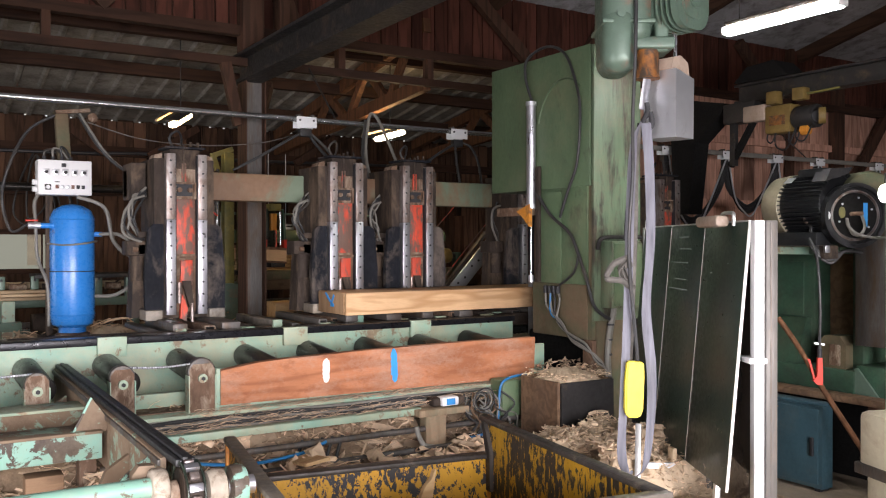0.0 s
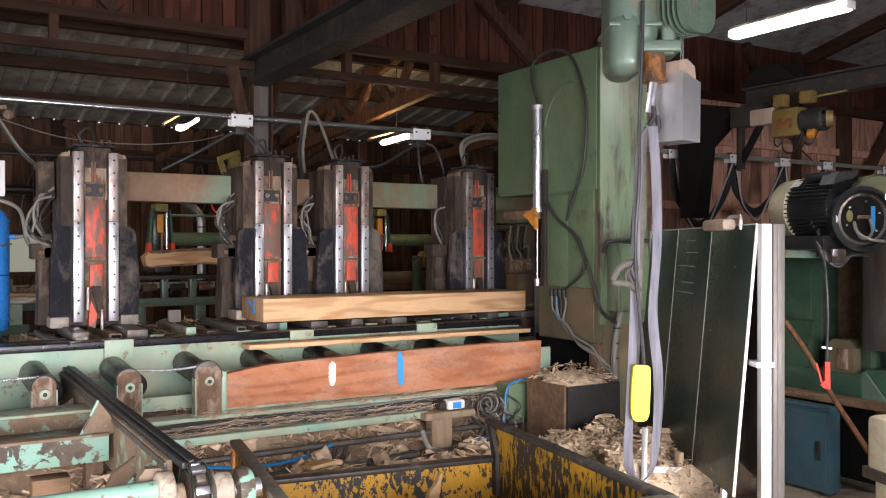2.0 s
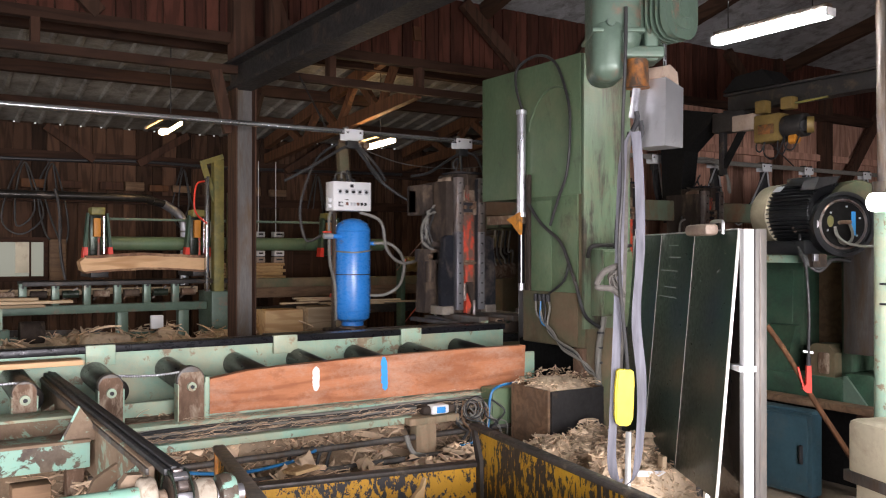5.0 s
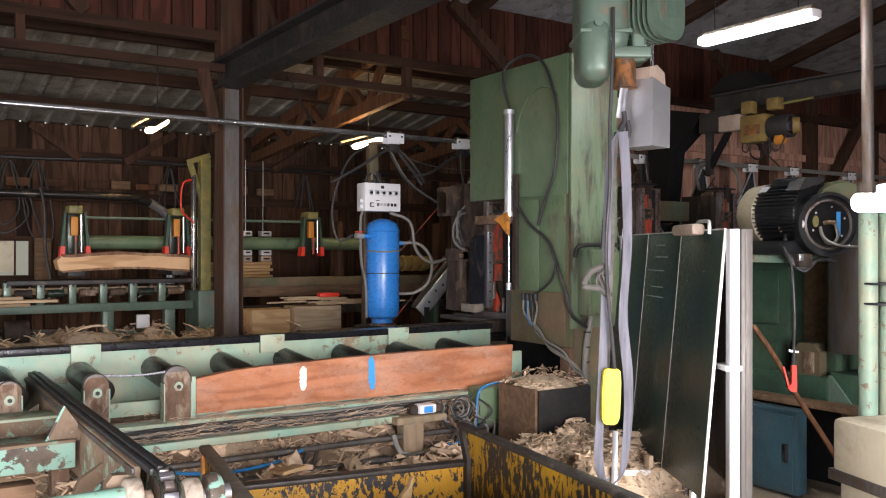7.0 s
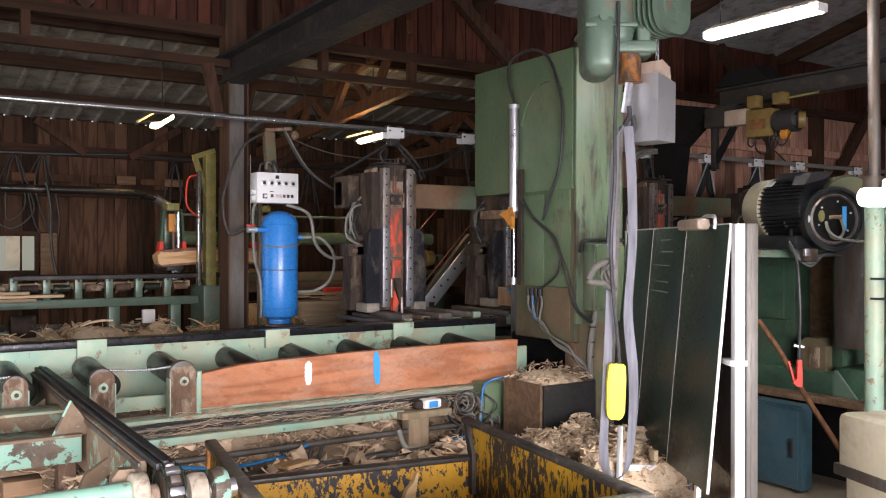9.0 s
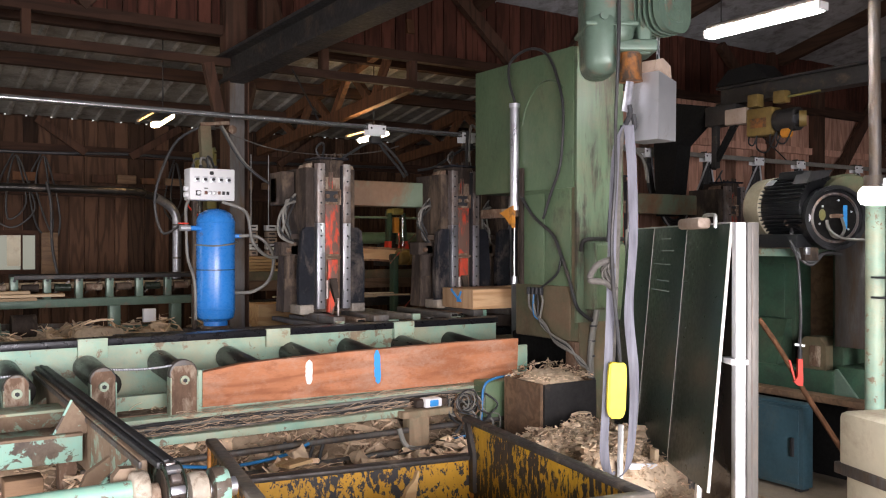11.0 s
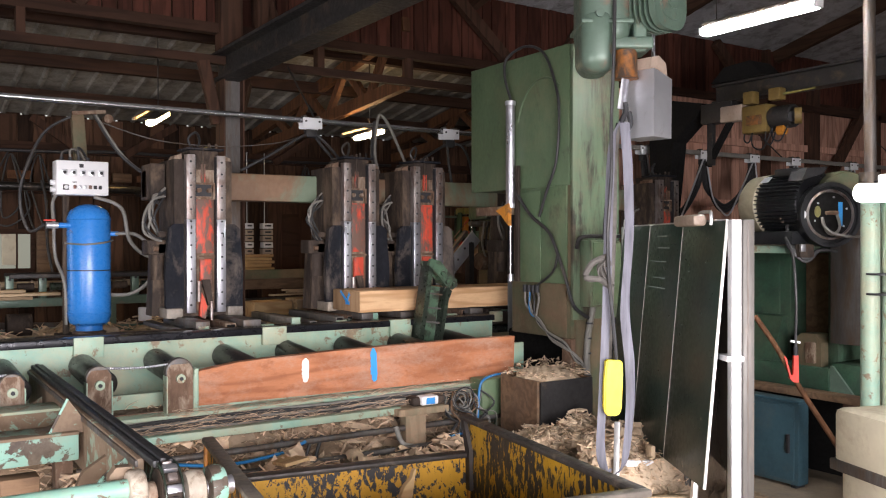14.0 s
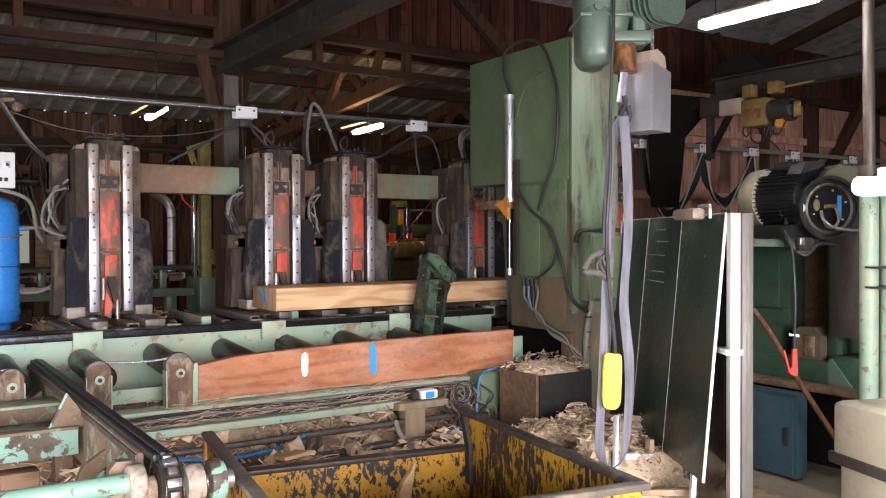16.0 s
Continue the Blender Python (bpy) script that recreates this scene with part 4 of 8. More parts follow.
def build_carriage():
    c = thing("log_carriage", "dusty log carriage with drilled knees, green beam and blue air tank", "carriage")
    part("beam", box(B(), 1.30, 6.4, 6.20, 6.34, 2.012, 2.216, 0.012), "beam_green", c, "faded green and rusty carriage beam")
    part("frame", box(B(), 0.3, 6.9, 5.95, 7.1, 0.93, 1.0, 0.01), "black_steel", c)
    part("front_sill", box(B(), 0.5, 6.9, 5.52, 5.60, 1.06, 1.15, 0.008), "knee", c)
    for i, x in enumerate((1.61, 2.79, 3.40, 4.54, 6.15)):
        build_knee(c, x, "dusty steel knee with a red slide between bare rails")
    # square tubes and flats of the bed
    rb = random.Random(44)
    for i in range(34):
        x = 1.30 + i * 0.155 + rb.uniform(-0.02, 0.02)
        w, y, z = rb.uniform(0.045, 0.085), 5.47 + rb.uniform(0, 0.16), 1.115 + rb.uniform(0, 0.03)
        h = rb.uniform(0.025, 0.055)
        bar = part("bed_bar", box(B(), x, x + w, y, 6.3, z, z + h, 0.004), ("steel_post", "alu_dull", "rust", "bed_pale", "knee", "bed_pale")[i % 6], c)
        if h > 0.035:
            # solid bar: a near-black patch paints the shade of an open tube end
            part("bore", box(B(), x + 0.010, x + w - 0.010, y - 0.0025, y + 0.001, z + 0.008, z + h - 0.008), "black_and_shade", bar)
        if i % 4 == 1:
            part("end_lug", box(B(), x - 0.012, x + w + 0.005, y - 0.03, y - 0.003, z - 0.035, z + h + 0.01, 0.004), "mint", bar)
        if i % 5 == 2:
            part("roller_chain", box(B(), x + w + 0.015, x + w + 0.05, y - 0.03, y + 0.25, z + 0.005, z + 0.03, 0.008), "black_oily", bar)
    for x in (1.85, 2.4, 3.0, 3.75, 4.3):
        part("bed_block", box(B(), x, x + 0.09, 5.46, 5.52, 1.08, 1.16, 0.006), "mint", c)
    part("end_block", box(B(), 1.30, 1.40, 6.1, 6.36, 2.0, 2.25, 0.01), "knee", c)
    # air tank
    x, y = 1.05, 6.88
    tank = part("air_tank", lathe(B(), [(0.02, 1.99), (0.07, 1.98), (0.13, 1.945), (0.153, 1.89), (0.153, 1.16), (0.14, 1.11), (0.095, 1.085), (0.095, 1.02)], Matrix.Translation((x, y, 0))), "blue", c, "glossy blue steel air tank")
    part("band", cyl(B(), (x, y, 1.495), (x, y, 1.503), 0.1545, seg=28), "ink", tank)
    part("weld", ring_of(B(), [(0.154, 1.87), (0.157, 1.876), (0.154, 1.882)], Matrix.Translation((x, y, 0))), "blue", tank)
    part("weld", ring_of(B(), [(0.154, 1.175), (0.157, 1.181), (0.154, 1.187)], Matrix.Translation((x, y, 0))), "blue", tank)
    part("foot_ring", lathe(B(), [(0.12, 0.99), (0.12, 1.04), (0.10, 1.05)], Matrix.Translation((x, y, 0))), "rust", tank)
    part("air_hose", sweep(B(), [(x - 0.17, y - 0.02, 1.70), (x - 0.06, y - 0.162, 1.69), (x + 0.08, y - 0.162, 1.705), (x + 0.16, y - 0.05, 1.72)], 0.007), "hose", tank)
    part("nozzle", cyl(B(), (x - 0.22, y - 0.05, 1.83), (x - 0.13, y - 0.05, 1.83), 0.02, seg=12), "blue", tank)
    part("nozzle", cyl(B(), (x + 0.13, y - 0.03, 1.77), (x + 0.20, y - 0.05, 1.77), 0.018, seg=12), "blue", tank)
    v = part("valve", cyl(B(), (x - 0.30, y - 0.05, 1.83), (x - 0.22, y - 0.05, 1.83), 0.024, seg=12), "zinc", tank)
    part("valve_lever", box(B(), x - 0.32, x - 0.24, y - 0.085, y - 0.07, 1.86, 1.872, 0.003), "red_bright", v)
    # stand and mast
    part("stand", box(box(B(), x - 0.175, x - 0.15, y + 0.02, y + 0.06, 1.0, 2.05), x - 0.14, x - 0.12, y + 0.1, y + 0.14, 1.0, 2.05), "knee", c)
    part("stand_foot", box(B(), x - 0.22, x - 0.05, y - 0.1, y + 0.15, 1.0, 1.03, 0.005), "knee", c)
    part("mast", beam(B(), (x - 0.03, y + 0.1, 2.2), (x - 0.06, y + 0.1, 2.66), 0.07, 0.09, 0.006), "brown_base", c)
    part("mast_head", beam(B(), (x - 0.10, y + 0.08, 2.67), (x + 0.14, y + 0.08, 2.70), 0.03, 0.03, 0.005), "rust", c)
    part("mast_light", cyl(B(), (x + 0.15, y + 0.02, 2.64), (x + 0.15, y + 0.09, 2.64), 0.035, seg=14), "rust", c, "small dull red reflector")
    # control box
    bx0, bx1, by, bz0, bz1 = 0.805, 1.165, 6.75, 2.05, 2.30
    cb = part("control_box", box(B(), bx0, bx1, by, by + 0.16, bz0, bz1, 0.008), "white_box", c, "light grey control box with two rows of switches")
    for i in range(5):
        cx = bx0 + 0.055 + i * 0.063
        part("switch_plate", box(B(), cx - 0.02, cx + 0.02, by - 0.008, by - 0.001, 2.19, 2.235, 0.002), "grey_box", cb)
        part("switch", cyl(B(), (cx, by - 0.022, 2.212), (cx, by - 0.006, 2.212), 0.012, seg=12), "ink", cb)
    part("lamp_cap", box(B(), bx0 + 0.155, bx0 + 0.185, by - 0.012, by - 0.001, 2.25, 2.277, 0.003), "ink", cb)
    part("main_switch", box(B(), bx0 + 0.045, bx0 + 0.085, by - 0.006, by - 0.001, 2.085, 2.125, 0.002), "ink", cb)
    part("main_knob", cyl(B(), (bx0 + 0.065, by - 0.02, 2.105), (bx0 + 0.065, by - 0.005, 2.105), 0.014, seg=12), "label", cb)
    for i, mt in enumerate(("red", "grey_box", "grey_box", "red", "ink", "ink")):
        cx = bx0 + 0.125 + i * 0.035
        part("push_button", box(B(), cx - 0.011, cx + 0.011, by - 0.012, by - 0.001, 2.095, 2.122, 0.003), mt, cb)
    part("writing_bar", box(B(), bx0 + 0.11, bx0 + 0.14, by - 0.003, by - 0.0005, 2.14, 2.147), "ink", cb)
    for i in range(2):
        part("gland", cyl(B(), (bx0 - 0.03, by + 0.06, 2.09 + i * 0.05), (bx0, by + 0.06, 2.09 + i * 0.05), 0.02, seg=10), "label", cb)
    for i in range(4):
        part("top_gland", cyl(B(), (bx0 + 0.05 + i * 0.06, by + 0.08, bz1), (bx0 + 0.05 + i * 0.06, by + 0.08, bz1 + 0.03), 0.014, seg=10), "ink", cb)
    for i in range(3):
        part("lead", sweep(B(), [(bx0 + 0.05 + i * 0.06, by + 0.08, bz1 + 0.02), (bx0 + 0.06 + i * 0.05, by + 0.07, bz1 + 0.07 + 0.015 * i), (bx0 + 0.14 + i * 0.03, by + 0.1, bz1 + 0.08), (bx0 + 0.2 + i * 0.02, by + 0.14, bz1 + 0.02)], 0.008), "hose" if i % 2 else "cable", c)
    # hoses round the tank
    part("hose", sweep(B(), [(x - 0.25, y - 0.05, 1.85), (x - 0.26, y - 0.08, 2.0), (x - 0.20, y - 0.05, 2.10)], 0.012), "hose", c)
    part("hose", sweep(B(), [(x - 0.25, y - 0.05, 1.82), (x - 0.24, y - 0.05, 1.6), (x - 0.17, y, 1.4), (x - 0.16, y, 1.1)], 0.012), "hose", c)
    part("hose", sweep(B(), [(x + 0.02, y - 0.1, 2.04), (x + 0.2, y - 0.15, 1.96), (x + 0.26, y - 0.15, 1.72), (x + 0.40, y - 0.15, 1.60), (x + 0.56, y - 0.2, 1.63), (x + 0.62, y - 0.3, 1.75)], 0.014), "hose", c)
    part("hose", sweep(B(), [(x + 0.18, y - 0.05, 1.77), (x + 0.32, y - 0.12, 1.76), (x + 0.43, y - 0.15, 1.62), (x + 0.40, y - 0.15, 1.42), (x + 0.28, y - 0.1, 1.32), (x + 0.15, y, 1.31)], 0.014), "hose", c)
    part("hose", sweep(B(), [(x + 0.04, y, 2.66), (x + 0.22, y, 2.38), (x + 0.42, y - 0.1, 2.2), (x + 0.6, y - 0.25, 2.08)], 0.012), "cable", c)
    part("hose", sweep(B(), [(x + 0.05, y, 2.66), (x + 0.25, y, 2.36), (x + 0.46, y - 0.1, 2.18), (x + 0.64, y - 0.25, 2.06)], 0.012), "hose", c)
    part("hose", sweep(B(), [(x - 0.08, y + 0.1, 2.66), (x - 0.3, y + 0.1, 2.5), (x - 0.45, y + 0.1, 2.1), (x - 0.40, y + 0.1, 1.8), (x - 0.3, y, 1.84)], 0.011), "cable", c)
    for i, xx in enumerate((1.32, 2.5, 3.1)):
        part("valve_block", box(B(), xx, xx + 0.1, 6.0, 6.12, 1.60, 1.70, 0.008), "knee", c)
        rh = random.Random(60 + i)
        for k in range(4):
            a = rh.uniform(-0.10, 0.02)
            part("hose", sweep(B(), [(xx + 0.02 + 0.015 * k, 6.02, 1.70), (xx + a, 5.98 + rh.uniform(-0.02, 0.03), 1.80 + rh.uniform(-0.04, 0.02)), (xx + a + rh.uniform(-0.07, 0.05), 6.0, 1.90 + rh.uniform(-0.04, 0.04)), (xx + rh.uniform(-0.05, 0.05), 6.03, 2.0 + rh.uniform(-0.03, 0.03)), (xx + 0.07, 6.06, 2.02 + 0.02 * k)], rh.uniform(0.005, 0.009)), ("hose", "cable", "cable")[k % 3], c)
        part("clamp_plate", box(B(), xx + 0.0, xx + 0.09, 5.985, 6.0, 1.74, 1.78, 0.004), "knee", c)
        part("fitting", cyl(B(), (xx - 0.03, 5.99, 1.66), (xx + 0.0, 5.99, 1.66), 0.018, seg=10), "rust", c)
    # sloping energy chain and hose bundle up to the pipe
    part("hose", sweep(B(), [(3.22, 6.3, 2.2), (3.27, 6.5, 2.45), (3.35, 6.6, 2.75), (3.40, 6.62, 2.80), (3.44, 6.55, 2.7), (3.46, 6.3, 2.35)], 0.013), "hose", c)
    part("hose", sweep(B(), [(3.19, 6.3, 2.2), (3.24, 6.5, 2.45), (3.32, 6.6, 2.74)], 0.014), "cable", c)
    for k in range(2):
        part("arch_hose", sweep(B(), [(px + 0.02 * k, py, pz - 0.03 * k) for px, py, pz in [(4.795, 6.45, 2.35), (4.732, 6.45, 2.562), (4.812, 6.45, 2.658), (5.04, 6.45, 2.708), (5.322, 6.45, 2.68), (5.447, 6.45, 2.534), (5.476, 6.45, 2.376)]], 0.016), "hose", c, "pale arched hose")
    part("chain_line", sweep(B(), [(x + 0.1, y - 0.02, 2.60), (x + 0.5, y, 2.50), (x + 1.0, y, 2.48), (x + 1.45, y, 2.53), (x + 1.70, y, 2.60)], 0.005), "steel_post", c)
    return c


def build_cant():
    c = thing("cant", "fresh sawn square-edged cant lying against the knees", "timber")
    part("timber", box(B(), 2.552, 4.66, 5.405, 5.83, 1.208, 1.36, 0.006), "cant", c)
    part("end_face", box(B(), 2.5475, 2.553, 5.409, 5.826, 1.212, 1.356, 0.002), "cant_end", c, "weathered cant end")
    bm = beam(B(), (2.546, 5.56, 1.34), (2.546, 5.60, 1.28), 0.003, 0.02)
    beam(bm, (2.546, 5.60, 1.28), (2.546, 5.70, 1.35), 0.003, 0.02)
    beam(bm, (2.546, 5.62, 1.27), (2.546, 5.56, 1.27), 0.003, 0.025)
    part("paint_mark", bm, "blue_paint", c, "blue paint mark")
    return c


def build_slab():
    s = thing("slab", "freshly cut pale board dropping on the rollers", "board", at=(2.552, 5.40, 1.208))
    part("board", box(B(), 0, 2.1, -0.028, 0.0, 0, 0.152, 0.003), "cant", s)
    return s


# ---- roller conveyor ----
def build_conveyor():
    c = thing("roller_conveyor", "mint green roller conveyor with worn black rollers", "conveyor")
    part("far_beam", box(B(), -3.4, 3.88, 5.27, 5.36, 0.80, 1.118, 0.004), "mint", c)
    part("rail", box(B(), -3.4, 3.88, 5.24, 5.37, 1.118, 1.160, 0.004), "black_steel", c, "worn black top rail")
    for x in (0.93, 2.05, 2.98):
        part("lug", box(B(), x, x + 0.16, 5.228, 5.262, 1.05, 1.165, 0.003), "mint", c)
    part("pan", box(B(), -3.4, 3.88, 4.80, 5.27, 0.76, 0.785), "rust_green", c)
    part("near_beam", box(B(), 1.43, 3.7, 4.665, 4.69, 0.72, 1.02, 0.004), "mint", c)
    part("near_ledge", box(B(), -1.0, 3.7, 4.55, 4.80, 0.785, 0.805, 0.004), "mint", c)
    for i in range(12):
        x = 0.974 + 0.412 * (i - 5)
        r = part("roller", cyl(B(), (x + 0.02, 4.76, 0.962), (x, 5.262, 1.005), 0.070, seg=28, bevel=0.008), "roller", c, "worn black steel roller")
        part("axle", cyl(B(), (x + 0.02, 4.68, 0.957), (x + 0.02, 4.76, 0.962), 0.020, seg=10), "rust", r)
    # legs
    for x in (-0.8, 0.4, 1.6, 2.55, 3.5):
        part("leg", box(B(), x, x + 0.09, 4.72, 4.80, 0, 0.75, 0.004), "mint", c)
        part("leg", box(B(), x, x + 0.09, 5.28, 5.36, 0, 0.80, 0.004), "mint", c)
    # transfer brackets with a chain across their tops
    for x, w in ((0.49, 0.105), (0.88, 0.115), (1.275, 0.135)):
        b = part("chain_bracket", prism(B(), [(x, 0.80), (x + w, 0.80), (x + w, 1.03), (x + w - 0.02, 1.06), (x + 0.02, 1.06), (x, 1.03)], "y", 4.60, 4.66), "rust", c, "rusty chain bracket")
        part("sprocket", cyl(B(), (x + w / 2, 4.605, 1.018), (x + w / 2, 4.655, 1.018), w * 0.55, seg=20, bevel=0.006), "steel_post", b)
        part("edge", box(B(), x - 0.006, x, 4.59, 4.66, 0.80, 1.0), "mint", b)
        part("edge", box(B(), x + w, x + w + 0.006, 4.59, 4.66, 0.80, 1.0), "mint", b)
        part("axle_end", cyl(B(), (x + w / 2, 4.58, 0.985), (x + w / 2, 4.60, 0.985), 0.024, seg=14), "mint", b)
        part("bolt", cyl(B(), (x + w / 2, 4.572, 0.985), (x + w / 2, 4.582, 0.985), 0.011, seg=6), "ink", b)
    for x0, x1 in ((-0.6, 0.545), (0.94, 1.345)):
        n = int((x1 - x0) / 0.0125)

        def sag(q):
            return 0.014 * math.sin(math.pi * q / n)
        ch = part("chain", sweep(B(), [(x0 + (x1 - x0) * q / 8, 4.63, 1.066 - sag(n * q / 8)) for q in range(9)], 0.0045), "steel_post", c, "worn drive chain")
        for i in range(n):
            x, z = x0 + i * 0.0125, 1.068 - sag(i)
            part("link", box(B(), x, x + 0.0105, 4.618 + 0.004 * (i % 2), 4.642 - 0.004 * (i % 2), z - 0.006, z + 0.006, 0.003), "zinc_dull", ch)
    part("back_channel", box(B(), -1.0, 1.42, 4.82, 4.86, 0.80, 0.885, 0.004), "mint", c)
    part("scrap_shelf", box(B(), -1.0, 1.42, 4.66, 4.82, 0.80, 0.81), "rust", c)
    return c


def build_guard_plank():
    p = thing("guard_plank", "reddish waney-edged plank with white and blue paint marks", "plank")
    bm = B()
    prof = [(1.442, 0.83), (2.5, 0.82), (3.56, 0.812), (3.57, 1.075), (3.1, 1.077), (2.65, 1.073), (2.3, 1.068), (2.05, 1.06), (1.85, 1.055), (1.66, 1.045), (1.55, 1.03), (1.442, 1.015)]
    prism(bm, prof, "y", 4.60, 4.66)
    part("plank", bm, "plank", p)
    def stroke(x, z0, z1, w, lean, mat, nm):
        bm = B()
        rnd = random.Random(nm)
        n = 26
        side = [(x + w + lean * q / n + rnd.uniform(-0.004, 0.002) - w * 0.75 * (abs(2 * q / n - 1) ** 7), z0 + (z1 - z0) * q / n) for q in range(n + 1)]
        back = [(x - w * 0.85 + lean * q / n + rnd.uniform(-0.003, 0.006) + w * 0.7 * (abs(2 * q / n - 1) ** 5), z0 + (z1 - z0) * q / n) for q in range(n, -1, -1)]
        pts = side + back
        prism(bm, pts, "y", 4.5965, 4.601)
        part(nm, bm, mat, p, "brushed paint mark")
    stroke(2.055, 0.90, 1.04, 0.024, 0.0, "white_paint", "white_mark")
    stroke(2.505, 0.865, 1.068, 0.024, -0.01, "blue_paint", "blue_mark")
    part("end_strap", box(B(), 1.416, 1.438, 4.59, 4.66, 0.79, 1.03, 0.003), "mint", p)
    return p


def build_chain_arm():
    a = thing("chain_conveyor", "cross chain conveyor with black belt and rusty green frame", "conveyor")
    part("frame", box(B(), 0.72, 0.74, 2.85, 5.2, 0.78, 1.012, 0.003), "rust_green", a, "rusty frame plate")
    part("frame", box(B(), 0.798, 0.812, 2.85, 5.2, 0.84, 1.005, 0.003), "rust_green", a, "rusty frame plate")
    for dx in (0.735, 0.757, 0.779):
        part("belt", box(B(), dx, dx + 0.018, 2.72, 5.235, 1.008, 1.030 + (0.006 if dx == 0.757 else 0), 0.004), "black", a, "black chain strip")
    part("edge_strip", box(B(), 0.712, 0.722, 2.85, 5.2, 0.985, 1.006, 0.002), "steel_post", a)
    for i, y in enumerate((4.75, 4.15, 3.3)):
        part("gusset", prism(B(), [(0.72, 0.74), (0.58, 0.74), (0.64, 0.88), (0.72, 0.93)], "y", y, y + 0.03), "rust_green", a)
    for y, z0, dx in ((3.72, 0.94, 0.13), (2.98, 0.80, 0.17)):
        gp = part("gusset", prism(B(), [(0.72, z0), (0.72 - dx, z0), (0.72 - dx * 0.45, z0 + 0.14), (0.72, 0.995)], "y", y, y + 0.012), "rust_green" if z0 > 0.9 else "mint_flaked", a)
        part("weld_edge", beam(B(), (0.72 - dx, y - 0.003, z0), (0.72 - dx * 0.45, y - 0.003, z0 + 0.14), 0.012, 0.008), "mint_flaked", gp)
    # cross beams on the far side
    part("cross_beam", box(B(), -3.0, 0.72, 4.28, 4.32, 0.80, 0.945, 0.004), "rust_green", a)
    part("cross_flange", box(B(), -3.0, 0.72, 4.22, 4.40, 0.945, 0.958, 0.003), "mint", a)
    part("cross_channel", box(B(), -3.0, 0.70, 3.70, 3.74, 0.835, 0.938, 0.004), "mint_flaked", a, "flaking mint paint on rusty channel")
    part("cross_flange", box(B(), -3.0, 0.70, 3.685, 3.86, 0.938, 0.950, 0.003), "rust_green", a)
    part("leg", box(B(), 0.42, 0.56, 3.72, 3.82, 0, 0.785, 0.004), "ply", a, "wooden prop")
    part("leg", box(B(), 0.74, 0.82, 4.5, 4.6, 0, 0.75, 0.004), "rust", a)
    # shaft with bearings and sprocket
    s = part("shaft", cyl(B(), (-3.0, 2.71, 0.958), (0.66, 2.71, 0.958), 0.031, seg=20), "mint_pipe", a)
    part("collar", cyl(B(), (0.655, 2.71, 0.95), (0.705, 2.71, 0.95), 0.064, seg=24, bevel=0.012), "dirty_cast", s)
    part("hub", cyl(B(), (0.70, 2.71, 0.925), (0.735, 2.71, 0.925), 0.046, seg=20), "rust", s)
    part("stub", cyl(B(), (0.80, 2.71, 0.925), (0.98, 2.71, 0.925), 0.03, seg=16), "bare", s)
    part("bearing", lathe(B(), [(0.03, 0.82), (0.058, 0.826), (0.064, 0.85), (0.060, 0.880), (0.045, 0.888)], Matrix.Translation((0, 2.71, 0.925)) @ pose(0, 0, 0, 0, 90, 0)), "dirty_cast", s)
    part("bearing", lathe(B(), [(0.03, 0.895), (0.066, 0.90), (0.072, 0.925), (0.064, 0.948), (0.04, 0.955)], Matrix.Translation((0, 2.71, 0.925)) @ pose(0, 0, 0, 0, 90, 0)), "mint_flaked", s)
    part("bearing_block", prism(B(), [(0.615, 0.90), (0.695, 0.90), (0.695, 0.985), (0.68, 1.012), (0.635, 1.015), (0.615, 0.99)], "y", 2.76, 2.80), "rust_green", a)
    w = part("sprocket", cyl(B(), (0.745, 2.71, 0.925), (0.80, 2.71, 0.925), 0.082, seg=22), "knee", s)
    for i in range(16):
        an = math.pi * 2 * i / 16
        m = Matrix.Translation((0.772, 2.71 + 0.095 * math.cos(an), 0.925 + 0.095 * math.sin(an))) @ Matrix.Rotation(an, 4, "X")
        part("chain_link", obox(B(), m, 0.046 if i % 2 else 0.030, 0.018, 0.027, 0.005), "bare" if i % 2 else "bare_dull", w)
        part("chain_plate", obox(B(), m @ Matrix.Translation((0.026, 0, 0)), 0.005, 0.014, 0.042, 0.002), "black_oily", w)
        part("chain_plate", obox(B(), m @ Matrix.Translation((-0.026, 0, 0)), 0.005, 0.014, 0.042, 0.002), "black_oily", w)
    a.matrix_basis = pose(-0.025, 0, 0)
    return a


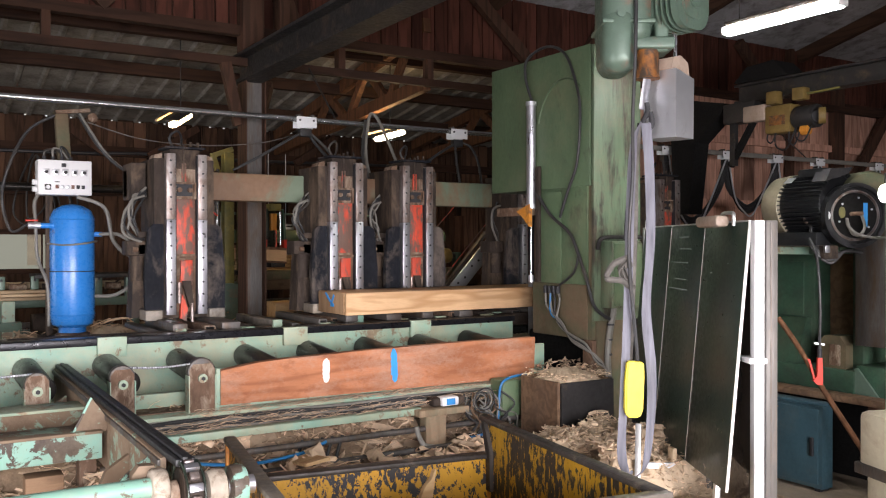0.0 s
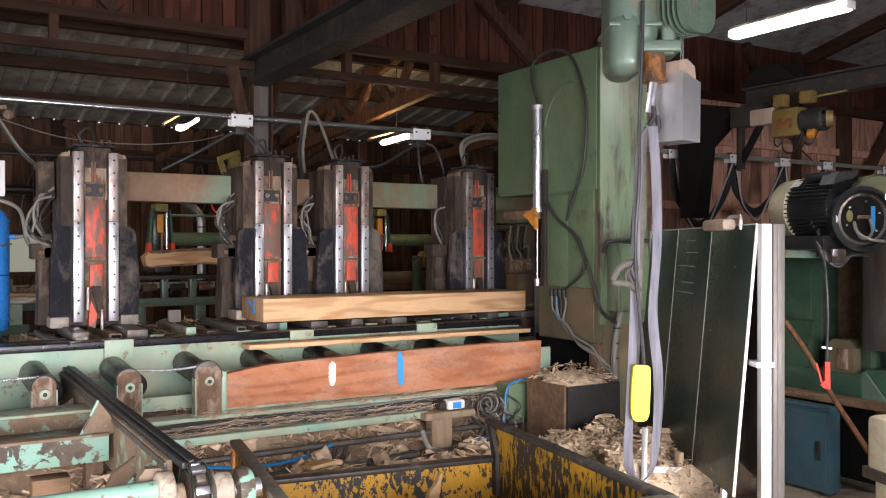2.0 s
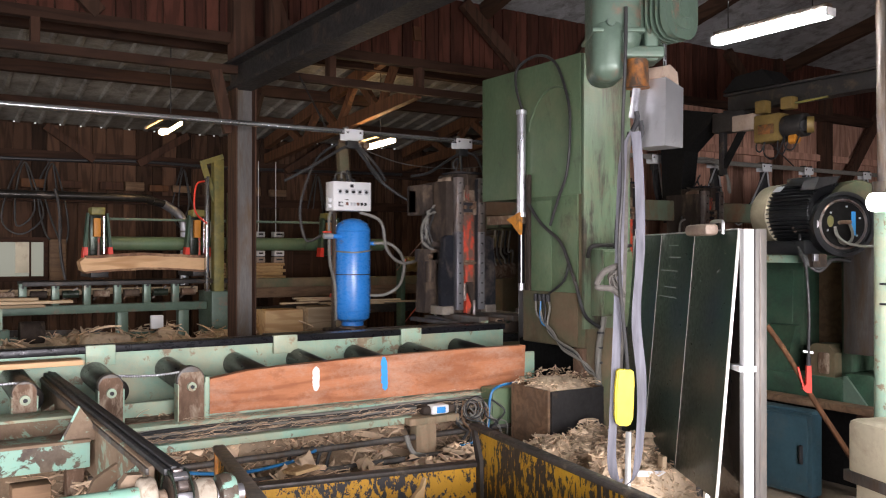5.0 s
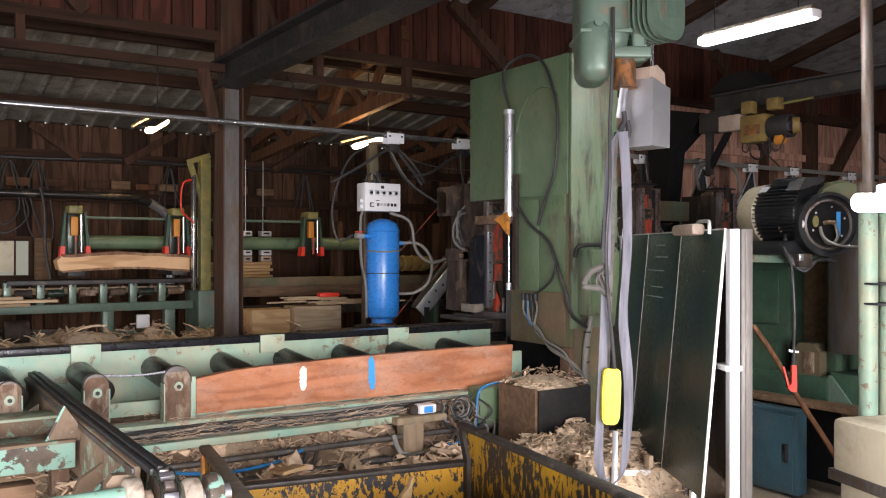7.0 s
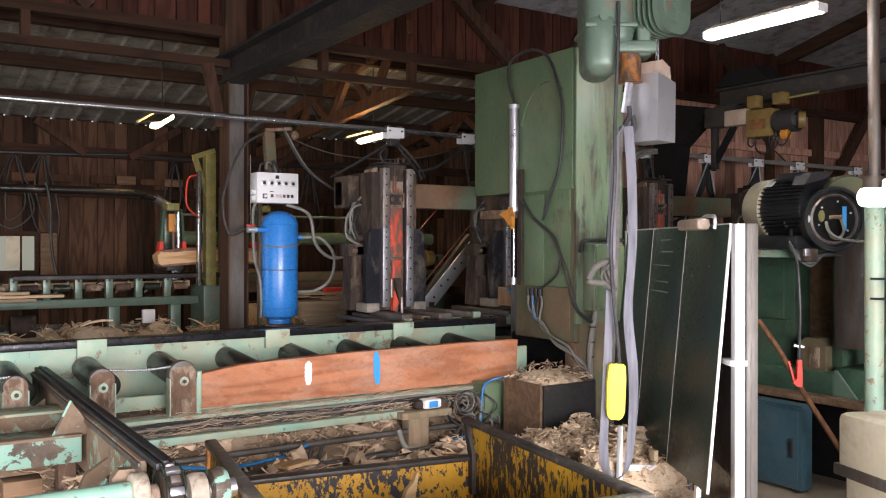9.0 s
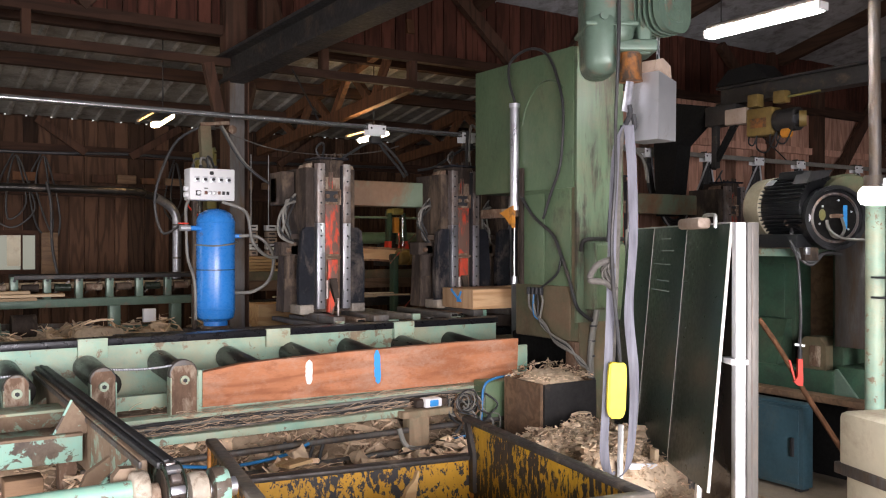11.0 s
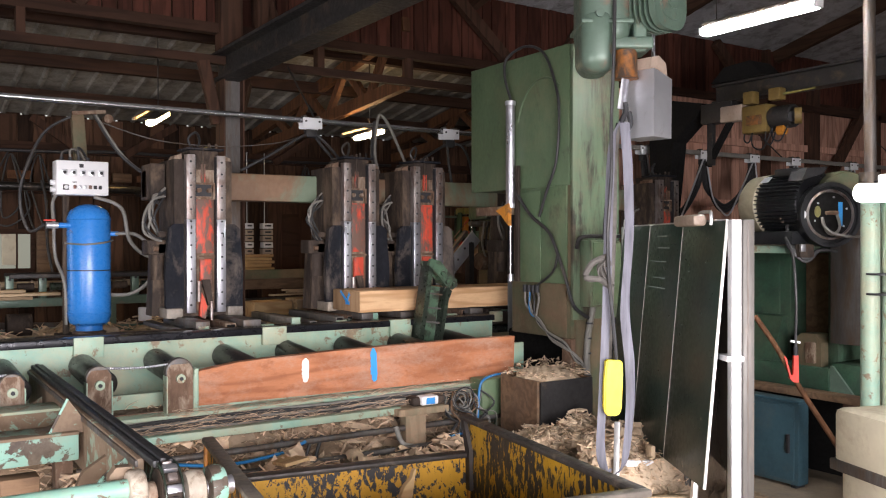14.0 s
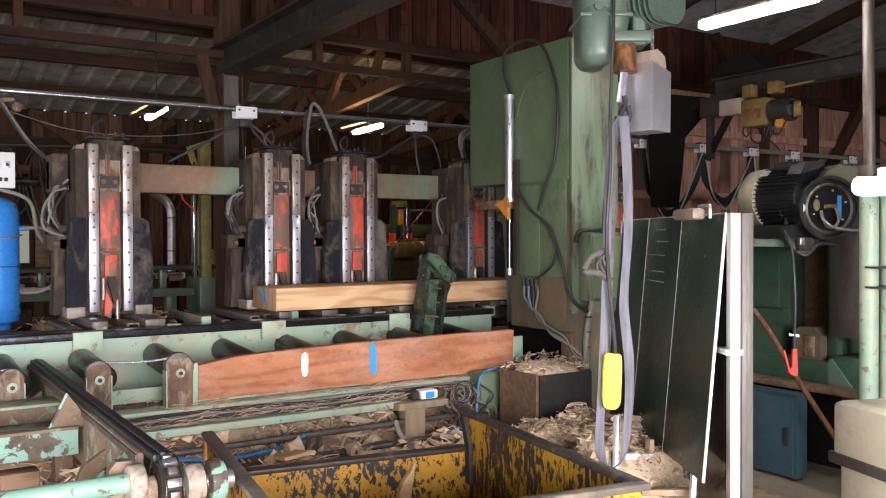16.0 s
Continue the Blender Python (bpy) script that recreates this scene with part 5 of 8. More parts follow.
# ---- band saw ----
def build_saw():
    s = thing("band_saw", "tall green band saw tower with stained casing and cables", "band saw")
    part("wheel_cover", prism(B(), [(3.90, 4.41), (4.31, 4.41), (4.31, 5.55), (3.90, 5.55)], "z", 2.09, 3.028), "green", s, "green sheet wheel cover")
    part("cover_skin", box(B(), 3.885, 3.90, 4.415, 5.55, 2.085, 3.03, 0.004), "green", s)
    part("front_casing", box(B(), 3.895, 4.32, 4.385, 4.41, 1.18, 3.025, 0.004), "green_stained", s, "stained green casing")
    part("column", box(B(), 3.90, 4.30, 4.41, 5.04, 1.05, 2.09, 0.01), "brown_base", s, "dusty brown column")
    part("column_skin", box(B(), 3.885, 3.90, 4.44, 5.0, 1.42, 2.085, 0.004), "green", s)
    part("access_door", box(B(), 3.872, 3.885, 4.70, 4.98, 1.42, 2.06, 0.006), "green", s)
    part("foot_front", box(B(), 3.93, 4.25, 4.39, 4.45, 0.0, 1.70, 0.01), "brown_base", s)
    part("foot_left", box(B(), 3.89, 4.3, 4.45, 5.045, 1.05, 1.42, 0.01), "brown_base", s)
    part("foot_pillar", box(B(), 3.895, 4.2, 4.40, 4.50, 0.0, 1.05, 0.008), "rust", s)
    # void under the column: its shade drawn as a near-black block
    part("base", box(B(), 4.05, 4.5, 4.51, 5.3, 0.0, 1.05, 0.02), "black_and_shade", s)
    # raised arc of the wheel under the skin
    ring = [(4.66 + 0.3 * math.cos(a), 2.42 + 0.42 * math.sin(a)) for a in [math.radians(20 + i * 7) for i in range(16)]]
    part("casing_rib", sweep(B(), [(3.884, y + 0.02, z) for y, z in ring], 0.008), "green", s)
    part("guide_plate", box(B(), 3.96, 4.0, 5.03, 5.19, 1.44, 2.10, 0.004), "knee_plate", s)
    part("blade", box(B(), 4.12, 4.24, 5.392, 5.395, 1.0, 2.12), "bare", s, "steel saw blade")
    cy = part("cylinder", cyl(B(), (3.845, 5.0, 1.98), (3.845, 5.0, 2.69), 0.034, seg=20), "bare", s, "bright guide cylinder")
    part("cap", cyl(B(), (3.845, 5.0, 2.69), (3.845, 5.0, 2.72), 0.04, seg=20), "zinc", cy)
    part("collar", cyl(B(), (3.845, 5.0, 1.95), (3.845, 5.0, 1.98), 0.042, seg=20), "zinc", cy)
    part("rod", cyl(B(), (3.845, 5.0, 1.46), (3.845, 5.0, 1.96), 0.007, seg=12), "pipe", cy)
    part("rod_end", cyl(B(), (3.845, 5.0, 1.42), (3.845, 5.0, 1.47), 0.022, seg=12), "bare", cy)
    part("guide_bar", box(B(), 3.85, 3.875, 4.92, 4.96, 1.42, 2.25, 0.004), "knee", s)
    part("guide_arm", box(B(), 3.84, 3.90, 5.0, 5.42, 1.90, 1.965, 0.005), "rust", s, "rusty orange guide arm")
    part("guide_bracket", prism(B(), [(4.97, 1.98), (5.12, 1.93), (5.06, 1.90), (4.97, 1.82)], "x", 3.80, 3.83), "orange", s, "orange guide bracket")
    # cables over the casing
    part("cable", sweep(B(), [(3.86, 5.0, 2.70), (3.84, 5.06, 2.9), (3.86, 5.06, 3.04), (3.87, 4.85, 3.09), (3.87, 4.65, 3.0), (3.865, 4.52, 2.75), (3.865, 4.49, 2.55), (3.865, 4.52, 2.25), (3.865, 4.62, 2.05), (3.865, 4.70, 1.88)], 0.010), "cable", s)
    part("cable", sweep(B(), [(3.86, 4.95, 2.06), (3.86, 4.80, 1.90), (3.865, 4.60, 1.771), (3.865, 4.512, 1.636), (3.865, 4.426, 1.466), (3.88, 4.36, 1.28), (4.021, 4.36, 1.186)], 0.012), "cable", s)
    part("cable", sweep(B(), [(3.86, 4.50, 1.62), (3.86, 4.55, 1.5), (3.86, 4.72, 1.40)], 0.008), "cable", s)
    for i in range(4):
        q = 0.012 * i
        part("cable", sweep(B(), [(3.868, 4.86 - 0.045 * i, 1.36), (3.862, 4.85 - 0.05 * i, 1.27 + q), (3.86, 4.786 - 0.02 * i, 1.216 - q), (3.86, 4.674, 1.152 - q), (3.855, 4.56, 1.038 + q), (3.855, 4.415, 0.99 + q), (3.90, 4.365, 0.95 - q), (3.965, 4.35, 0.86), (3.98, 4.35, 0.70)], 0.008), ("hose", "hose", "cable", "hose")[i], s)
        if i == 1:
            part("airline", sweep(B(), [(3.862, 4.80, 1.35), (3.858, 4.80, 1.25), (3.856, 4.78, 1.20), (3.858, 4.74, 1.18)], 0.007), "blue_hose", s)
        part("gland", cyl(B(), (3.866, 4.86 - 0.045 * i, 1.35), (3.866, 4.86 - 0.045 * i, 1.40), 0.017, seg=10), "ink", s)
    cd = part("conduit", sweep(B(), [(4.05, 4.36, 1.27), (4.043, 4.355, 1.235), (4.005, 4.355, 1.085), (3.991, 4.355, 0.933), (4.001, 4.355, 0.742), (4.0, 4.36, 0.5)], 0.022), "hose", s)
    for z in (0.80, 0.95, 1.05, 1.15):
        part("strap_band", cyl(B(), (4.0 + 0.1 * max(0, z - 1.0), 4.355, z), (4.0 + 0.1 * max(0, z - 1.0), 4.355, z + 0.012), 0.025, seg=12), "ink", cd)
    # grey box low on the front
    part("front_box", box(B(), 3.95, 4.22, 4.27, 4.383, 1.27, 1.715, 0.01), "green_stained", s)
    part("box_lid", box(B(), 3.965, 4.215, 4.258, 4.272, 1.285, 1.70, 0.006), "green", s)
    part("box_screw", cyl(B(), (4.13, 4.25, 1.60), (4.13, 4.26, 1.60), 0.012, seg=10), "zinc", s)
    part("front_pipe", sweep(B(), [(3.915, 4.37, 1.66), (3.915, 4.34, 1.725), (3.98, 4.31, 1.74), (4.25, 4.31, 1.74)], 0.014), "steel_dark", s)
    return s


def build_hoist():
    o = Vector((2.73, 2.75, 2.44))
    h = thing("chain_hoist", "grey-green electric chain hoist with ribbed motor", "hoist")
    ux, uy = Vector((0.85, -0.5266, 0)), Vector((0.5266, 0.85, 0))   # sideways and away

    def at(a, b, z):
        return o + ux * a + uy * b + Vector((0, 0, z - o.z))
    rot = Matrix.Rotation(math.atan2(-0.5266, 0.85), 4, "Z")

    def lbox(bm, a, b, z, sx, sy, sz, bev):
        return obox(bm, Matrix.Translation(at(a, b, z)) @ rot, sx, sy, sz, bev, 5)
    part("gear_housing", lbox(B(), -0.095, 0.0, 2.72, 0.21, 0.28, 0.36, 0.06), "hoist", h)
    part("lower_housing", lbox(B(), -0.125, -0.02, 2.56, 0.15, 0.26, 0.28, 0.065), "hoist", h)
    part("flange_line", lbox(B(), -0.095, 0.0, 2.63, 0.222, 0.29, 0.018, 0.005), "hoist", h)
    part("bracket", lbox(B(), 0.02, -0.02, 2.545, 0.17, 0.20, 0.05, 0.01), "hoist", h)
    part("flange", lbox(B(), 0.055, 0.0, 2.60, 0.06, 0.2, 0.18, 0.015), "hoist", h)
    turn = Matrix.Translation(at(0.03, 0.06, 2.735)) @ rot @ Matrix.Rotation(radians(-48), 4, "Z")

    def plate(t0, t1, w, hh, r):
        """A rounded square plate across the motor's axis."""
        out = []
        for cy, cz, a0 in ((w / 2 - r, hh / 2 - r, 0), (-w / 2 + r, hh / 2 - r, 90), (-w / 2 + r, -hh / 2 + r, 180), (w / 2 - r, -hh / 2 + r, 270)):
            out += [(cy + r * math.cos(radians(a0 + k * 22.5)), cz + r * math.sin(radians(a0 + k * 22.5))) for k in range(5)]
        bm = prism(B(), out, "x", t0, t1)
        bmesh.ops.transform(bm, matrix=turn, verts=bm.verts)
        return bm
    mo = part("motor", plate(-0.02, 0.21, 0.19, 0.21, 0.06), "hoist", h)
    for i in range(8):
        part("fin", plate(i * 0.025, i * 0.025 + 0.008, 0.255, 0.27, 0.09), "hoist", mo)
    part("motor_cap", plate(0.196, 0.225, 0.25, 0.265, 0.09), "hoist", mo)
    part("cap_boss", plate(0.225, 0.235, 0.17, 0.18, 0.07), "hoist", mo)
    part("cap_boss", plate(0.235, 0.243, 0.08, 0.09, 0.03), "hoist", mo)
    part("boss", cyl(B(), at(-0.13, -0.16, 2.66), at(-0.13, -0.14, 2.66), 0.018, seg=14), "hoist", h)
    part("suspension", cyl(B(), at(-0.02, 0, 2.9), at(-0.02, 0, 5.9), 0.014, seg=10), "steel_dark", h)
    part("chain_guide", lathe(B(), [(0.03, 0.12), (0.048, 0.125), (0.05, 0.01), (0.054, 0.0)], Matrix.Translation(at(0.0, -0.06, 2.40))), "orange_rust", h, "orange chain guide pot")
    cb = part("chain_box", prism(B(), [(-0.07, 0.0), (0.07, 0.0), (0.075, 0.26), (-0.065, 0.29)], "y", -0.08, 0.08), "grey_box", h, "grey sheet chain box")
    cb.matrix_basis = Matrix.Translation(at(0.105, 0.0, 2.15)) @ Matrix.Rotation(math.atan2(-0.5266, 0.85) + 0.75, 4, "Z")
    part("box_lid", prism(B(), [(-0.068, 0.29), (0.072, 0.265), (0.06, 0.33), (0.0, 0.355), (-0.055, 0.34)], "y", -0.06, 0.06), "beige", h, "worn beige lid").matrix_basis = cb.matrix_basis
    ch = part("chain", cyl(B(), at(0.135, 0.0, 2.48), at(0.135, 0.0, 2.62), 0.004, seg=6), "steel_dark", h)
    for i in range(5):
        m = Matrix.Translation(at(0.135, 0.0, 2.49 + i * 0.028)) @ Matrix.Rotation(1.57 * (i % 2), 4, "Z")
        part("chain_link", obox(B(), m, 0.018, 0.006, 0.032, 0.003), "bare", ch)
    hk = part("hook", sweep(B(), [at(-0.005, -0.06, 2.30), at(0.0, -0.06, 2.26), at(-0.02, -0.06, 2.21), at(0.0, -0.06, 2.18), at(0.02, -0.06, 2.21), at(0.012, -0.06, 2.26)], 0.012), "ink", h)
    part("shackle", sweep(B(), [at(0.0, -0.06, 2.41), at(-0.01, -0.06, 2.34), at(-0.02, -0.06, 2.27)], 0.022, flat=0.3), "zinc_dull", hk)
    part("control_cable", sweep(B(), [at(-0.07, -0.16, 2.72), at(-0.075, -0.17, 2.5), at(-0.08, -0.14, 2.2), at(-0.075, -0.12, 2.0), at(-0.09, -0.12, 1.75), at(-0.085, -0.12, 1.55), at(-0.06, -0.11, 1.3), at(-0.05, -0.1, 1.2)], 0.008), "cable", h)
    # webbing slings
    sl = thing("lifting_sling", "grey webbing slings with a yellow sleeve on the hoist hook", "sling")
    part("strap", sweep(B(), [at(-0.01, -0.06, 2.2), at(-0.045, -0.07, 2.1), at(-0.06, -0.07, 1.8), at(-0.07, -0.07, 1.4), at(-0.085, -0.07, 1.05), at(-0.095, -0.07, 0.8), at(-0.07, -0.07, 0.70), at(-0.05, -0.07, 0.72)], 0.020, flat=0.16), "strap", sl)
    part("strap", sweep(B(), [at(0.0, -0.05, 2.2), at(-0.03, -0.05, 2.05), at(-0.035, -0.05, 1.75), at(-0.05, -0.05, 1.35), at(-0.06, -0.05, 1.1)], 0.014, flat=0.2), "fold", sl)
    part("strap", sweep(B(), [at(0.01, -0.06, 2.2), at(0.025, -0.06, 2.0), at(0.03, -0.06, 1.7), at(0.012, -0.06, 1.4), at(0.034, -0.06, 1.15), at(0.032, -0.06, 0.95), at(0.01, -0.06, 0.75), at(-0.03, -0.06, 0.69)], 0.021, flat=0.14), "strap", sl)
    part("strap", sweep(B(), [at(-0.012, -0.04, 2.2), at(-0.05, -0.04, 1.95), at(-0.07, -0.04, 1.7)], 0.014, flat=0.3), "ink", sl)
    m = Matrix.Translation(at(-0.052, -0.10, 1.075)) @ rot @ pose(0, 0, 0, 0, 3, 0)
    bm = B()
    prism(bm, [(-0.034, 0.115), (0.034, 0.115), (0.040, 0.06), (0.042, -0.09), (0.028, -0.12), (-0.022, -0.12), (-0.034, -0.09), (-0.038, 0.03)], "y", -0.022, 0.022)
    bmesh.ops.bevel(bm, geom=list(bm.edges), offset=0.006, segments=2, affect="EDGES")
    y = part("sleeve", bm, "yellow_sleeve", sl, "bright yellow protective sleeve")
    y.matrix_basis = m
    sl.matrix_basis = pose(-0.022, 0, 0.012)
    # knotted rope end
    part("knot", sweep(B(), [at(-0.06, -0.08, 1.63), at(-0.13, -0.08, 1.60), at(-0.16, -0.08, 1.54), at(-0.10, -0.09, 1.53), at(-0.05, -0.08, 1.50), at(-0.10, -0.07, 1.58), at(-0.06, -0.1, 1.60)], 0.014), "fold", sl)
    for k in range(3):
        part("frayed_end", sweep(B(), [at(-0.06, -0.09, 1.62), at(-0.085 - 0.012 * k, -0.10, 1.60 - 0.012 * k), at(-0.075 - 0.015 * k, -0.10, 1.555 - 0.008 * k), at(-0.05 - 0.02 * k, -0.10, 1.53)], 0.003), "fold", sl)
    return h


def build_panel():
    p = thing("safety_guard", "dark green tinted guard panels in an aluminium frame", "guard")
    a, b = Vector((3.20, 2.57, 0)), Vector((4.05, 4.06, 0))
    d = (b - a).normalized()
    length = (b - a).length
    # the sheets lean a little, foot outwards
    upright = Matrix.Translation(a) @ Matrix.Rotation(math.atan2(d.y, d.x), 4, "Z")
    rot = upright @ Matrix.Translation((0, 0, 1.795)) @ Matrix.Rotation(radians(5), 4, "X") @ Matrix.Translation((0, 0, -1.795))
    third = length / 3

    def put(name, bm, mat, m, label=""):
        o = part(name, bm, mat, p, label)
        o.matrix_basis = m
        return o
    for i in range(3):
        put("sheet", box(B(), i * third + 0.003, (i + 1) * third - 0.003, -0.006, 0.006, 0.585, 1.795, 0.002), "panel", rot, "dark glossy green sheet")
        put("joint_strip", box(B(), i * third - 0.004, i * third + 0.004, -0.0064, 0.0064, 0.585, 1.797), "white_paint", rot)
    put("top_edge", box(B(), 0, length, -0.008, 0.008, 1.797, 1.803, 0.001), "alu", rot)
    for u, z, w in ((0.76, 1.665, 0.2), (0.80, 1.59, 0.3), (0.80, 1.50, 0.2), (0.78, 1.445, 0.32), (0.82, 1.73, 0.16), (0.42, 1.55, 0.015), (0.46, 1.28, 0.012), (0.2, 1.6, 0.01)):
        for side in (-0.0085, 0.0065):
            put("chalk_mark", box(B(), u, u + w, side, side + 0.002, z, z + 0.005), "chalk", rot, "faint chalk line")
    # slender uprights of the frame
    put("smoked_sheet", box(B(), 0.004, 0.62, -0.030, -0.024, 0.05, 1.77, 0.002), "smoked", upright, "smoky brown lower sheet")
    put("upright", box(B(), -0.052, 0.0, -0.044, 0.0, 0.0, 1.80, 0.002), "white_box", upright, "white edge strip")
    put("upright", box(B(), -0.065, -0.01, -0.098, -0.046, 0.0, 1.80, 0.004), "alu_dull", upright, "dull aluminium upright")
    put("upright_groove", box(B(), -0.067, -0.06, -0.070, -0.064, 0.0, 1.79), "steel_post", upright)
    put("upright", box(B(), length, length + 0.03, -0.015, 0.015, 0.0, 1.80, 0.003), "alu", upright)
    for u in (third, 2 * third):
        put("leg", box(B(), u - 0.015, u + 0.015, -0.03, 0.0, 0.0, 0.9, 0.003), "alu_dull", upright)
    put("clip", box(B(), -0.07, 0.05, -0.05, 0.03, 1.17, 1.195, 0.003), "white_box", upright)
    for u in (0.12, 1.45):
        put("handle", sweep(B(), [(u, 0.03, 1.78), (u, 0.03, 1.83), (u + 0.03, 0.03, 1.84), (u + 0.12, 0.03, 1.84), (u + 0.15, 0.03, 1.83), (u + 0.15, 0.03, 1.78)], 0.009), "alu", upright)
    put("handle_block", box(B(), 0.16, 0.46, 0.03, 0.10, 1.775, 1.83, 0.02), "beige", upright, "worn beige grip block")
    return p


def build_bin():
    b = thing("tipping_skip", "chipped yellow steel tipping skip with dark worn rims", "skip")
    b.matrix_basis = pose(1.11, 3.44, 0, 0, 0, -9)
    W, D = 1.147, 1.314
    # side walls stand higher than the far lip
    part("left_wall", prism(B(), [(0.0, 0.90), (-D, 0.90), (-D, 0.0), (-0.12, 0.0)], "x", 0.0, 0.012), "yellow", b)
    part("right_wall", prism(B(), [(0.0, 0.90), (-D, 0.90), (-D, 0.0), (-0.12, 0.0), (-0.06, 0.7)], "x", W - 0.012, W), "yellow_worn", b)
    bm = B()
    prism(bm, [(-0.06, 0.74), (-0.048, 0.74), (-0.108, 0.0), (-0.12, 0.0)], "x", 0.012, W - 0.012)
    part("far_wall", bm, "yellow", b)
    part("lip", box(B(), 0.012, W - 0.012, -0.085, -0.02, 0.74, 0.762, 0.006), "bin_rim", b)
    part("left_rim", box(B(), -0.02, 0.03, -D, 0.01, 0.895, 0.92, 0.008), "rim_worn", b, "worn pale rim")
    part("right_rim", box(B(), W - 0.03, W + 0.02, -D, 0.01, 0.895, 0.92, 0.008), "bin_rim", b)
    part("left_edge", box(B(), -0.012, 0.02, -0.012, 0.012, 0.3, 0.89, 0.004), "orange", b)
    part("floor_plate", box(B(), 0, W, -D, -0.1, 0.04, 0.06), "yellow", b)
    part("near_wall", box(B(), 0.012, W - 0.012, -D, -D + 0.014, 0.0, 0.89), "yellow", b)
    part("near_rim", box(B(), -0.02, W + 0.02, -D - 0.025, -D + 0.025, 0.892, 0.918, 0.008), "rim_worn", b, "worn pale rim")
    part("corner_gusset", prism(B(), [(-0.075, 0.60), (-0.07, 0.76), (-0.02, 0.90), (-0.05, 0.90), (-0.11, 0.78), (-0.115, 0.6)], "x", W - 0.03, W - 0.012), "bin_rim", b)
    part("corner_rib", beam(B(), (W - 0.02, -0.10, 0.2), (W - 0.02, -0.075, 0.74), 0.012, 0.012), "orange", b)
    # a board scrap standing in the skip
    s = thing("wood_scrap", "split piece of pale scrap board in the skip", "scrap")
    bm = B()
    prism(bm, [(1.60, 0.06), (1.68, 0.06), (1.795, 0.80), (1.785, 0.795), (1.775, 0.765), (1.745, 0.74), (1.72, 0.69)], "y", 2.95, 2.972)
    part("splinter", bm, "slab", s)
    return b


def build_right():
    # drive motor on a green frame; its local y axis runs from the pulley guard to the fan cover
    m = thing("drive_motor", "black finned electric motor with a cream fan cover and round guard", "motor")
    m.matrix_basis = pose(5.415, 3.502, 0, 0, 0, -27)
    Z, G = 1.965, 1.884

    def ring(r0, y0, y1, bev=0.01, seg=36, z=Z):
        return cyl(B(), (0, y0, z), (0, y1, z), r0, seg=seg, bevel=bev)

    def hoop(profile, y, z=G):
        return ring_of(B(), profile, Matrix.Translation((0, y, z)) @ pose(0, 0, 0, 90, 0, 0), 44)
    lie = Matrix.Rotation(radians(20), 4, "Z")

    def on_body(name, bm, mat, label=""):
        o = part(name, bm, mat, m, label)
        o.matrix_basis = lie
        return o
    body = on_body("body", ring(0.195, 0.12, 0.50), "motor")
    for i in range(44):
        a = 2 * math.pi * i / 44
        mm = Matrix.Translation((0, 0.29, Z)) @ Matrix.Rotation(a, 4, "Y") @ Matrix.Translation((0, 0, 0.205))
        part("fin", obox(B(), mm, 0.007, 0.36, 0.03), "motor", body)
    on_body("fan_cover", lathe(B(), [(0.13, 0.655), (0.19, 0.645), (0.215, 0.61), (0.224, 0.47), (0.217, 0.465)], Matrix.Translation((0, 0, Z)) @ pose(0, 0, 0, -90, 0, 0), 36), "motor_cream", "dusty cream fan cover")
    on_body("terminal_box", box(B(), -0.16, 0.10, 0.12, 0.34, Z + 0.185, Z + 0.245, 0.015), "motor")
    on_body("torn_cover", prism(B(), [(-0.20, Z + 0.15), (-0.15, Z + 0.235), (0.05, Z + 0.25), (0.0, Z + 0.20), (-0.12, Z + 0.17)], "y", 0.06, 0.18), "cable", "torn black plastic over the terminals")
    on_body("label_plate", obox(B(), Matrix.Translation((-0.145, 0.42, Z + 0.175)) @ Matrix.Rotation(radians(-40), 4, "Y"), 0.06, 0.07, 0.004), "zinc")
    on_body("foot", box(B(), -0.20, 0.20, 0.14, 0.50, Z - 0.285, Z - 0.19, 0.012), "motor")
    part("hood", lathe(B(), [(0.235, 0.05), (0.25, 0.08), (0.245, 0.30), (0.20, 0.42)], Matrix.Translation((0.18, 0.05, Z - 0.02)) @ pose(0, 0, 0, -90, 0, 0), 30), "brown_base", m, "dusty brown belt hood")
    dr = part("drum", ring(0.212, 0.0, 0.22, 0.012, 44, G), "motor", m)
    part("drum_lip", hoop([(0.212, 0), (0.22, 0.008), (0.22, 0.032), (0.195, 0.032), (0.188, 0.0)], 0.012), "motor", dr)
    part("inner_lip", hoop([(0.160, 0.0), (0.172, 0.012), (0.160, 0.022), (0.150, 0.0)], 0.006), "bare_dull", dr, "worn bright inner rim")
    part("face", cyl(B(), (0, -0.008, G), (0, 0.002, G), 0.150, seg=40), "black_and_shade", dr)
    for i in range(6):
        a = radians(60 * i + 20)
        part("bolt", cyl(B(), (0.12 * math.cos(a), -0.014, G + 0.12 * math.sin(a)), (0.12 * math.cos(a), -0.006, G + 0.12 * math.sin(a)), 0.007, seg=8), "zinc", dr)
    part("label_strip", box(B(), 0.055, 0.083, -0.012, -0.007, G - 0.075, G + 0.085), "blue_paint", dr)
    part("sticker", lathe(B(), [(0.001, 0.004), (0.03, 0.004), (0.03, 0.0)], Matrix.Translation((-0.095, -0.010, G + 0.02)) @ pose(0, 0, 0, 90, 0, 0) @ Matrix.Diagonal((0.75, 1.3, 1, 1)), 20), "olive", dr)
    part("sticker", lathe(B(), [(0.001, 0.004), (0.02, 0.004), (0.02, 0.0)], Matrix.Translation((-0.192, -0.004, G)) @ pose(0, 0, 0, 90, 0, 0) @ Matrix.Diagonal((1, 1.4, 1, 1)), 20), "label", dr)
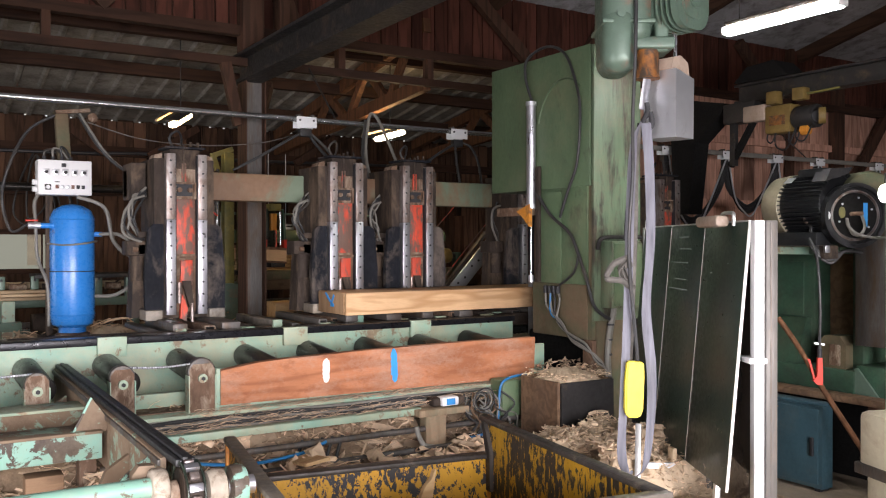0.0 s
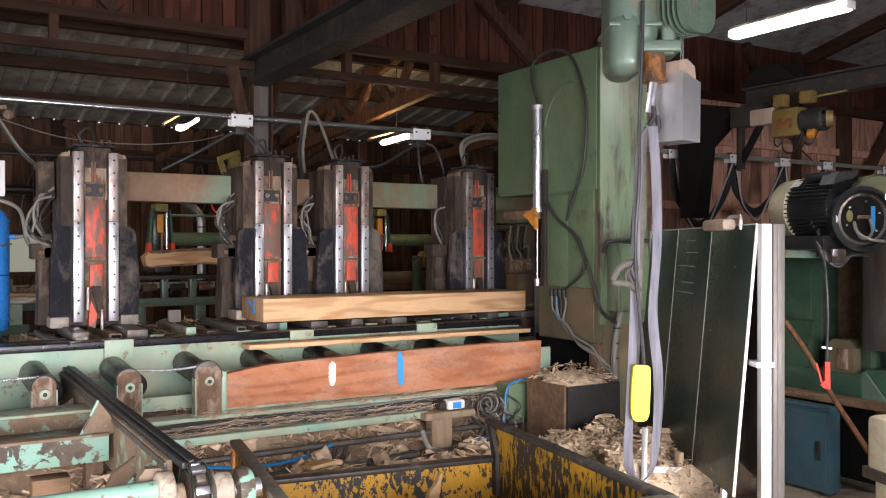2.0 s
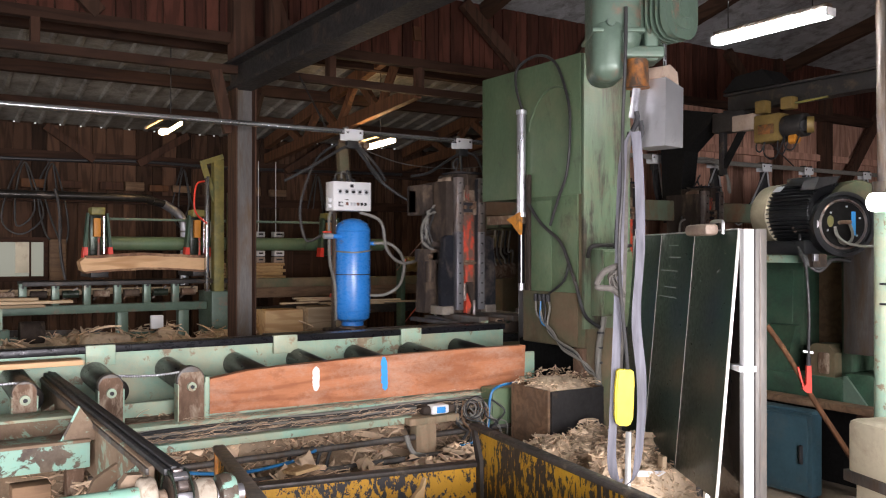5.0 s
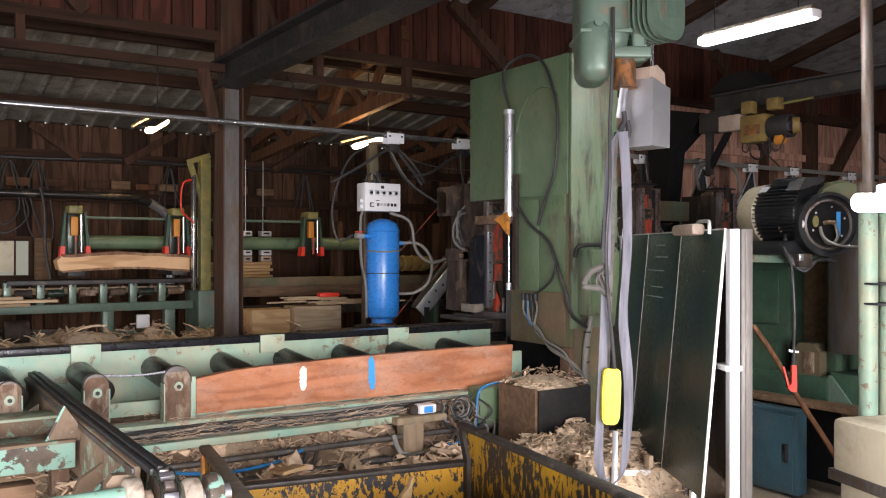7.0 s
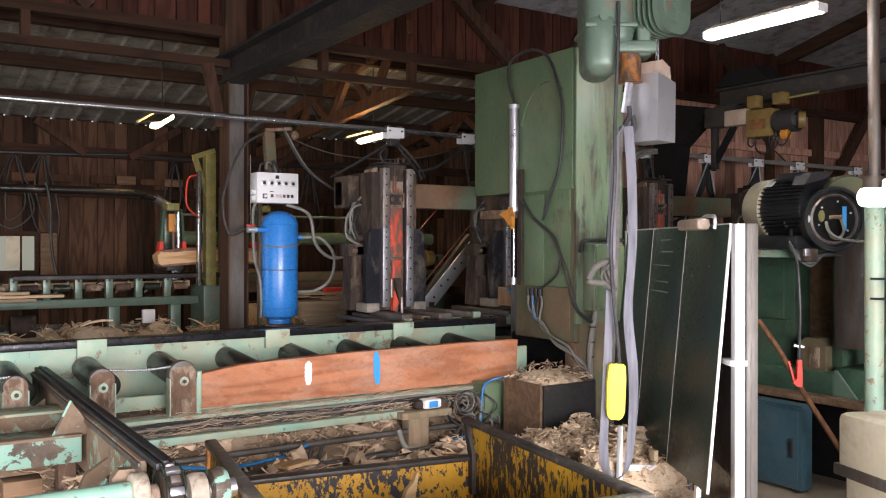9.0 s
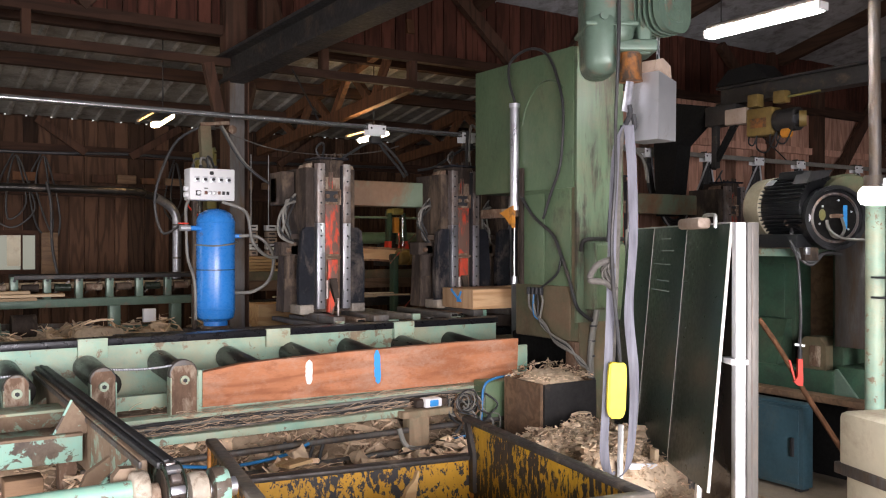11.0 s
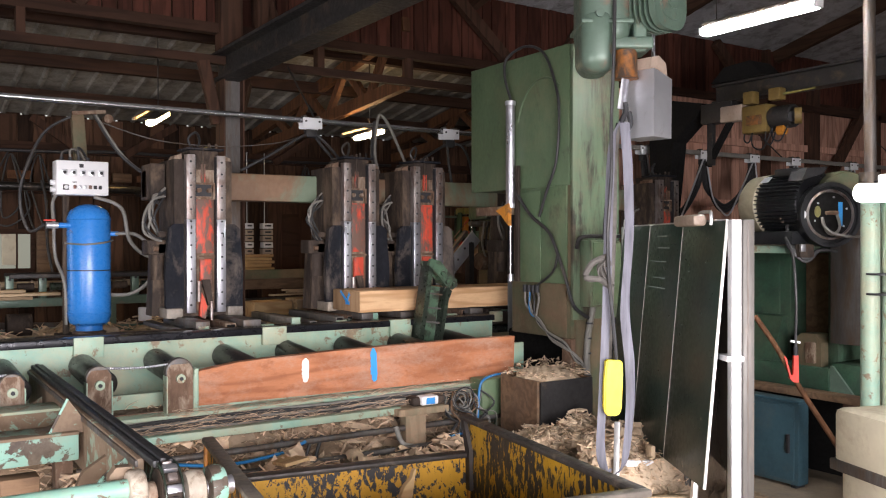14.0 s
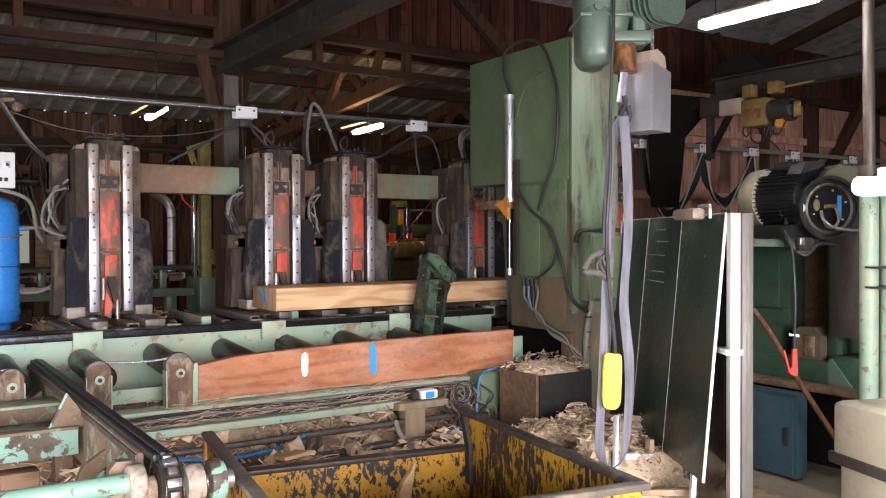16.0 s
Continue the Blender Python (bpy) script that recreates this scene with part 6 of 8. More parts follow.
    part("hub", sweep(B(), [(-0.04, -0.02, G + 0.01), (-0.02, -0.05, G + 0.012), (0.02, -0.05, G + 0.012), (0.022, -0.01, G + 0.012)], 0.014), "rust", dr)
    part("cable", sweep(B(), [(0.02, -0.05, G), (0.035, -0.06, G - 0.08), (0.0, -0.06, G - 0.13), (-0.05, -0.06, G - 0.12), (-0.085, -0.07, G - 0.06), (-0.095, -0.07, G - 0.02), (-0.085, -0.08, G - 0.08), (-0.02, -0.12, G - 0.135), (0.10, -0.25, G - 0.15), (0.30, -0.6, G - 0.12), (0.45, -1.0, G - 0.05)], 0.010), "hose", m)
    for i in range(3):
        part("black_lead", sweep(B(), [(-0.19, 0.22, Z - 0.14 + 0.03 * i), (-0.225, 0.15, Z - 0.20), (-0.20 - 0.02 * i, 0.10, Z - 0.30), (-0.14, 0.06, Z - 0.36 - 0.02 * i), (-0.04, 0.05, G - 0.24), (0.08, 0.05, G - 0.25)], 0.012), "cable", m)
    part("lifting_eye", hoop([(0.022, 0), (0.036, 0.0), (0.036, 0.014), (0.022, 0.014)], 0.20, Z - 0.10), "knee", m).location = (-0.225, 0.0, 0.0)
    part("bracket", box(B(), -0.20, -0.10, 0.02, 0.16, G - 0.29, G - 0.20, 0.006), "knee", m)
    part("cable_block", box(B(), -0.205, -0.17, 0.0, 0.03, G - 0.25, G - 0.20, 0.004), "zinc_dull", m)
    # welded frame along the hall
    g = thing("machine_frame", "deep green welded machine frame under the motor", "machine")
    part("top_plate", box(B(), 5.35, 5.95, 3.80, 4.9, 1.62, 1.675, 0.006), "mint", g, "pale dusty top plate")
    part("casing", box(B(), 5.80, 6.5, 4.07, 5.4, 0.80, 1.62, 0.01), "deep_green", g)
    part("casing_panel", box(B(), 5.785, 5.80, 4.16, 4.9, 1.15, 1.56, 0.004), "deep_green", g)
    part("skirt", prism(B(), [(5.62, 0.81), (5.80, 0.81), (5.80, 1.14), (5.74, 1.14)], "y", 4.10, 5.0), "deep_green", g, "sloping green skirt plate")
    part("recess", box(B(), 5.98, 6.5, 3.70, 4.07, 0.80, 1.75, 0.01), "ply", g, "dusty brown cover in the recess")
    part("upright", box(B(), 5.70, 5.98, 3.62, 3.70, 0.80, 1.85, 0.006), "deep_green", g)
    part("base_rail", box(B(), 5.58, 5.78, 3.62, 6.2, 0.64, 0.81, 0.008), "deep_green", g)
    part("base_flange", box(B(), 5.56, 5.60, 3.55, 6.2, 0.63, 0.65, 0.003), "deep_green", g)
    part("gusset", prism(B(), [(3.62, 0.64), (3.44, 0.64), (3.60, 0.83), (3.62, 0.83)], "x", 5.60, 5.62), "hoist", g)
    part("end_plate", box(B(), 5.62, 6.3, 3.40, 3.62, 0.60, 0.85, 0.006), "deep_green", g)
    part("bearing_housing", prism(B(), [(3.70, 0.81), (3.93, 0.81), (3.91, 1.0), (3.86, 1.04), (3.75, 1.04), (3.70, 0.98)], "x", 5.62, 5.78), "brown_base", g)
    part("bearing_cap", box(B(), 5.60, 5.63, 3.74, 3.82, 0.83, 0.98, 0.01), "rust", g)
    # plain near-black block under the frame
    part("pedestal", box(B(), 5.85, 6.4, 3.5, 6.0, 0.0, 0.64, 0.006), "black_and_shade", g)
    part("back_cover", box(B(), 5.60, 5.66, 3.28, 3.62, 0.99, 1.80, 0.008), "steel_post", g, "plain grey sheet cover")
    part("cover_stay", box(B(), 5.66, 5.72, 3.30, 3.40, 0.0, 1.6, 0.004), "deep_green", g)
    sb = thing("sill_board", "worn wooden sill board along the machine frame", "board")
    part("board", box(B(), 5.42, 5.56, 3.15, 6.0, 0.615, 0.66, 0.006), "ply", sb)
    for y in (3.3, 4.6, 5.6):
        part("block", box(B(), 5.44, 5.54, y, y + 0.12, 0, 0.615), "timber_z", sb)
    c = thing("blue_cabinet", "dusty blue steel cabinet with a black handle on the floor", "cabinet")
    part("body", box(B(), 5.293, 5.41, 3.655, 4.25, 0.02, 0.585, 0.008), "blue_cab", c)
    part("lid", box(B(), 5.285, 5.412, 3.647, 4.26, 0.585, 0.605, 0.006), "blue_cab", c)
    part("door", box(B(), 5.282, 5.293, 3.685, 4.22, 0.05, 0.565, 0.004), "blue_cab", c)
    part("handle", box(B(), 5.262, 5.282, 3.71, 3.735, 0.24, 0.37, 0.006), "ink", c)
    part("label", box(B(), 5.280, 5.283, 4.0, 4.10, 0.535, 0.545), "rust", c)
    for y in (3.68, 4.18):
        part("foot", box(B(), 5.30, 5.40, y, y + 0.04, 0.0, 0.02), "ink", c)
    b = thing("plastic_box", "grubby cream plastic box with a metal clamp band", "box")
    mm = Matrix.Translation((3.70, 1.98, 0.84)) @ Matrix.Rotation(radians(-20), 4, "Z")
    part("lid", obox(B(), mm, 0.52, 0.42, 0.27, 0.03), "cream", b)
    part("body", obox(B(), mm @ Matrix.Translation((0, 0, -0.47)), 0.48, 0.38, 0.74, 0.03), "cream", b)
    part("clamp_band", obox(B(), mm @ Matrix.Translation((0, 0, -0.115)), 0.54, 0.44, 0.05, 0.006), "steel_post", b)
    part("buckle", obox(B(), mm @ Matrix.Translation((-0.12, -0.225, -0.12)), 0.09, 0.02, 0.05, 0.008), "bare", b)
    pst = thing("pipe_post", "rusty pipe stand with pale green lower post", "post")
    part("upper_pipe", cyl(B(), (5.05, 3.0, 2.05), (5.0, 3.0, 5.2), 0.035, seg=16), "steel_post", pst)
    part("lower_post", cyl(B(), (5.05, 3.0, 0.0), (5.05, 3.0, 2.05), 0.055, seg=18), "mint", pst)
    part("lower_post", cyl(B(), (5.21, 2.97, 0.0), (5.21, 2.97, 2.05), 0.05, seg=18), "mint", pst)
    for z in (1.38, 1.50):
        part("cable_tie", cyl(B(), (5.13, 2.93, z), (5.13, 2.93, z + 0.012), 0.15, seg=24), "ink", pst)
    part("pipe_joint", cyl(B(), (5.04, 3.0, 2.02), (5.04, 3.0, 2.12), 0.06, seg=18), "steel_post", pst)
    # bar leaning on the sill, hanging air line with a red grip
    ha = thing("air_gun", "black air line with a red blow gun", "air gun")
    ha.matrix_basis = pose(5.090, 3.538, 0.800, 0, 0, -33)
    part("line", sweep(B(), [(-0.02, 0.12, 0.93), (0.0, 0.04, 0.80), (0.004, 0.0, 0.5), (0.0, 0.0, 0.25), (0.0, 0.0, 0.17)], 0.010), "cable", ha)
    part("grip", prism(B(), [(-0.016, 0.15), (-0.018, 0.03), (-0.045, 0.0), (-0.02, -0.025), (0.014, -0.03), (0.018, 0.0), (0.014, 0.15)], "y", -0.014, 0.014), "red_bright", ha, "red grip")
    part("trigger", beam(B(), (-0.035, 0, 0.01), (-0.07, 0, 0.14), 0.015, 0.012), "red_bright", ha)
    part("coupling", cyl(B(), (0, 0, 0.15), (0, 0, 0.21), 0.015, seg=10), "ink", ha)
    part("tap", beam(B(), (-0.035, 0, 0.245), (0.03, 0, 0.235), 0.012, 0.014), "zinc", ha)
    solid("pry_bar", sweep(B(), [(5.077, 3.846, 1.189), (5.114, 3.702, 0.987), (5.125, 3.516, 0.714), (5.159, 3.314, 0.43), (5.205, 3.013, 0.0)], 0.018, seg=10), "timber_lit", "worn brown wooden bar leaning on the sill", "bar")
    # tube lights
    lt = thing("tube_light", "long bright fluorescent tube light", "lamp")
    part("tube", box(B(), 4.455, 4.545, 2.98, 3.81, 3.03, 3.085, 0.024), "tube_cold", lt)
    for y in (2.975, 3.795):
        part("end_cap", box(B(), 4.46, 4.54, y, y + 0.02, 3.035, 3.085, 0.006), "white_box", lt)
    part("housing", box(B(), 4.47, 4.53, 2.99, 3.80, 3.087, 3.115, 0.006), "steel_post", lt)
    for y in (3.1, 3.7):
        part("hanger", cyl(B(), (4.5, y, 3.12), (4.5, y, 5.35), 0.004, seg=6), "steel_dark", lt)
    l2 = thing("tube_light", "short bright fluorescent tube by the post", "lamp")
    part("tube", cyl(B(), (3.77, 2.31, 1.925), (4.6, 1.79, 1.925), 0.043, seg=16, bevel=0.02), "tube_small", l2)
    part("housing", beam(B(), (3.9, 2.26, 1.99), (4.6, 1.82, 1.99), 0.09, 0.05, 0.01), "white_box", l2)
    part("bracket", cyl(B(), (4.5, 1.88, 2.05), (5.05, 3.0, 2.05), 0.02, seg=8), "steel_dark", l2)
    for k, (a, b) in enumerate((((2.158, 8.35, 2.821), (2.427, 8.75, 2.987)), ((4.308, 8.3, 2.814), (4.793, 8.6, 2.957)))):
        l = thing("tube_light", "small warm fluorescent light under the lean-to roof", "lamp", "lean-to lights")
        a, b = Vector(a), Vector(b)
        up, back = Vector((0, 0, 0.045)), Vector((-0.13, 0.08, 0))
        part("tube", beam(B(), a, b, 0.085, 0.055, 0.022), ("tube_warm", "tube_bare")[k], l)
        part("spine", beam(B(), a + back + up, b + back + up, 0.02, 0.02), "lumber", l)
        if k == 0:
            part("reflector", beam(B(), a + up, b + up, 0.13, 0.012), "steel_post", l)
        part("hanger", cyl(B(), (a + b) / 2, ((a + b) / 2).to_2d().to_3d() + Vector((0, 0, 3.78)), 0.006, seg=6), "steel_dark", l)
    # crane rail along the hall with a yellow winch under it
    w = thing("winch", "dark crane beam with a dull yellow winch", "winch")
    part("beam_web", box(B(), 6.99, 7.01, 0.0, 5.75, 3.085, 3.225), "steel_dark", w)
    part("beam_flange", box(B(), 6.92, 7.08, 0.0, 5.75, 3.225, 3.245), "steel_dark", w)
    part("beam_flange", box(B(), 6.92, 7.08, 0.0, 5.75, 3.065, 3.085), "steel_dark", w)
    # hood, hopper and stay: silhouette shade is painted in as near-black
    part("hood", prism(B(), [(5.70, 3.245), (5.55, 3.38), (5.25, 3.40), (5.10, 3.245)], "x", 6.85, 7.15), "black_and_shade", w)
    part("hopper", prism(B(), [(5.80, 3.07), (6.25, 3.16), (6.52, 3.0), (6.47, 2.0), (6.27, 2.0), (6.18, 2.72), (5.85, 2.98)], "x", 6.85, 7.05), "black_and_shade", w, "black hopper leg, its silhouette shade put in the colour")
    part("side_box", box(B(), 6.82, 6.98, 5.433, 5.805, 2.86, 3.05, 0.01), "steel_dark", w)
    part("white_cover", box(B(), 6.80, 6.90, 5.304, 5.552, 2.843, 2.995, 0.012), "beige", w, "pale cover box")
    gb = part("gearbox", box(B(), 6.80, 6.96, 5.026, 5.304, 2.707, 2.966, 0.02), "yellow_dull", w, "dull yellow gearbox")
    part("plate", box(B(), 6.793, 6.80, 5.08, 5.25, 2.78, 2.87, 0.004), "orange_rust", gb)
    part("motor", cyl(B(), (6.88, 5.02, 2.83), (6.88, 4.79, 2.83), 0.105, seg=22, bevel=0.02), "steel_dark", w)
    part("end_ring", ring_of(B(), [(0.05, 0), (0.072, 0), (0.072, 0.06), (0.05, 0.06)], Matrix.Translation((6.80, 4.74, 2.815)) @ pose(0, 0, 0, 90, 0, 35), 22), "yellow_dull", w)
    part("end_disc", cyl(B(), (6.81, 4.76, 2.815), (6.83, 4.79, 2.815), 0.05, seg=16), "ink", w)
    part("lower_cap", cyl(B(), (6.84, 4.93, 2.71), (6.84, 4.86, 2.71), 0.045, seg=16), "orange", w)
    part("cap", box(B(), 6.80, 6.90, 5.178, 5.291, 2.982, 3.10, 0.01), "yellow_dull", w)
    part("cap", box(B(), 6.80, 6.90, 4.895, 5.014, 2.985, 3.095, 0.01), "yellow_dull", w)
    part("rod", cyl(B(), (6.86, 4.913, 3.035), (6.86, 4.579, 3.045), 0.010, seg=8), "olive", w)
    part("hanger", box(B(), 6.84, 6.90, 5.68, 5.74, 2.45, 2.90, 0.005), "steel_dark", w)
    part("stay", beam(B(), (6.87, 5.45, 2.90), (6.87, 5.75, 2.45), 0.05, 0.05), "black_and_shade", w)
    for y, w1, dz in ((5.28, 0.10, 0.07), (5.20, 0.22, 0.13), (5.05, 0.12, 0.10), (4.98, 0.16, 0.08)):
        part("lead", sweep(B(), [(6.82, y, 2.72), (6.80, y - 0.1 * w1, 2.72 - dz), (6.80, y - 0.6 * w1, 2.71 - 1.2 * dz), (6.82, y - w1, 2.74)], 0.007), "black", w)
    part("column", box(B(), 6.92, 7.08, 0.1, 0.26, 0.0, 3.065), "steel_dark", w)
    # framing on the red-brown wall
    solid("door_post", box(B(), 10.9, 11.12, 7.34, 7.45, 0, 3.9, 0.008), "timber_z", "dark wooden post on the red-brown wall", "post", kind="structure")
    solid("brace", beam(B(), (12.4, 7.33, 3.90), (11.2, 7.33, 2.45), 0.08, 0.14), "timber_z", "dark diagonal wooden brace", "brace", "braces")
    solid("door_rail", box(B(), 11.12, 13.0, 7.35, 7.44, 3.54, 3.64, 0.006), "timber_x", "dark wooden rail on the red-brown wall", "rail", kind="structure")


# ---- second machine under the lean-to ----
def build_second():
    m = thing("log_infeed", "green roller frame of a second saw with clamps", "machine")
    Y = 8.7
    part("top_rail", box(B(), -2.2, 2.68, Y - 0.05, Y + 0.05, 1.12, 1.20, 0.006), "hoist", m)
    part("upper_rail", box(B(), -2.2, 2.68, Y + 0.25, Y + 0.35, 1.28, 1.34, 0.006), "lumber", m)
    for i in range(15):
        x = -1.494 + i * 0.274
        br = part("bracket", box(B(), x, x + 0.065, Y - 0.04, Y + 0.03, 1.20, 1.405, 0.004), "hoist", m)
        part("bolt", cyl(B(), (x + 0.033, Y - 0.05, 1.37), (x + 0.033, Y - 0.04, 1.37), 0.012, seg=8), "ink", br)
        part("link_rod", beam(B(), (x + 0.09, Y + 0.02, 1.24), (x + 0.23, Y + 0.02, 1.36), 0.012, 0.014), ("rust", "steel_post", "knee")[i % 3], m)
        part("roller", cyl(B(), (x + 0.10, Y + 0.02, 1.30), (x + 0.24, Y + 0.02, 1.30), 0.035, seg=12), ("knee", "black_oily", "rust")[i % 3], m)
    for x in (-1.4, 0.4, 1.82, 2.40):
        part("leg", box(B(), x, x + 0.10, Y - 0.05, Y + 0.05, 0, 1.12, 0.006), "hoist", m)
    part("low_rail", box(B(), 0.4, 2.5, Y - 0.03, Y + 0.03, 0.86, 0.92, 0.006), "hoist", m)
    part("hopper", box(B(), 2.70, 3.12, Y - 0.15, Y + 0.3, 0.75, 1.30, 0.01), "hoist", m)
    part("switch_box", box(B(), 2.12, 2.24, Y - 0.1, Y - 0.05, 0.95, 1.08, 0.008), "white_box", m)
    part("chain_wheel", cyl(B(), (0.95, Y - 0.25, 0.98), (1.15, Y - 0.25, 0.98), 0.10, seg=18), "knee", m)
    part("side_channel", box(B(), -2.2, 0.85, Y - 0.5, Y - 0.4, 0.95, 1.03, 0.006), "hoist", m)
    part("side_channel", box(B(), -2.2, 0.85, Y - 0.5, Y - 0.4, 0.75, 0.83, 0.006), "hoist", m)
    # pale boards resting on the frame
    st = thing("board_stack", "pale sawn boards stacked on the infeed", "boards")
    for k, (x0, x1, z) in enumerate(((-1.6, 1.15, 1.205), (-1.3, 1.38, 1.235), (-1.8, 1.1, 1.265))):
        part("board", box(B(), x0, x1, Y - 0.35 + 0.02 * k, Y - 0.18, z, z + 0.026, 0.003), "lumber", st)
    part("bearer", box(B(), -1.7, -1.5, Y - 0.45, Y - 0.10, 0, 1.204), "mint", st)
    part("bearer", box(B(), 0.7, 0.8, Y - 0.45, Y - 0.10, 0, 1.204), "mint", st)
    # live-edge log held by clamps
    lg = thing("live_edge_slab", "pale live-edge log slab held in the clamps", "timber")
    bm = B()
    n, xs = 24, (1.42, 2.66)

    def bow(i, z, amp, seed):
        return (xs[0] + (xs[1] - xs[0]) * i / n, z + 0.035 * math.sin(math.pi * i / n) + amp * noise.noise(Vector((i * 0.35, seed, 0))))
    top = [bow(i, 1.635, 0.012, 1.5) for i in range(n + 1)]
    bot = [bow(i, 1.497, 0.006, 4.5) for i in range(n + 1)]
    bot[0], top[0] = (xs[0] + 0.02, 1.52), (xs[0], 1.60)
    prism(bm, bot + top[::-1], "y", Y + 0.03, Y + 0.22)
    part("slab", bm, "cant", lg)
    for nm, line, a, b in (("top_bark", top, -0.012, 0.016), ("bottom_bark", bot, -0.012, 0.008)):
        bm = B()
        prism(bm, [(x, z + a) for x, z in line[1:]] + [(x, z + b + 0.006 * noise.noise(Vector((x * 9, 2.0, 0)))) for x, z in line[:0:-1]], "y", Y + 0.026, Y + 0.224)
        part(nm, bm, "bark", lg, "reddish brown bark edge")
    part("bed", box(B(), 1.0, 3.0, Y - 0.05, Y + 0.35, 1.38, 1.42, 0.004), "steel_dark", m)
    # clamp carriage that carries the slab along the tube
    cc = thing("clamp_carriage", "green clamp carriage with red feet on a long tube", "carriage")
    part("tube", cyl(B(), (1.58, Y + 0.5, 1.78), (4.9, Y + 0.5, 1.78), 0.07, seg=18), "green", cc, "long green tube")
    part("guide_rod", cyl(B(), (1.65, Y + 0.3, 2.02), (4.05, Y + 0.3, 2.02), 0.013, seg=10), "hoist", cc)
    for x in (1.60, 2.57, 4.05):
        c = part("clamp", box(B(), x - 0.05, x + 0.05, Y + 0.25, Y + 0.35, 1.65, 2.10, 0.01), "black_oily", cc)
        for sx in (-1, 1):
            part("clamp_leg", prism(B(), [(x + sx * 0.135, 1.66), (x + sx * 0.105, 1.66), (x + sx * 0.078, 2.06), (x + sx * 0.096, 2.07)], "y", Y + 0.12, Y + 0.20), "deep_green", c)
            part("clamp_foot", prism(B(), [(x + sx * 0.14, 1.64), (x + sx * 0.095, 1.64), (x + sx * 0.092, 1.74), (x + sx * 0.13, 1.74)], "y", Y + 0.11, Y + 0.21), "red_bright", c, "red clamp foot")
        part("slide", box(B(), x - 0.035, x + 0.028, Y + 0.14, Y + 0.20, 1.84, 2.02, 0.005), "orange", c, "yellow slide")
        part("rod", cyl(B(), (x, Y + 0.1, 1.66), (x, Y + 0.1, 1.84), 0.012, seg=10), "red", c)
        part("head", box(B(), x - 0.062, x + 0.062, Y + 0.1, Y + 0.3, 2.05, 2.125, 0.012), "olive", c)
        part("rod_case", cyl(B(), (x + 0.05, Y + 0.1, 1.68), (x + 0.05, Y + 0.1, 2.04), 0.014, seg=10), "pipe", c)
    for x in (1.60, 2.57):
        part("bearer", box(B(), x - 0.08, x + 0.08, Y + 0.04, Y + 0.58, 1.45, 1.508, 0.006), "steel_dark", cc)
        part("hanger", box(B(), x - 0.04, x + 0.04, Y + 0.44, Y + 0.56, 1.508, 1.72, 0.006), "steel_dark", cc)
    # dark duct with an elbow
    d = thing("air_duct", "black glossy duct pipe with an elbow", "duct")
    part("duct", sweep(B(), [(-3.5, Y + 0.4, 2.24), (0.0, Y + 0.4, 2.24), (2.0, Y + 0.4, 2.24), (2.27, Y + 0.5, 2.22), (2.42, Y + 0.56, 2.19)], 0.040, seg=14), "roller", d)
    part("elbow", sweep(B(), [(2.40, Y + 0.55, 2.20), (2.50, Y + 0.60, 2.15), (2.585, Y + 0.62, 2.09), (2.635, Y + 0.62, 2.0), (2.645, Y + 0.62, 1.85), (2.642, Y + 0.62, 1.34)], 0.045, seg=14), "zinc_dull", d, "galvanised elbow")
    for z in (1.55, 1.90):
        part("seam", cyl(B(), (2.643, Y + 0.62, z), (2.643, Y + 0.62, z + 0.02), 0.049, seg=16), "steel_post", d)
    part("down_pipe", sweep(B(), [(1.32, Y + 0.3, 2.3), (1.36, Y + 0.3, 2.1), (1.37, Y + 0.3, 1.7), (1.42, Y + 0.3, 1.4)], 0.014, seg=12), "steel_dark", d)
    # olive mast beside the steel post
    t = thing("clamp_mast", "olive-yellow guide mast of the second saw", "mast")
    part("mast", box(B(), 2.74, 2.84, Y - 0.1, Y + 0.02, 0.75, 2.62, 0.006), "olive", t)
    part("mast", box(B(), 2.66, 2.69, Y - 0.1, Y - 0.02, 1.3, 2.45, 0.004), "pipe", t)
    part("arm", beam(B(), (2.62, Y - 0.05, 2.58), (2.84, Y - 0.05, 2.66), 0.05, 0.05), "olive", t)
    part("strut", beam(B(), (2.64, Y - 0.05, 2.58), (2.76, Y - 0.05, 2.2), 0.04, 0.05), "olive", t)
    part("hose", sweep(B(), [(2.64, Y - 0.1, 2.4), (2.55, Y - 0.12, 2.35), (2.54, Y - 0.12, 2.1), (2.66, Y - 0.12, 1.98)], 0.009), "red_bright", t)
    part("frame", box(B(), 2.9, 2.96, Y - 0.08, Y + 0.02, 1.2, 2.3, 0.004), "olive", t)
    # benches and stacks further along
    for k, (x0, x1, y, z0, z1, mt) in enumerate(((3.1, 6.4, 9.3, 1.18, 1.30, "ply"), (3.1, 6.4, 9.1, 0.98, 1.08, "steel_dark"), (3.03, 3.42, 7.95, 0.85, 1.13, "slab"), (3.45, 3.95, 7.9, 0.80, 1.15, "lumber"))):
        t = thing("bench_beam", "long worn beam of the bench behind the carriage" if k < 2 else "plywood crate with offcuts on it", "bench" if k < 2 else "crate")
        part("beam", box(B(), x0, x1, y, y + 0.3, z0, z1, 0.006), mt, t)
        part("leg", box(B(), x0 + 0.1, x0 + 0.2, y + 0.05, y + 0.2, 0, z0), "timber_z", t)
        part("leg", box(B(), x1 - 0.2, x1 - 0.1, y + 0.05, y + 0.2, 0, z0), "timber_z", t)
    rnd = random.Random(5)
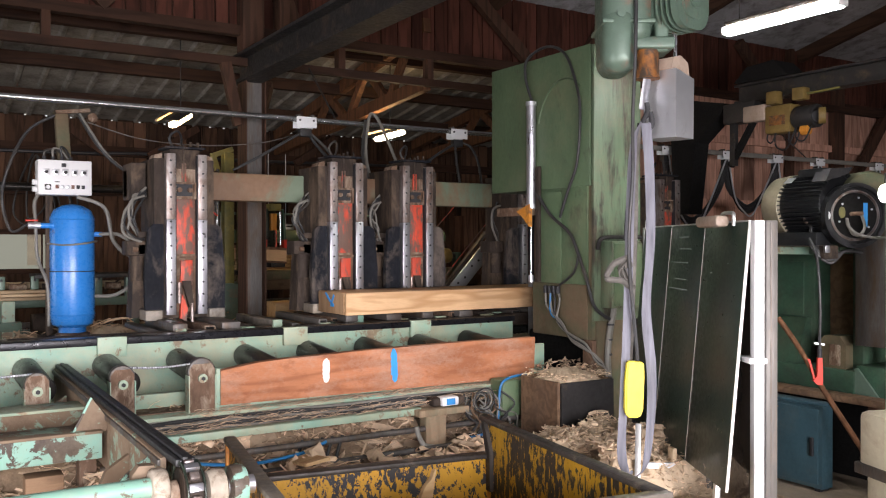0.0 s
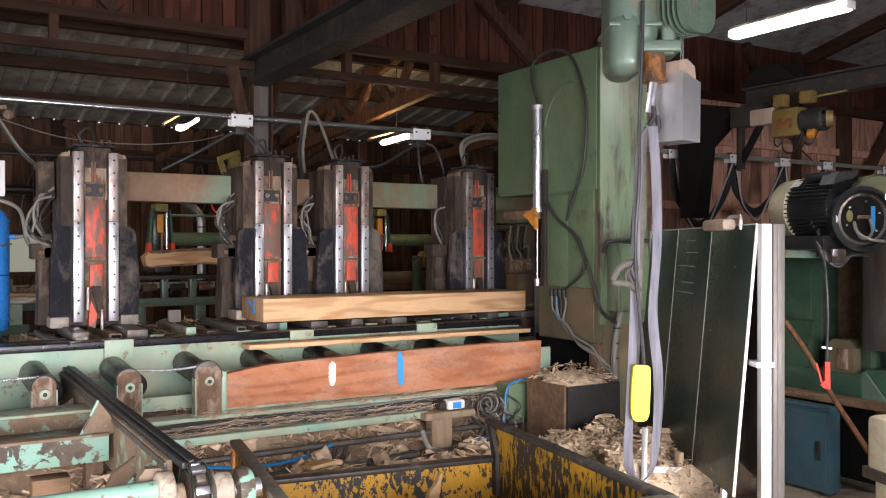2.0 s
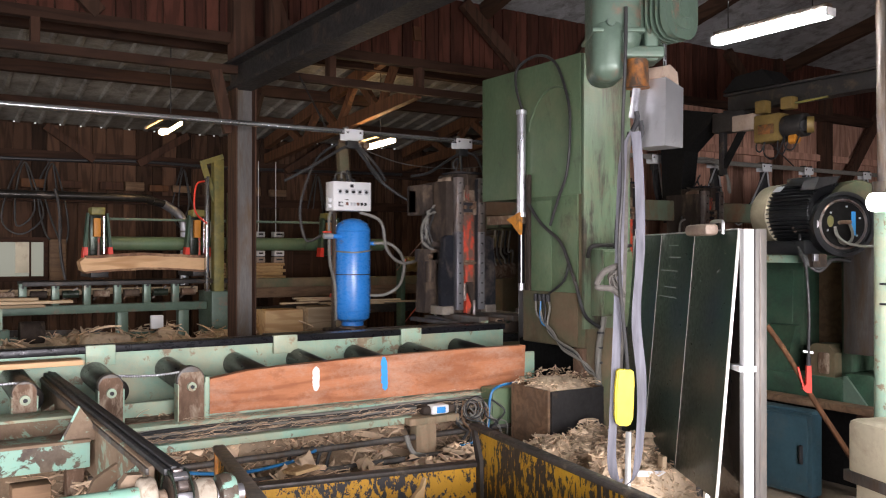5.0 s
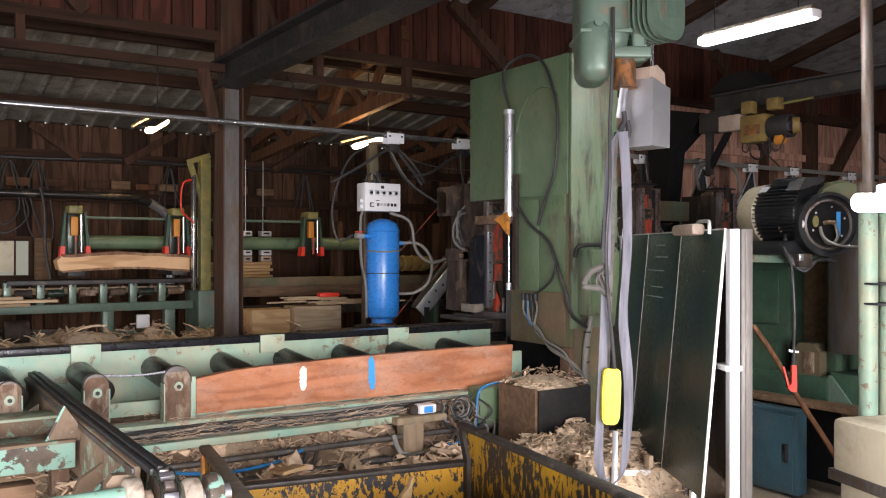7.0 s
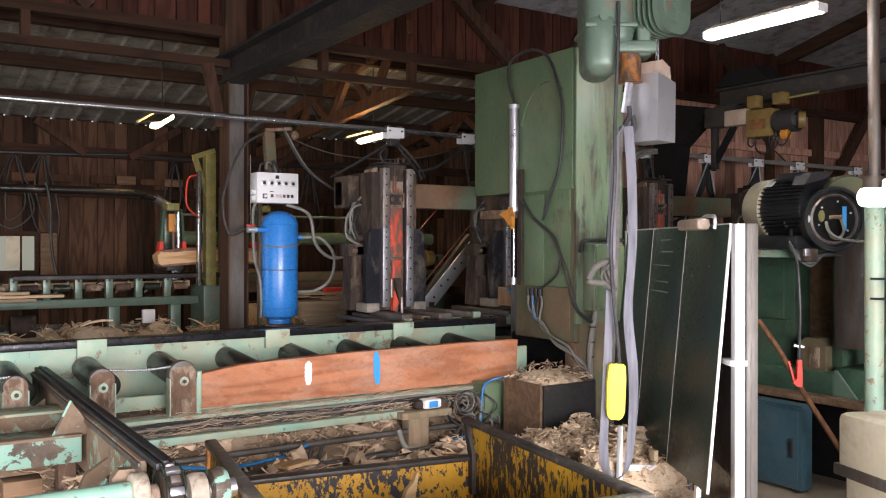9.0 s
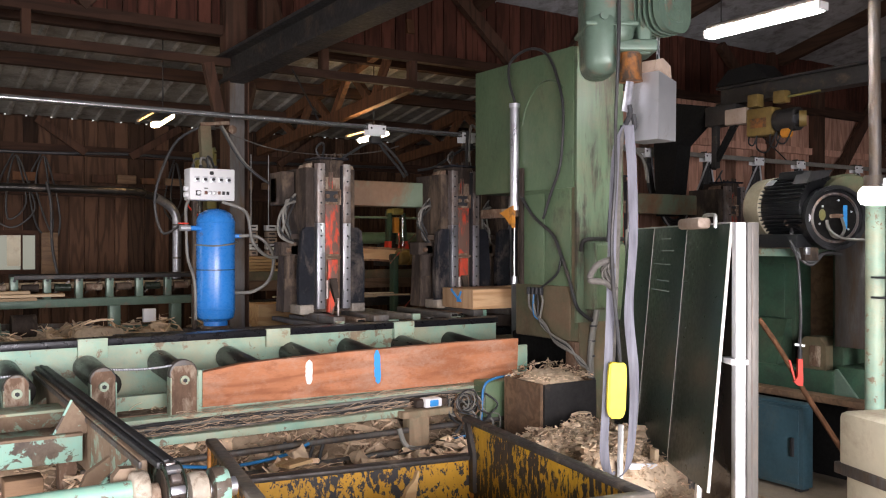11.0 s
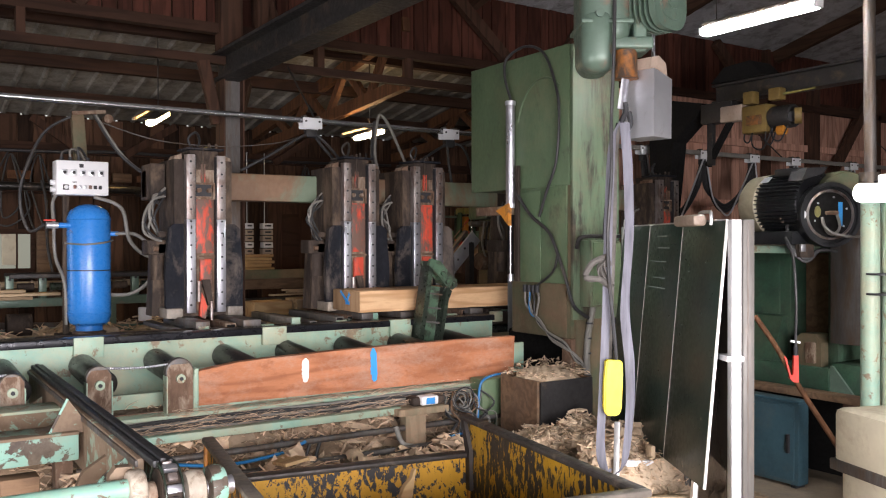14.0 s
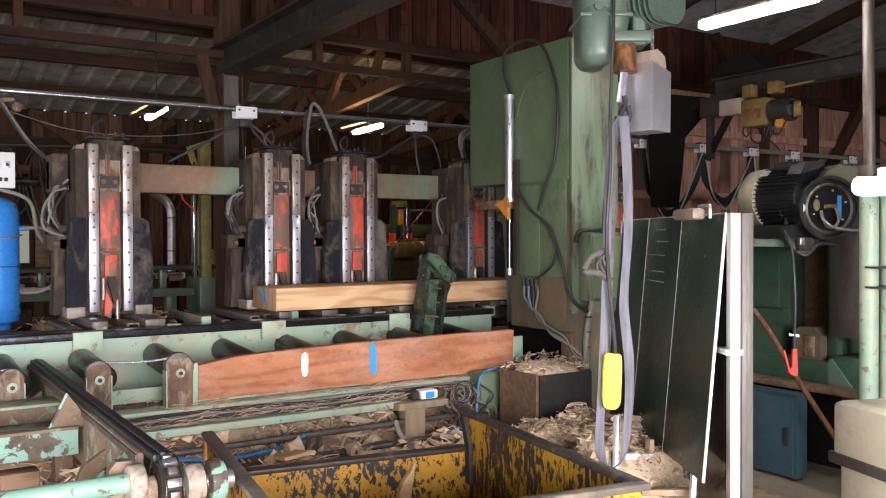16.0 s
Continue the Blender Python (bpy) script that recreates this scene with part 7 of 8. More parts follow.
    for k in range(10):
        x = rnd.uniform(3.2, 4.1)
        o = solid("offcut", beam(B(), (x, 7.98 + rnd.uniform(0, 0.15), 1.158 + 0.008 * k), (x + rnd.uniform(0.3, 0.7), 7.93 + rnd.uniform(0, 0.15), 1.158 + 0.008 * k), 0.05, 0.015), "lumber", "thin pale offcut on the crate", "offcut", "offcuts")
    solid("red_tool", box(B(), 3.72, 3.94, 7.91, 8.0, 1.235, 1.28, 0.015), "red_bright", "red power tool on the crate", "tool")
    rnd = random.Random(21)
    bm = B()
    for k in range(26):
        x = -0.5 + k * 0.28 + rnd.uniform(-0.08, 0.08)
        box(bm, x, x + 0.018, 11.52, 11.545, 3.248, 3.260)
    tagged(link("eave_gaps", bm, "eave_light"), "row of small daylight gaps under the eave", "gaps", kind="stuff")
    ch = thing("chute", "pale drilled steel chute sloping behind the carriage", "chute")
    part("plate", beam(B(), (4.70, 7.6, 1.07), (5.38, 7.6, 1.77), 0.02, 0.15, 0.004), "zinc", ch)
    for k in range(7):
        part("hole", cyl(B(), (4.80 + 0.085 * k, 7.585, 1.17 + 0.0875 * k + 0.03 * (k % 2)), (4.80 + 0.085 * k, 7.592, 1.17 + 0.0875 * k + 0.03 * (k % 2)), 0.012, seg=10), "ink", ch)
    part("side", beam(B(), (4.66, 7.68, 1.12), (5.3, 7.68, 1.82), 0.06, 0.03), "steel_post", ch)
    part("strut", box(B(), 4.74, 4.80, 7.58, 7.66, 0, 1.12), "steel_dark", ch)
    part("strut", box(B(), 5.28, 5.34, 7.58, 7.66, 0, 1.70), "steel_dark", ch)
    yr = thing("roller_stack", "row of worn yellow rollers behind the carriage", "rollers")
    for k in range(4):
        part("roller", cyl(B(), (4.80 + 0.115 * k, 8.35, 1.56), (4.80 + 0.115 * k + 0.11, 8.35, 1.56), 0.09, 0.08, seg=18, bevel=0.012), "yellow_dull", yr)
    part("axle", cyl(B(), (4.7, 8.35, 1.56), (5.4, 8.35, 1.56), 0.03, seg=10), "steel_dark", yr)
    for x in (4.72, 5.32):
        part("stand", box(B(), x, x + 0.06, 8.30, 8.40, 0, 1.6, 0.005), "deep_green", yr)
    # red tie rods and a valve stand behind the track
    for a, b in (((4.5, 8.0, 1.5), (5.35, 8.0, 2.35)), ((4.6, 8.0, 0.95), (5.6, 8.0, 2.0))):
        solid("tie_rod", cyl(B(), a, b, 0.006, seg=8), "red", "thin red steel tie rod", "rod", "tie rods")
    vs = thing("valve_stand", "dusty machine stand with valves behind the track", "machine")
    part("column", box(B(), 5.55, 5.85, 7.55, 7.8, 0.0, 1.95, 0.02), "brown_base", vs)
    part("head", box(B(), 5.45, 5.95, 7.5, 7.85, 1.95, 2.2, 0.02), "green_stained", vs)
    part("pipe", cyl(B(), (5.3, 7.6, 1.9), (5.9, 7.6, 1.9), 0.03, seg=12), "steel_post", vs)
    part("block", cyl(B(), (5.35, 7.52, 1.5), (5.65, 7.52, 1.5), 0.09, seg=16), "rust", vs)
    part("block", box(B(), 5.4, 5.6, 7.48, 7.56, 1.62, 1.74, 0.01), "knee", vs)
    for k in range(5):
        part("hose", sweep(B(), [(5.42 + 0.05 * k, 7.5, 1.92), (5.36 + 0.05 * k, 7.46, 1.7), (5.42 + 0.05 * k, 7.46, 1.5 + 0.05 * k), (5.5 + 0.03 * k, 7.5, 1.42)], 0.011), ("hose", "cable")[k % 2], vs)
    # lumber, slotted crates and a dark door far behind the post
    bs = thing("lumber_stack", "stack of sawn boards on bearers, warm light put in their colour", "boards")
    rs = random.Random(8)
    for k in range(9):
        z = 1.173 + 0.0419 * k
        # warm light on the stack is put into the boards' colour, upper ones most
        part("board", box(B(), 3.725 + rs.uniform(-0.03, 0.03), 4.463 + rs.uniform(-0.03, 0.02), 11.00 + rs.uniform(-0.01, 0.01), 11.25, z, z + 0.0369, 0.003), "slab" if k > 3 else "lumber", bs)
    for x in (3.825, 4.313):
        part("bearer", box(B(), x, x + 0.1, 11.02, 11.22, 0, 1.173), "timber_z", bs)
    for a, b in ((4.091, 4.209), (4.336, 4.480)):
        cr = thing("slotted_crate", "stack of pale slotted crates on the boards", "crate", "slotted crates")
        n = 5
        h = (1.973 - 1.550) / n
        for k in range(n):
            part("tray", box(B(), a + 0.006 * (k % 2), b, 11.05, 11.18, 1.550 + h * k, 1.550 + h * (k + 1) - 0.012, 0.008), ("beige", "label", "beige")[k % 3], cr)
            part("slot", box(B(), a + 0.03, b - 0.03, 11.046, 11.051, 1.550 + h * (k + 0.35), 1.550 + h * (k + 0.6)), "ink", cr)
        part("spacer", box(B(), a + 0.02, b - 0.02, 11.07, 11.16, 1.550, 1.973 - 0.02), "ink", cr)
        part("cord", cyl(B(), (a + 0.04, 11.10, 1.973 - 0.02), (a + 0.04, 11.10, 2.9), 0.005, seg=6), "label", cr)
    dd = tagged(link("door_1", box(B(), 4.512, 5.155, 11.30, 11.35, 0.0, 2.3, 0.006), "timber_z"), "dark panelled wooden door in the far bay", "door", kind="structure")
    for z0, z1 in ((0.3, 1.15), (1.3, 2.1)):
        part("panel", box(B(), 4.512 + 0.2, 5.155 - 0.2, 11.285, 11.30, z0, z1, 0.008), "timber_x", dd)
    rl = thing("guide_rails", "pale green guide rails of the second saw", "rails")
    part("rail", box(B(), 3.0, 6.2, 9.2, 9.3, 1.30, 1.40, 0.006), "brown_base", rl)
    for x in (3.2, 4.6, 6.0):
        part("post", box(B(), x, x + 0.08, 9.302, 9.42, 0, 2.05, 0.006), "timber_z", rl)
    # cable coils on the far wall
    for k in range(4):
        x = (1.32, 1.62, 3.2, 5.1)[k]
        a, b, d = rnd.uniform(0.05, 0.16), rnd.uniform(1.7, 2.25), rnd.uniform(-0.1, 0.1)
        s = sweep(B(), [(x, 11.4, 2.8), (x - a, 11.38, 2.45), (x - a + d, 11.38, b + 0.15), (x + 0.05 + d, 11.38, b), (x + a + 0.06, 11.37, b + 0.2), (x + a, 11.36, 2.4), (x + 0.02, 11.38, 2.76), (x - a * 0.5, 11.36, 2.4), (x + d, 11.35, b + 0.1), (x + a * 0.8, 11.35, b + 0.3), (x + 0.03, 11.37, 2.74)], 0.011)
        solid("cable_coil", s, "cable", "black cable coil hanging on the far wall", "cable", "cable coils")
    solid("tarp", box(B(), 1.61, 1.80, 11.36, 11.42, 1.3, 1.85, 0.02), "ply", "brown board leaning on the far wall", "board")
    solid("tarp_sheet", prism(B(), [(0.1, 0.0), (2.6, 0.0), (2.4, 0.6), (1.8, 0.9), (0.6, 0.95), (0.2, 0.6)], "y", 9.3, 9.34), "steel_post", "grey tarpaulin sheet behind the infeed", "tarpaulin")
    return lg, cc


# ---- log turner ----
def build_turner():
    t = thing("log_turner", "oily green log turner arm rising beside the rail", "log turner", at=(3.22, 5.20, 1.02))
    part("plate", prism(B(), [(-0.03, -0.05), (0.10, -0.05), (0.10, 0.36), (0.0, 0.36)], "y", 0.0, 0.02), "lever_green", t, "dull green web plate")
    for x0, x1, z in ((-0.07, -0.035, 0.53), (0.095, 0.125, 0.36)):
        part("side_rail", prism(B(), [(x0, -0.05), (x1, -0.05), (x1 + 0.02, z), (x0 + 0.02, z)], "y", -0.07, 0.04), "black_oily", t, "oily dark side rail")
    part("inner_plate", prism(B(), [(-0.01, 0.05), (0.075, 0.05), (0.085, 0.33), (0.01, 0.33)], "y", -0.025, -0.012), "lever_green", t)
    h = part("head", prism(B(), [(-0.06, 0.50), (-0.05, 0.545), (0.03, 0.54), (0.10, 0.48), (0.19, 0.42), (0.20, 0.38), (0.16, 0.35), (0.10, 0.37), (0.04, 0.43)], "y", -0.075, -0.05), "lever_green", t)
    part("head_back", prism(B(), [(-0.06, 0.50), (-0.05, 0.53), (0.03, 0.53), (0.19, 0.41), (0.16, 0.36), (0.04, 0.43)], "y", 0.02, 0.045), "lever_green", h)
    part("head_web", prism(B(), [(-0.04, 0.52), (0.03, 0.52), (0.12, 0.45), (0.10, 0.42), (0.03, 0.48), (-0.03, 0.49)], "y", -0.05, 0.02), "black_oily", h)
    for x, z in ((0.165, 0.385), (0.06, 0.455), (0.11, 0.40)):
        part("pin", cyl(B(), (x, -0.095, z), (x, 0.06, z), 0.018, seg=12), "lever_green", h)
    for z in (0.10, 0.20, 0.30):
        part("rib", box(B(), -0.03, 0.10, -0.045, 0.0, z, z + 0.012), "steel_post", t)
    part("claw", prism(B(), [(0.125, 0.30), (0.15, 0.36), (0.19, 0.34), (0.16, 0.25), (0.13, 0.1), (0.11, 0.1)], "y", -0.03, -0.01), "black_oily", t)
    return t


# ---- litter, cables and small things ----
def heap_height(x, y, x0, x1, y0, y1, z, h, seed):
    u, v = (x - x0) / (x1 - x0), (y - y0) / (y1 - y0)
    e = max(0, min(1, 4 * min(u, 1 - u)) * min(1, 4 * min(v, 1 - v)))
    k = noise.fractal(Vector((x * 3 + seed, y * 3, 0)), 1.0, 2.0, 5)
    return z + h * e * (0.85 + 0.22 * k) + 0.02 * noise.noise(Vector((x * 30, y * 30, seed)))


def heap(name, x0, x1, y0, y1, z, h, mat, label, seed, n=46):
    bm = B()
    rows = [[bm.verts.new((x0 + (x1 - x0) * i / n, y0 + (y1 - y0) * j / n, heap_height(x0 + (x1 - x0) * i / n, y0 + (y1 - y0) * j / n, x0, x1, y0, y1, z, h, seed))) for i in range(n + 1)] for j in range(n + 1)]
    for a, b in zip(rows, rows[1:]):
        for i in range(n):
            bm.faces.new((a[i], a[i + 1], b[i + 1], b[i]))
    return solid(name, bm, mat, label, "sawdust", kind="stuff")


def chips(name, boxes, count, label, seed, lo=0.03, hi=0.2, mat="chip", wide=0.012, on=None, turn=6.3, lean=0.6):
    """Many bent bark strips and splinters lying in the given boxes (x0, x1, y0, y1, z0, z1)."""
    rnd = random.Random(seed)
    v, f = [], []
    for _ in range(count):
        x0, x1, y0, y1, z0, z1 = rnd.choice(boxes)
        c = Vector((rnd.uniform(x0, x1), rnd.uniform(y0, y1), rnd.uniform(z0, z1)))
        if on:
            c.z = heap_height(c.x, c.y, *on) + rnd.uniform(-0.01, 0.03)
        length, w = rnd.uniform(lo, hi) * rnd.uniform(0.4, 1), rnd.uniform(0.002, wide)
        tilt = lean if turn > 1 else 0.08
        rot = Euler((rnd.uniform(-tilt, tilt), rnd.uniform(-tilt, tilt), rnd.uniform(0, turn))).to_matrix()
        base = len(v)
        bend = rnd.uniform(-0.15, 0.15) * length
        for k in range(4):
            s = k / 3 - 0.5
            ww = w * (1 - 0.7 * abs(s * 2) ** 3)
            zz = bend * (1 - 4 * s * s)
            v.append(c + rot @ Vector((s * length, -ww, zz)))
            v.append(c + rot @ Vector((s * length, ww, zz + 0.3 * w)))
            v.append(c + rot @ Vector((s * length, 0, zz + 0.7 * w)))
        for k in range(3):
            a = base + k * 3
            f += [(a, a + 3, a + 5, a + 2), (a + 2, a + 5, a + 4, a + 1), (a + 1, a + 4, a + 3, a)]
    me = bpy.data.meshes.new(name)
    me.from_pydata([tuple(p) for p in v], [], f)
    me.materials.append(M[mat])
    return tagged(new(name, me), label, "chips", kind="stuff")


def build_small():
    bark = (-3.6, 5.0, 3.5, 5.2, 0.0, 0.55, 1)
    bank = (-4.0, 5.4, 4.2, 6.2, 0.0, 0.74, 7)
    dust = (2.55, 4.05, 2.75, 4.3, 0.0, 0.70, 2)
    heap("bark_heap", *bark[:6], "litter", "heap of bark and splinters under the conveyor", 1, 90)
    heap("bark_bank", *bank[:6], "litter", "bank of bark and sawdust behind the conveyor tubes", 7, 100)
    chips("bank_strips", [(0.5, 3.5, 4.2, 4.75, 0.4, 0.6)], 3800, "splinters and bark strips on the bank", 15, 0.03, 0.22, "chip", 0.014, bank)
    chips("bark_sheets", [(0.7, 2.7, 4.3, 4.72, 0.4, 0.6)], 260, "broad curled sheets of pale bark on the bank", 16, 0.10, 0.36, "chip", 0.075, bank, lean=0.28)
    chips("heap_sheets", [(0.9, 3.0, 3.7, 4.4, 0.4, 0.6)], 300, "broad torn sheets of pale bark on the heap", 26, 0.10, 0.34, "chip", 0.065, bark, lean=0.28)
    heap("sawdust_heap", *dust[:6], "dust", "heap of pale sawdust and shavings beside the saw", 2, 80)
    chips("bark_strips", [(0.0, 3.4, 3.6, 4.7, 0.4, 0.5), (-2, 0.8, 3.6, 4.7, 0.3, 0.4)], 4200, "bark strips and splinters lying on the heap", 3, 0.03, 0.24, "chip", 0.016, bark)
    chips("shavings", [(2.65, 4.0, 2.8, 4.2, 0.5, 0.7)], 9000, "pale curled shavings on the sawdust heap", 4, 0.012, 0.085, "shaving", 0.007, dust)
    chips("wood_flakes", [(2.7, 3.7, 3.2, 4.1, 0.5, 0.7)], 520, "broad pale flakes on the sawdust heap", 17, 0.05, 0.17, "shaving", 0.03, dust, lean=0.3)
    chips("trash_on_ledge", [(1.3, 3.3, 4.50, 4.60, 0.804, 0.815), (0.95, 3.2, 4.46, 4.6, 0.70, 0.77), (0.95, 3.2, 4.46, 4.5, 0.70, 0.78)], 800, "splinters and dust on the conveyor ledge", 6, 0.02, 0.22, "litter_piece", 0.003, None, 0.25)
    chips("far_litter", [(-1.5, 5.0, 7.5, 9.2, 0.5, 0.9)], 3000, "bark litter under the second machine", 8, 0.06, 0.35, "shaving", 0.025, (-2.0, 5.5, 7.3, 9.4, 0.0, 0.98, 9))
    chips("carriage_litter", [(-1.0, 3.6, 5.38, 5.48, 1.0, 1.1)], 400, "pale chips lying along the carriage track", 12, 0.02, 0.08, "shaving")
    chips("rail_litter", [(2.2, 3.6, 4.75, 5.2, 0.79, 0.83), (0.8, 1.5, 4.7, 5.2, 0.79, 0.83)], 250, "chips in the conveyor pan", 13, 0.02, 0.1)
    heap("far_heap", -2.0, 5.5, 7.3, 9.4, 0.0, 0.98, "dust", "heap of bark under the second machine", 9, 70)
    # lower channels and tubes in front of the conveyor
    lc = thing("cable_channel", "mint green cable channel full of splinters and cables", "channel")
    part("lower_rail", box(B(), 0.9, 2.6, 4.44, 4.50, 0.685, 0.725, 0.004), "mint", lc)
    part("tray", box(B(), 0.9, 3.2, 4.46, 4.66, 0.68, 0.69), "rust", lc)
    part("shelf", box(B(), 2.55, 2.90, 4.38, 4.55, 0.68, 0.72, 0.005), "prop", lc)
    part("post", box(B(), 2.62, 2.76, 4.42, 4.50, 0, 0.68, 0.005), "prop", lc, "pale wooden prop")
    for k in range(7):
        z = 0.71 + 0.011 * k
        part("cable", sweep(B(), [(0.95, 4.56, z), (1.5, 4.54 + 0.01 * k, z + 0.012), (2.1, 4.56, z - 0.004), (2.6, 4.54, z + 0.01), (3.0, 4.56, z), (3.25, 4.54, z - 0.04 * (k % 3))], 0.008), ("cable", "hose")[k % 3 == 0], lc)
    for z, y in ((0.60, 4.44), (0.50, 4.36)):
        part("tube", cyl(B(), (0.8, y, z), (3.4, y, z), 0.018, seg=10), "steel_post", lc)
    for k in range(5):
        x = 1.85 + 0.06 * k
        part("lead", sweep(B(), [(x, 4.45, 0.62), (x - 0.06, 4.40, 0.48), (x + 0.02, 4.38, 0.32), (x + 0.10, 4.4, 0.25)], 0.010), "cable", lc)
    rc = random.Random(9)
    for k in range(4):
        r = 0.045 + 0.007 * k
        ring = [(2.985 + 0.01 * k + r * math.cos(q * 0.785) * 1.1, 4.40 - 0.006 * k, 0.735 + r * math.sin(q * 0.785) + 0.004 * k) for q in range(9)]
        part("cable_coil", sweep(B(), ring, 0.0045), ("hose", "cable")[k % 2], lc)
    for k in range(14):
        x, z = 2.90 + 0.022 * k, 0.78 - 0.02 * (k % 3)
        line = [(x, 4.44, z)]
        for q in range(5):
            line.append((x + rc.uniform(-0.09, 0.09), 4.40 + rc.uniform(-0.03, 0.03), z - 0.075 * (q + 1) + rc.uniform(-0.02, 0.02)))
        part("lead", sweep(B(), line, rc.uniform(0.004, 0.007)), ("cable", "hose", "cable", "ply")[k % 4], lc)
    for k in range(3):
        x = 2.9 + 0.12 * k
        part("lead", sweep(B(), [(x, 4.45, 0.70), (x + 0.08, 4.40, 0.62 - 0.02 * k), (x - 0.02, 4.38, 0.5), (x + 0.1, 4.4, 0.38), (x + 0.02, 4.42, 0.28)], 0.009), ("cable", "hose", "hose")[k % 3], lc)
    part("elbow", sweep(B(), [(2.55, 4.42, 0.62), (2.58, 4.38, 0.52), (2.70, 4.36, 0.48), (2.74, 4.36, 0.35), (2.72, 4.36, 0.2)], 0.016), "hose", lc)
    part("airline", sweep(B(), [(1.2, 4.36, 0.60), (1.5, 4.34, 0.56), (1.8, 4.34, 0.58), (1.95, 4.36, 0.62)], 0.009), "blue_hose", lc)
    jb = thing("junction_box", "green sheet-steel junction box", "junction box")
    part("body", box(B(), 3.175, 3.415, 4.44, 4.56, 0.595, 0.84, 0.01), "green", jb)
    part("lid", box(B(), 3.18, 3.41, 4.428, 4.44, 0.60, 0.835, 0.006), "green", jb)
    part("latch", box(B(), 3.37, 3.385, 4.42, 4.428, 0.70, 0.73, 0.003), "label", jb)
    part("airline", sweep(B(), [(3.41, 4.43, 0.865), (3.25, 4.42, 0.86), (3.165, 4.42, 0.82), (3.145, 4.42, 0.70), (3.13, 4.41, 0.60), (3.08, 4.39, 0.555), (2.98, 4.37, 0.535), (2.86, 4.36, 0.53)], 0.008), "blue_hose", jb)
    sn = thing("sensor", "small white sensor with a blue face", "sensor")
    part("body", box(B(), 2.72, 2.84, 4.40, 4.48, 0.725, 0.78, 0.012), "white_box", sn)
    part("face", box(B(), 2.75, 2.81, 4.395, 4.401, 0.733, 0.77, 0.004), "blue_paint", sn)
    part("housing", box(B(), 2.67, 2.90, 4.42, 4.52, 0.722, 0.775, 0.02), "knee", sn)
    wb = thing("plywood_box", "worn plywood and black sheet box full of sawdust", "box")
    part("side", box(B(), 3.27, 3.29, 4.0, 4.34, 0.0, 0.875), "ply", wb)
    part("front", box(B(), 3.29, 3.70, 3.985, 4.0, 0.0, 0.87), "steel_dark", wb)
    part("back", box(B(), 3.27, 3.70, 4.34, 4.355, 0.0, 0.88), "ply", wb)
    part("end", box(B(), 3.685, 3.70, 4.0, 4.34, 0.0, 0.87), "ply", wb)
    part("fill", box(B(), 3.29, 3.685, 4.0, 4.34, 0.70, 0.85), "dust", wb, "sawdust filling")
    heap("box_dust", 3.292, 3.683, 4.002, 4.338, 0.855, 0.065, "dust", "loose sawdust heaped in the plywood box", 5, 30)
    chips("box_flakes", [(3.27, 3.70, 3.99, 4.34, 0.88, 0.91)], 300, "flakes and splinters on the plywood box", 33, 0.015, 0.09, "shaving", 0.010, lean=0.15)
    chips("saw_foot_litter", [(3.50, 3.95, 4.30, 4.75, 0.86, 0.90)], 160, "chips lying at the foot of the saw", 34, 0.02, 0.10, "chip", 0.01)
    # slabs and offcuts thrown on the heap
    rnd = random.Random(31)
    for k, (x, y, w, h, rz) in enumerate(((0.30, 3.25, 0.16, 0.35, 20), (0.62, 3.35, 0.10, 0.28, -30), (0.05, 3.4, 0.14, 0.3, 60), (1.75, 4.15, 0.12, 0.5, 80), (2.2, 4.2, 0.10, 0.42, 20), (2.95, 4.2, 0.09, 0.4, -40), (1.3, 4.1, 0.08, 0.45, 65))):
        z = heap_height(x, max(y, 3.7), *bark) + 0.03
        bm = B()
        m = pose(x, y, z, rnd.uniform(-25, 25), rnd.uniform(-20, 20), rz)
        prism(bm, [(-h / 2, -w / 2), (h / 2 - 0.03, -w / 2 + 0.01), (h / 2, w / 4), (h / 3, w / 2), (-h / 2 + 0.05, w / 2 - 0.01)], "z", -0.008, 0.008)
        bmesh.ops.transform(bm, matrix=m, verts=bm.verts)
        solid("offcut", bm, "lumber" if k % 2 == 0 else "slab", "broken pale offcut lying on the bark heap", "offcut", "heap offcuts")
    solid("prop_board", prism(B(), [(0.16, 0.0), (0.36, 0.0), (0.40, 0.62), (0.24, 0.60)], "y", 3.40, 3.43), "lumber", "pale board propped under the conveyor frame", "board")
    # white stakes by the shavings
    for a, b, w in (((2.90, 2.98, 0.0), (3.062, 3.121, 0.814), 0.028), ((3.33, 3.175, 0.0), (3.348, 3.17, 0.65), 0.05), ((3.19, 2.79, 0.0), (3.222, 2.773, 0.575), 0.035)):
        solid("stake", beam(B(), a, b, w, 0.025, 0.003), "alu" if w < 0.05 else "lumber", "white aluminium strut standing in the sawdust" if w < 0.05 else "pale wooden stake standing in the sawdust", "strut", "struts")
    solid("strut", beam(B(), (3.129, 3.133, 0.597), (3.335, 3.15, 0.565), 0.03, 0.03, 0.003), "white_box", "short white strut between two stakes", "strut", "struts")
    solid("rail_board", beam(B(), (3.12, 3.05, 0.44), (3.30, 2.82, 0.47), 0.05, 0.03, 0.004), "lumber", "grubby pale board end by the skip", "board")


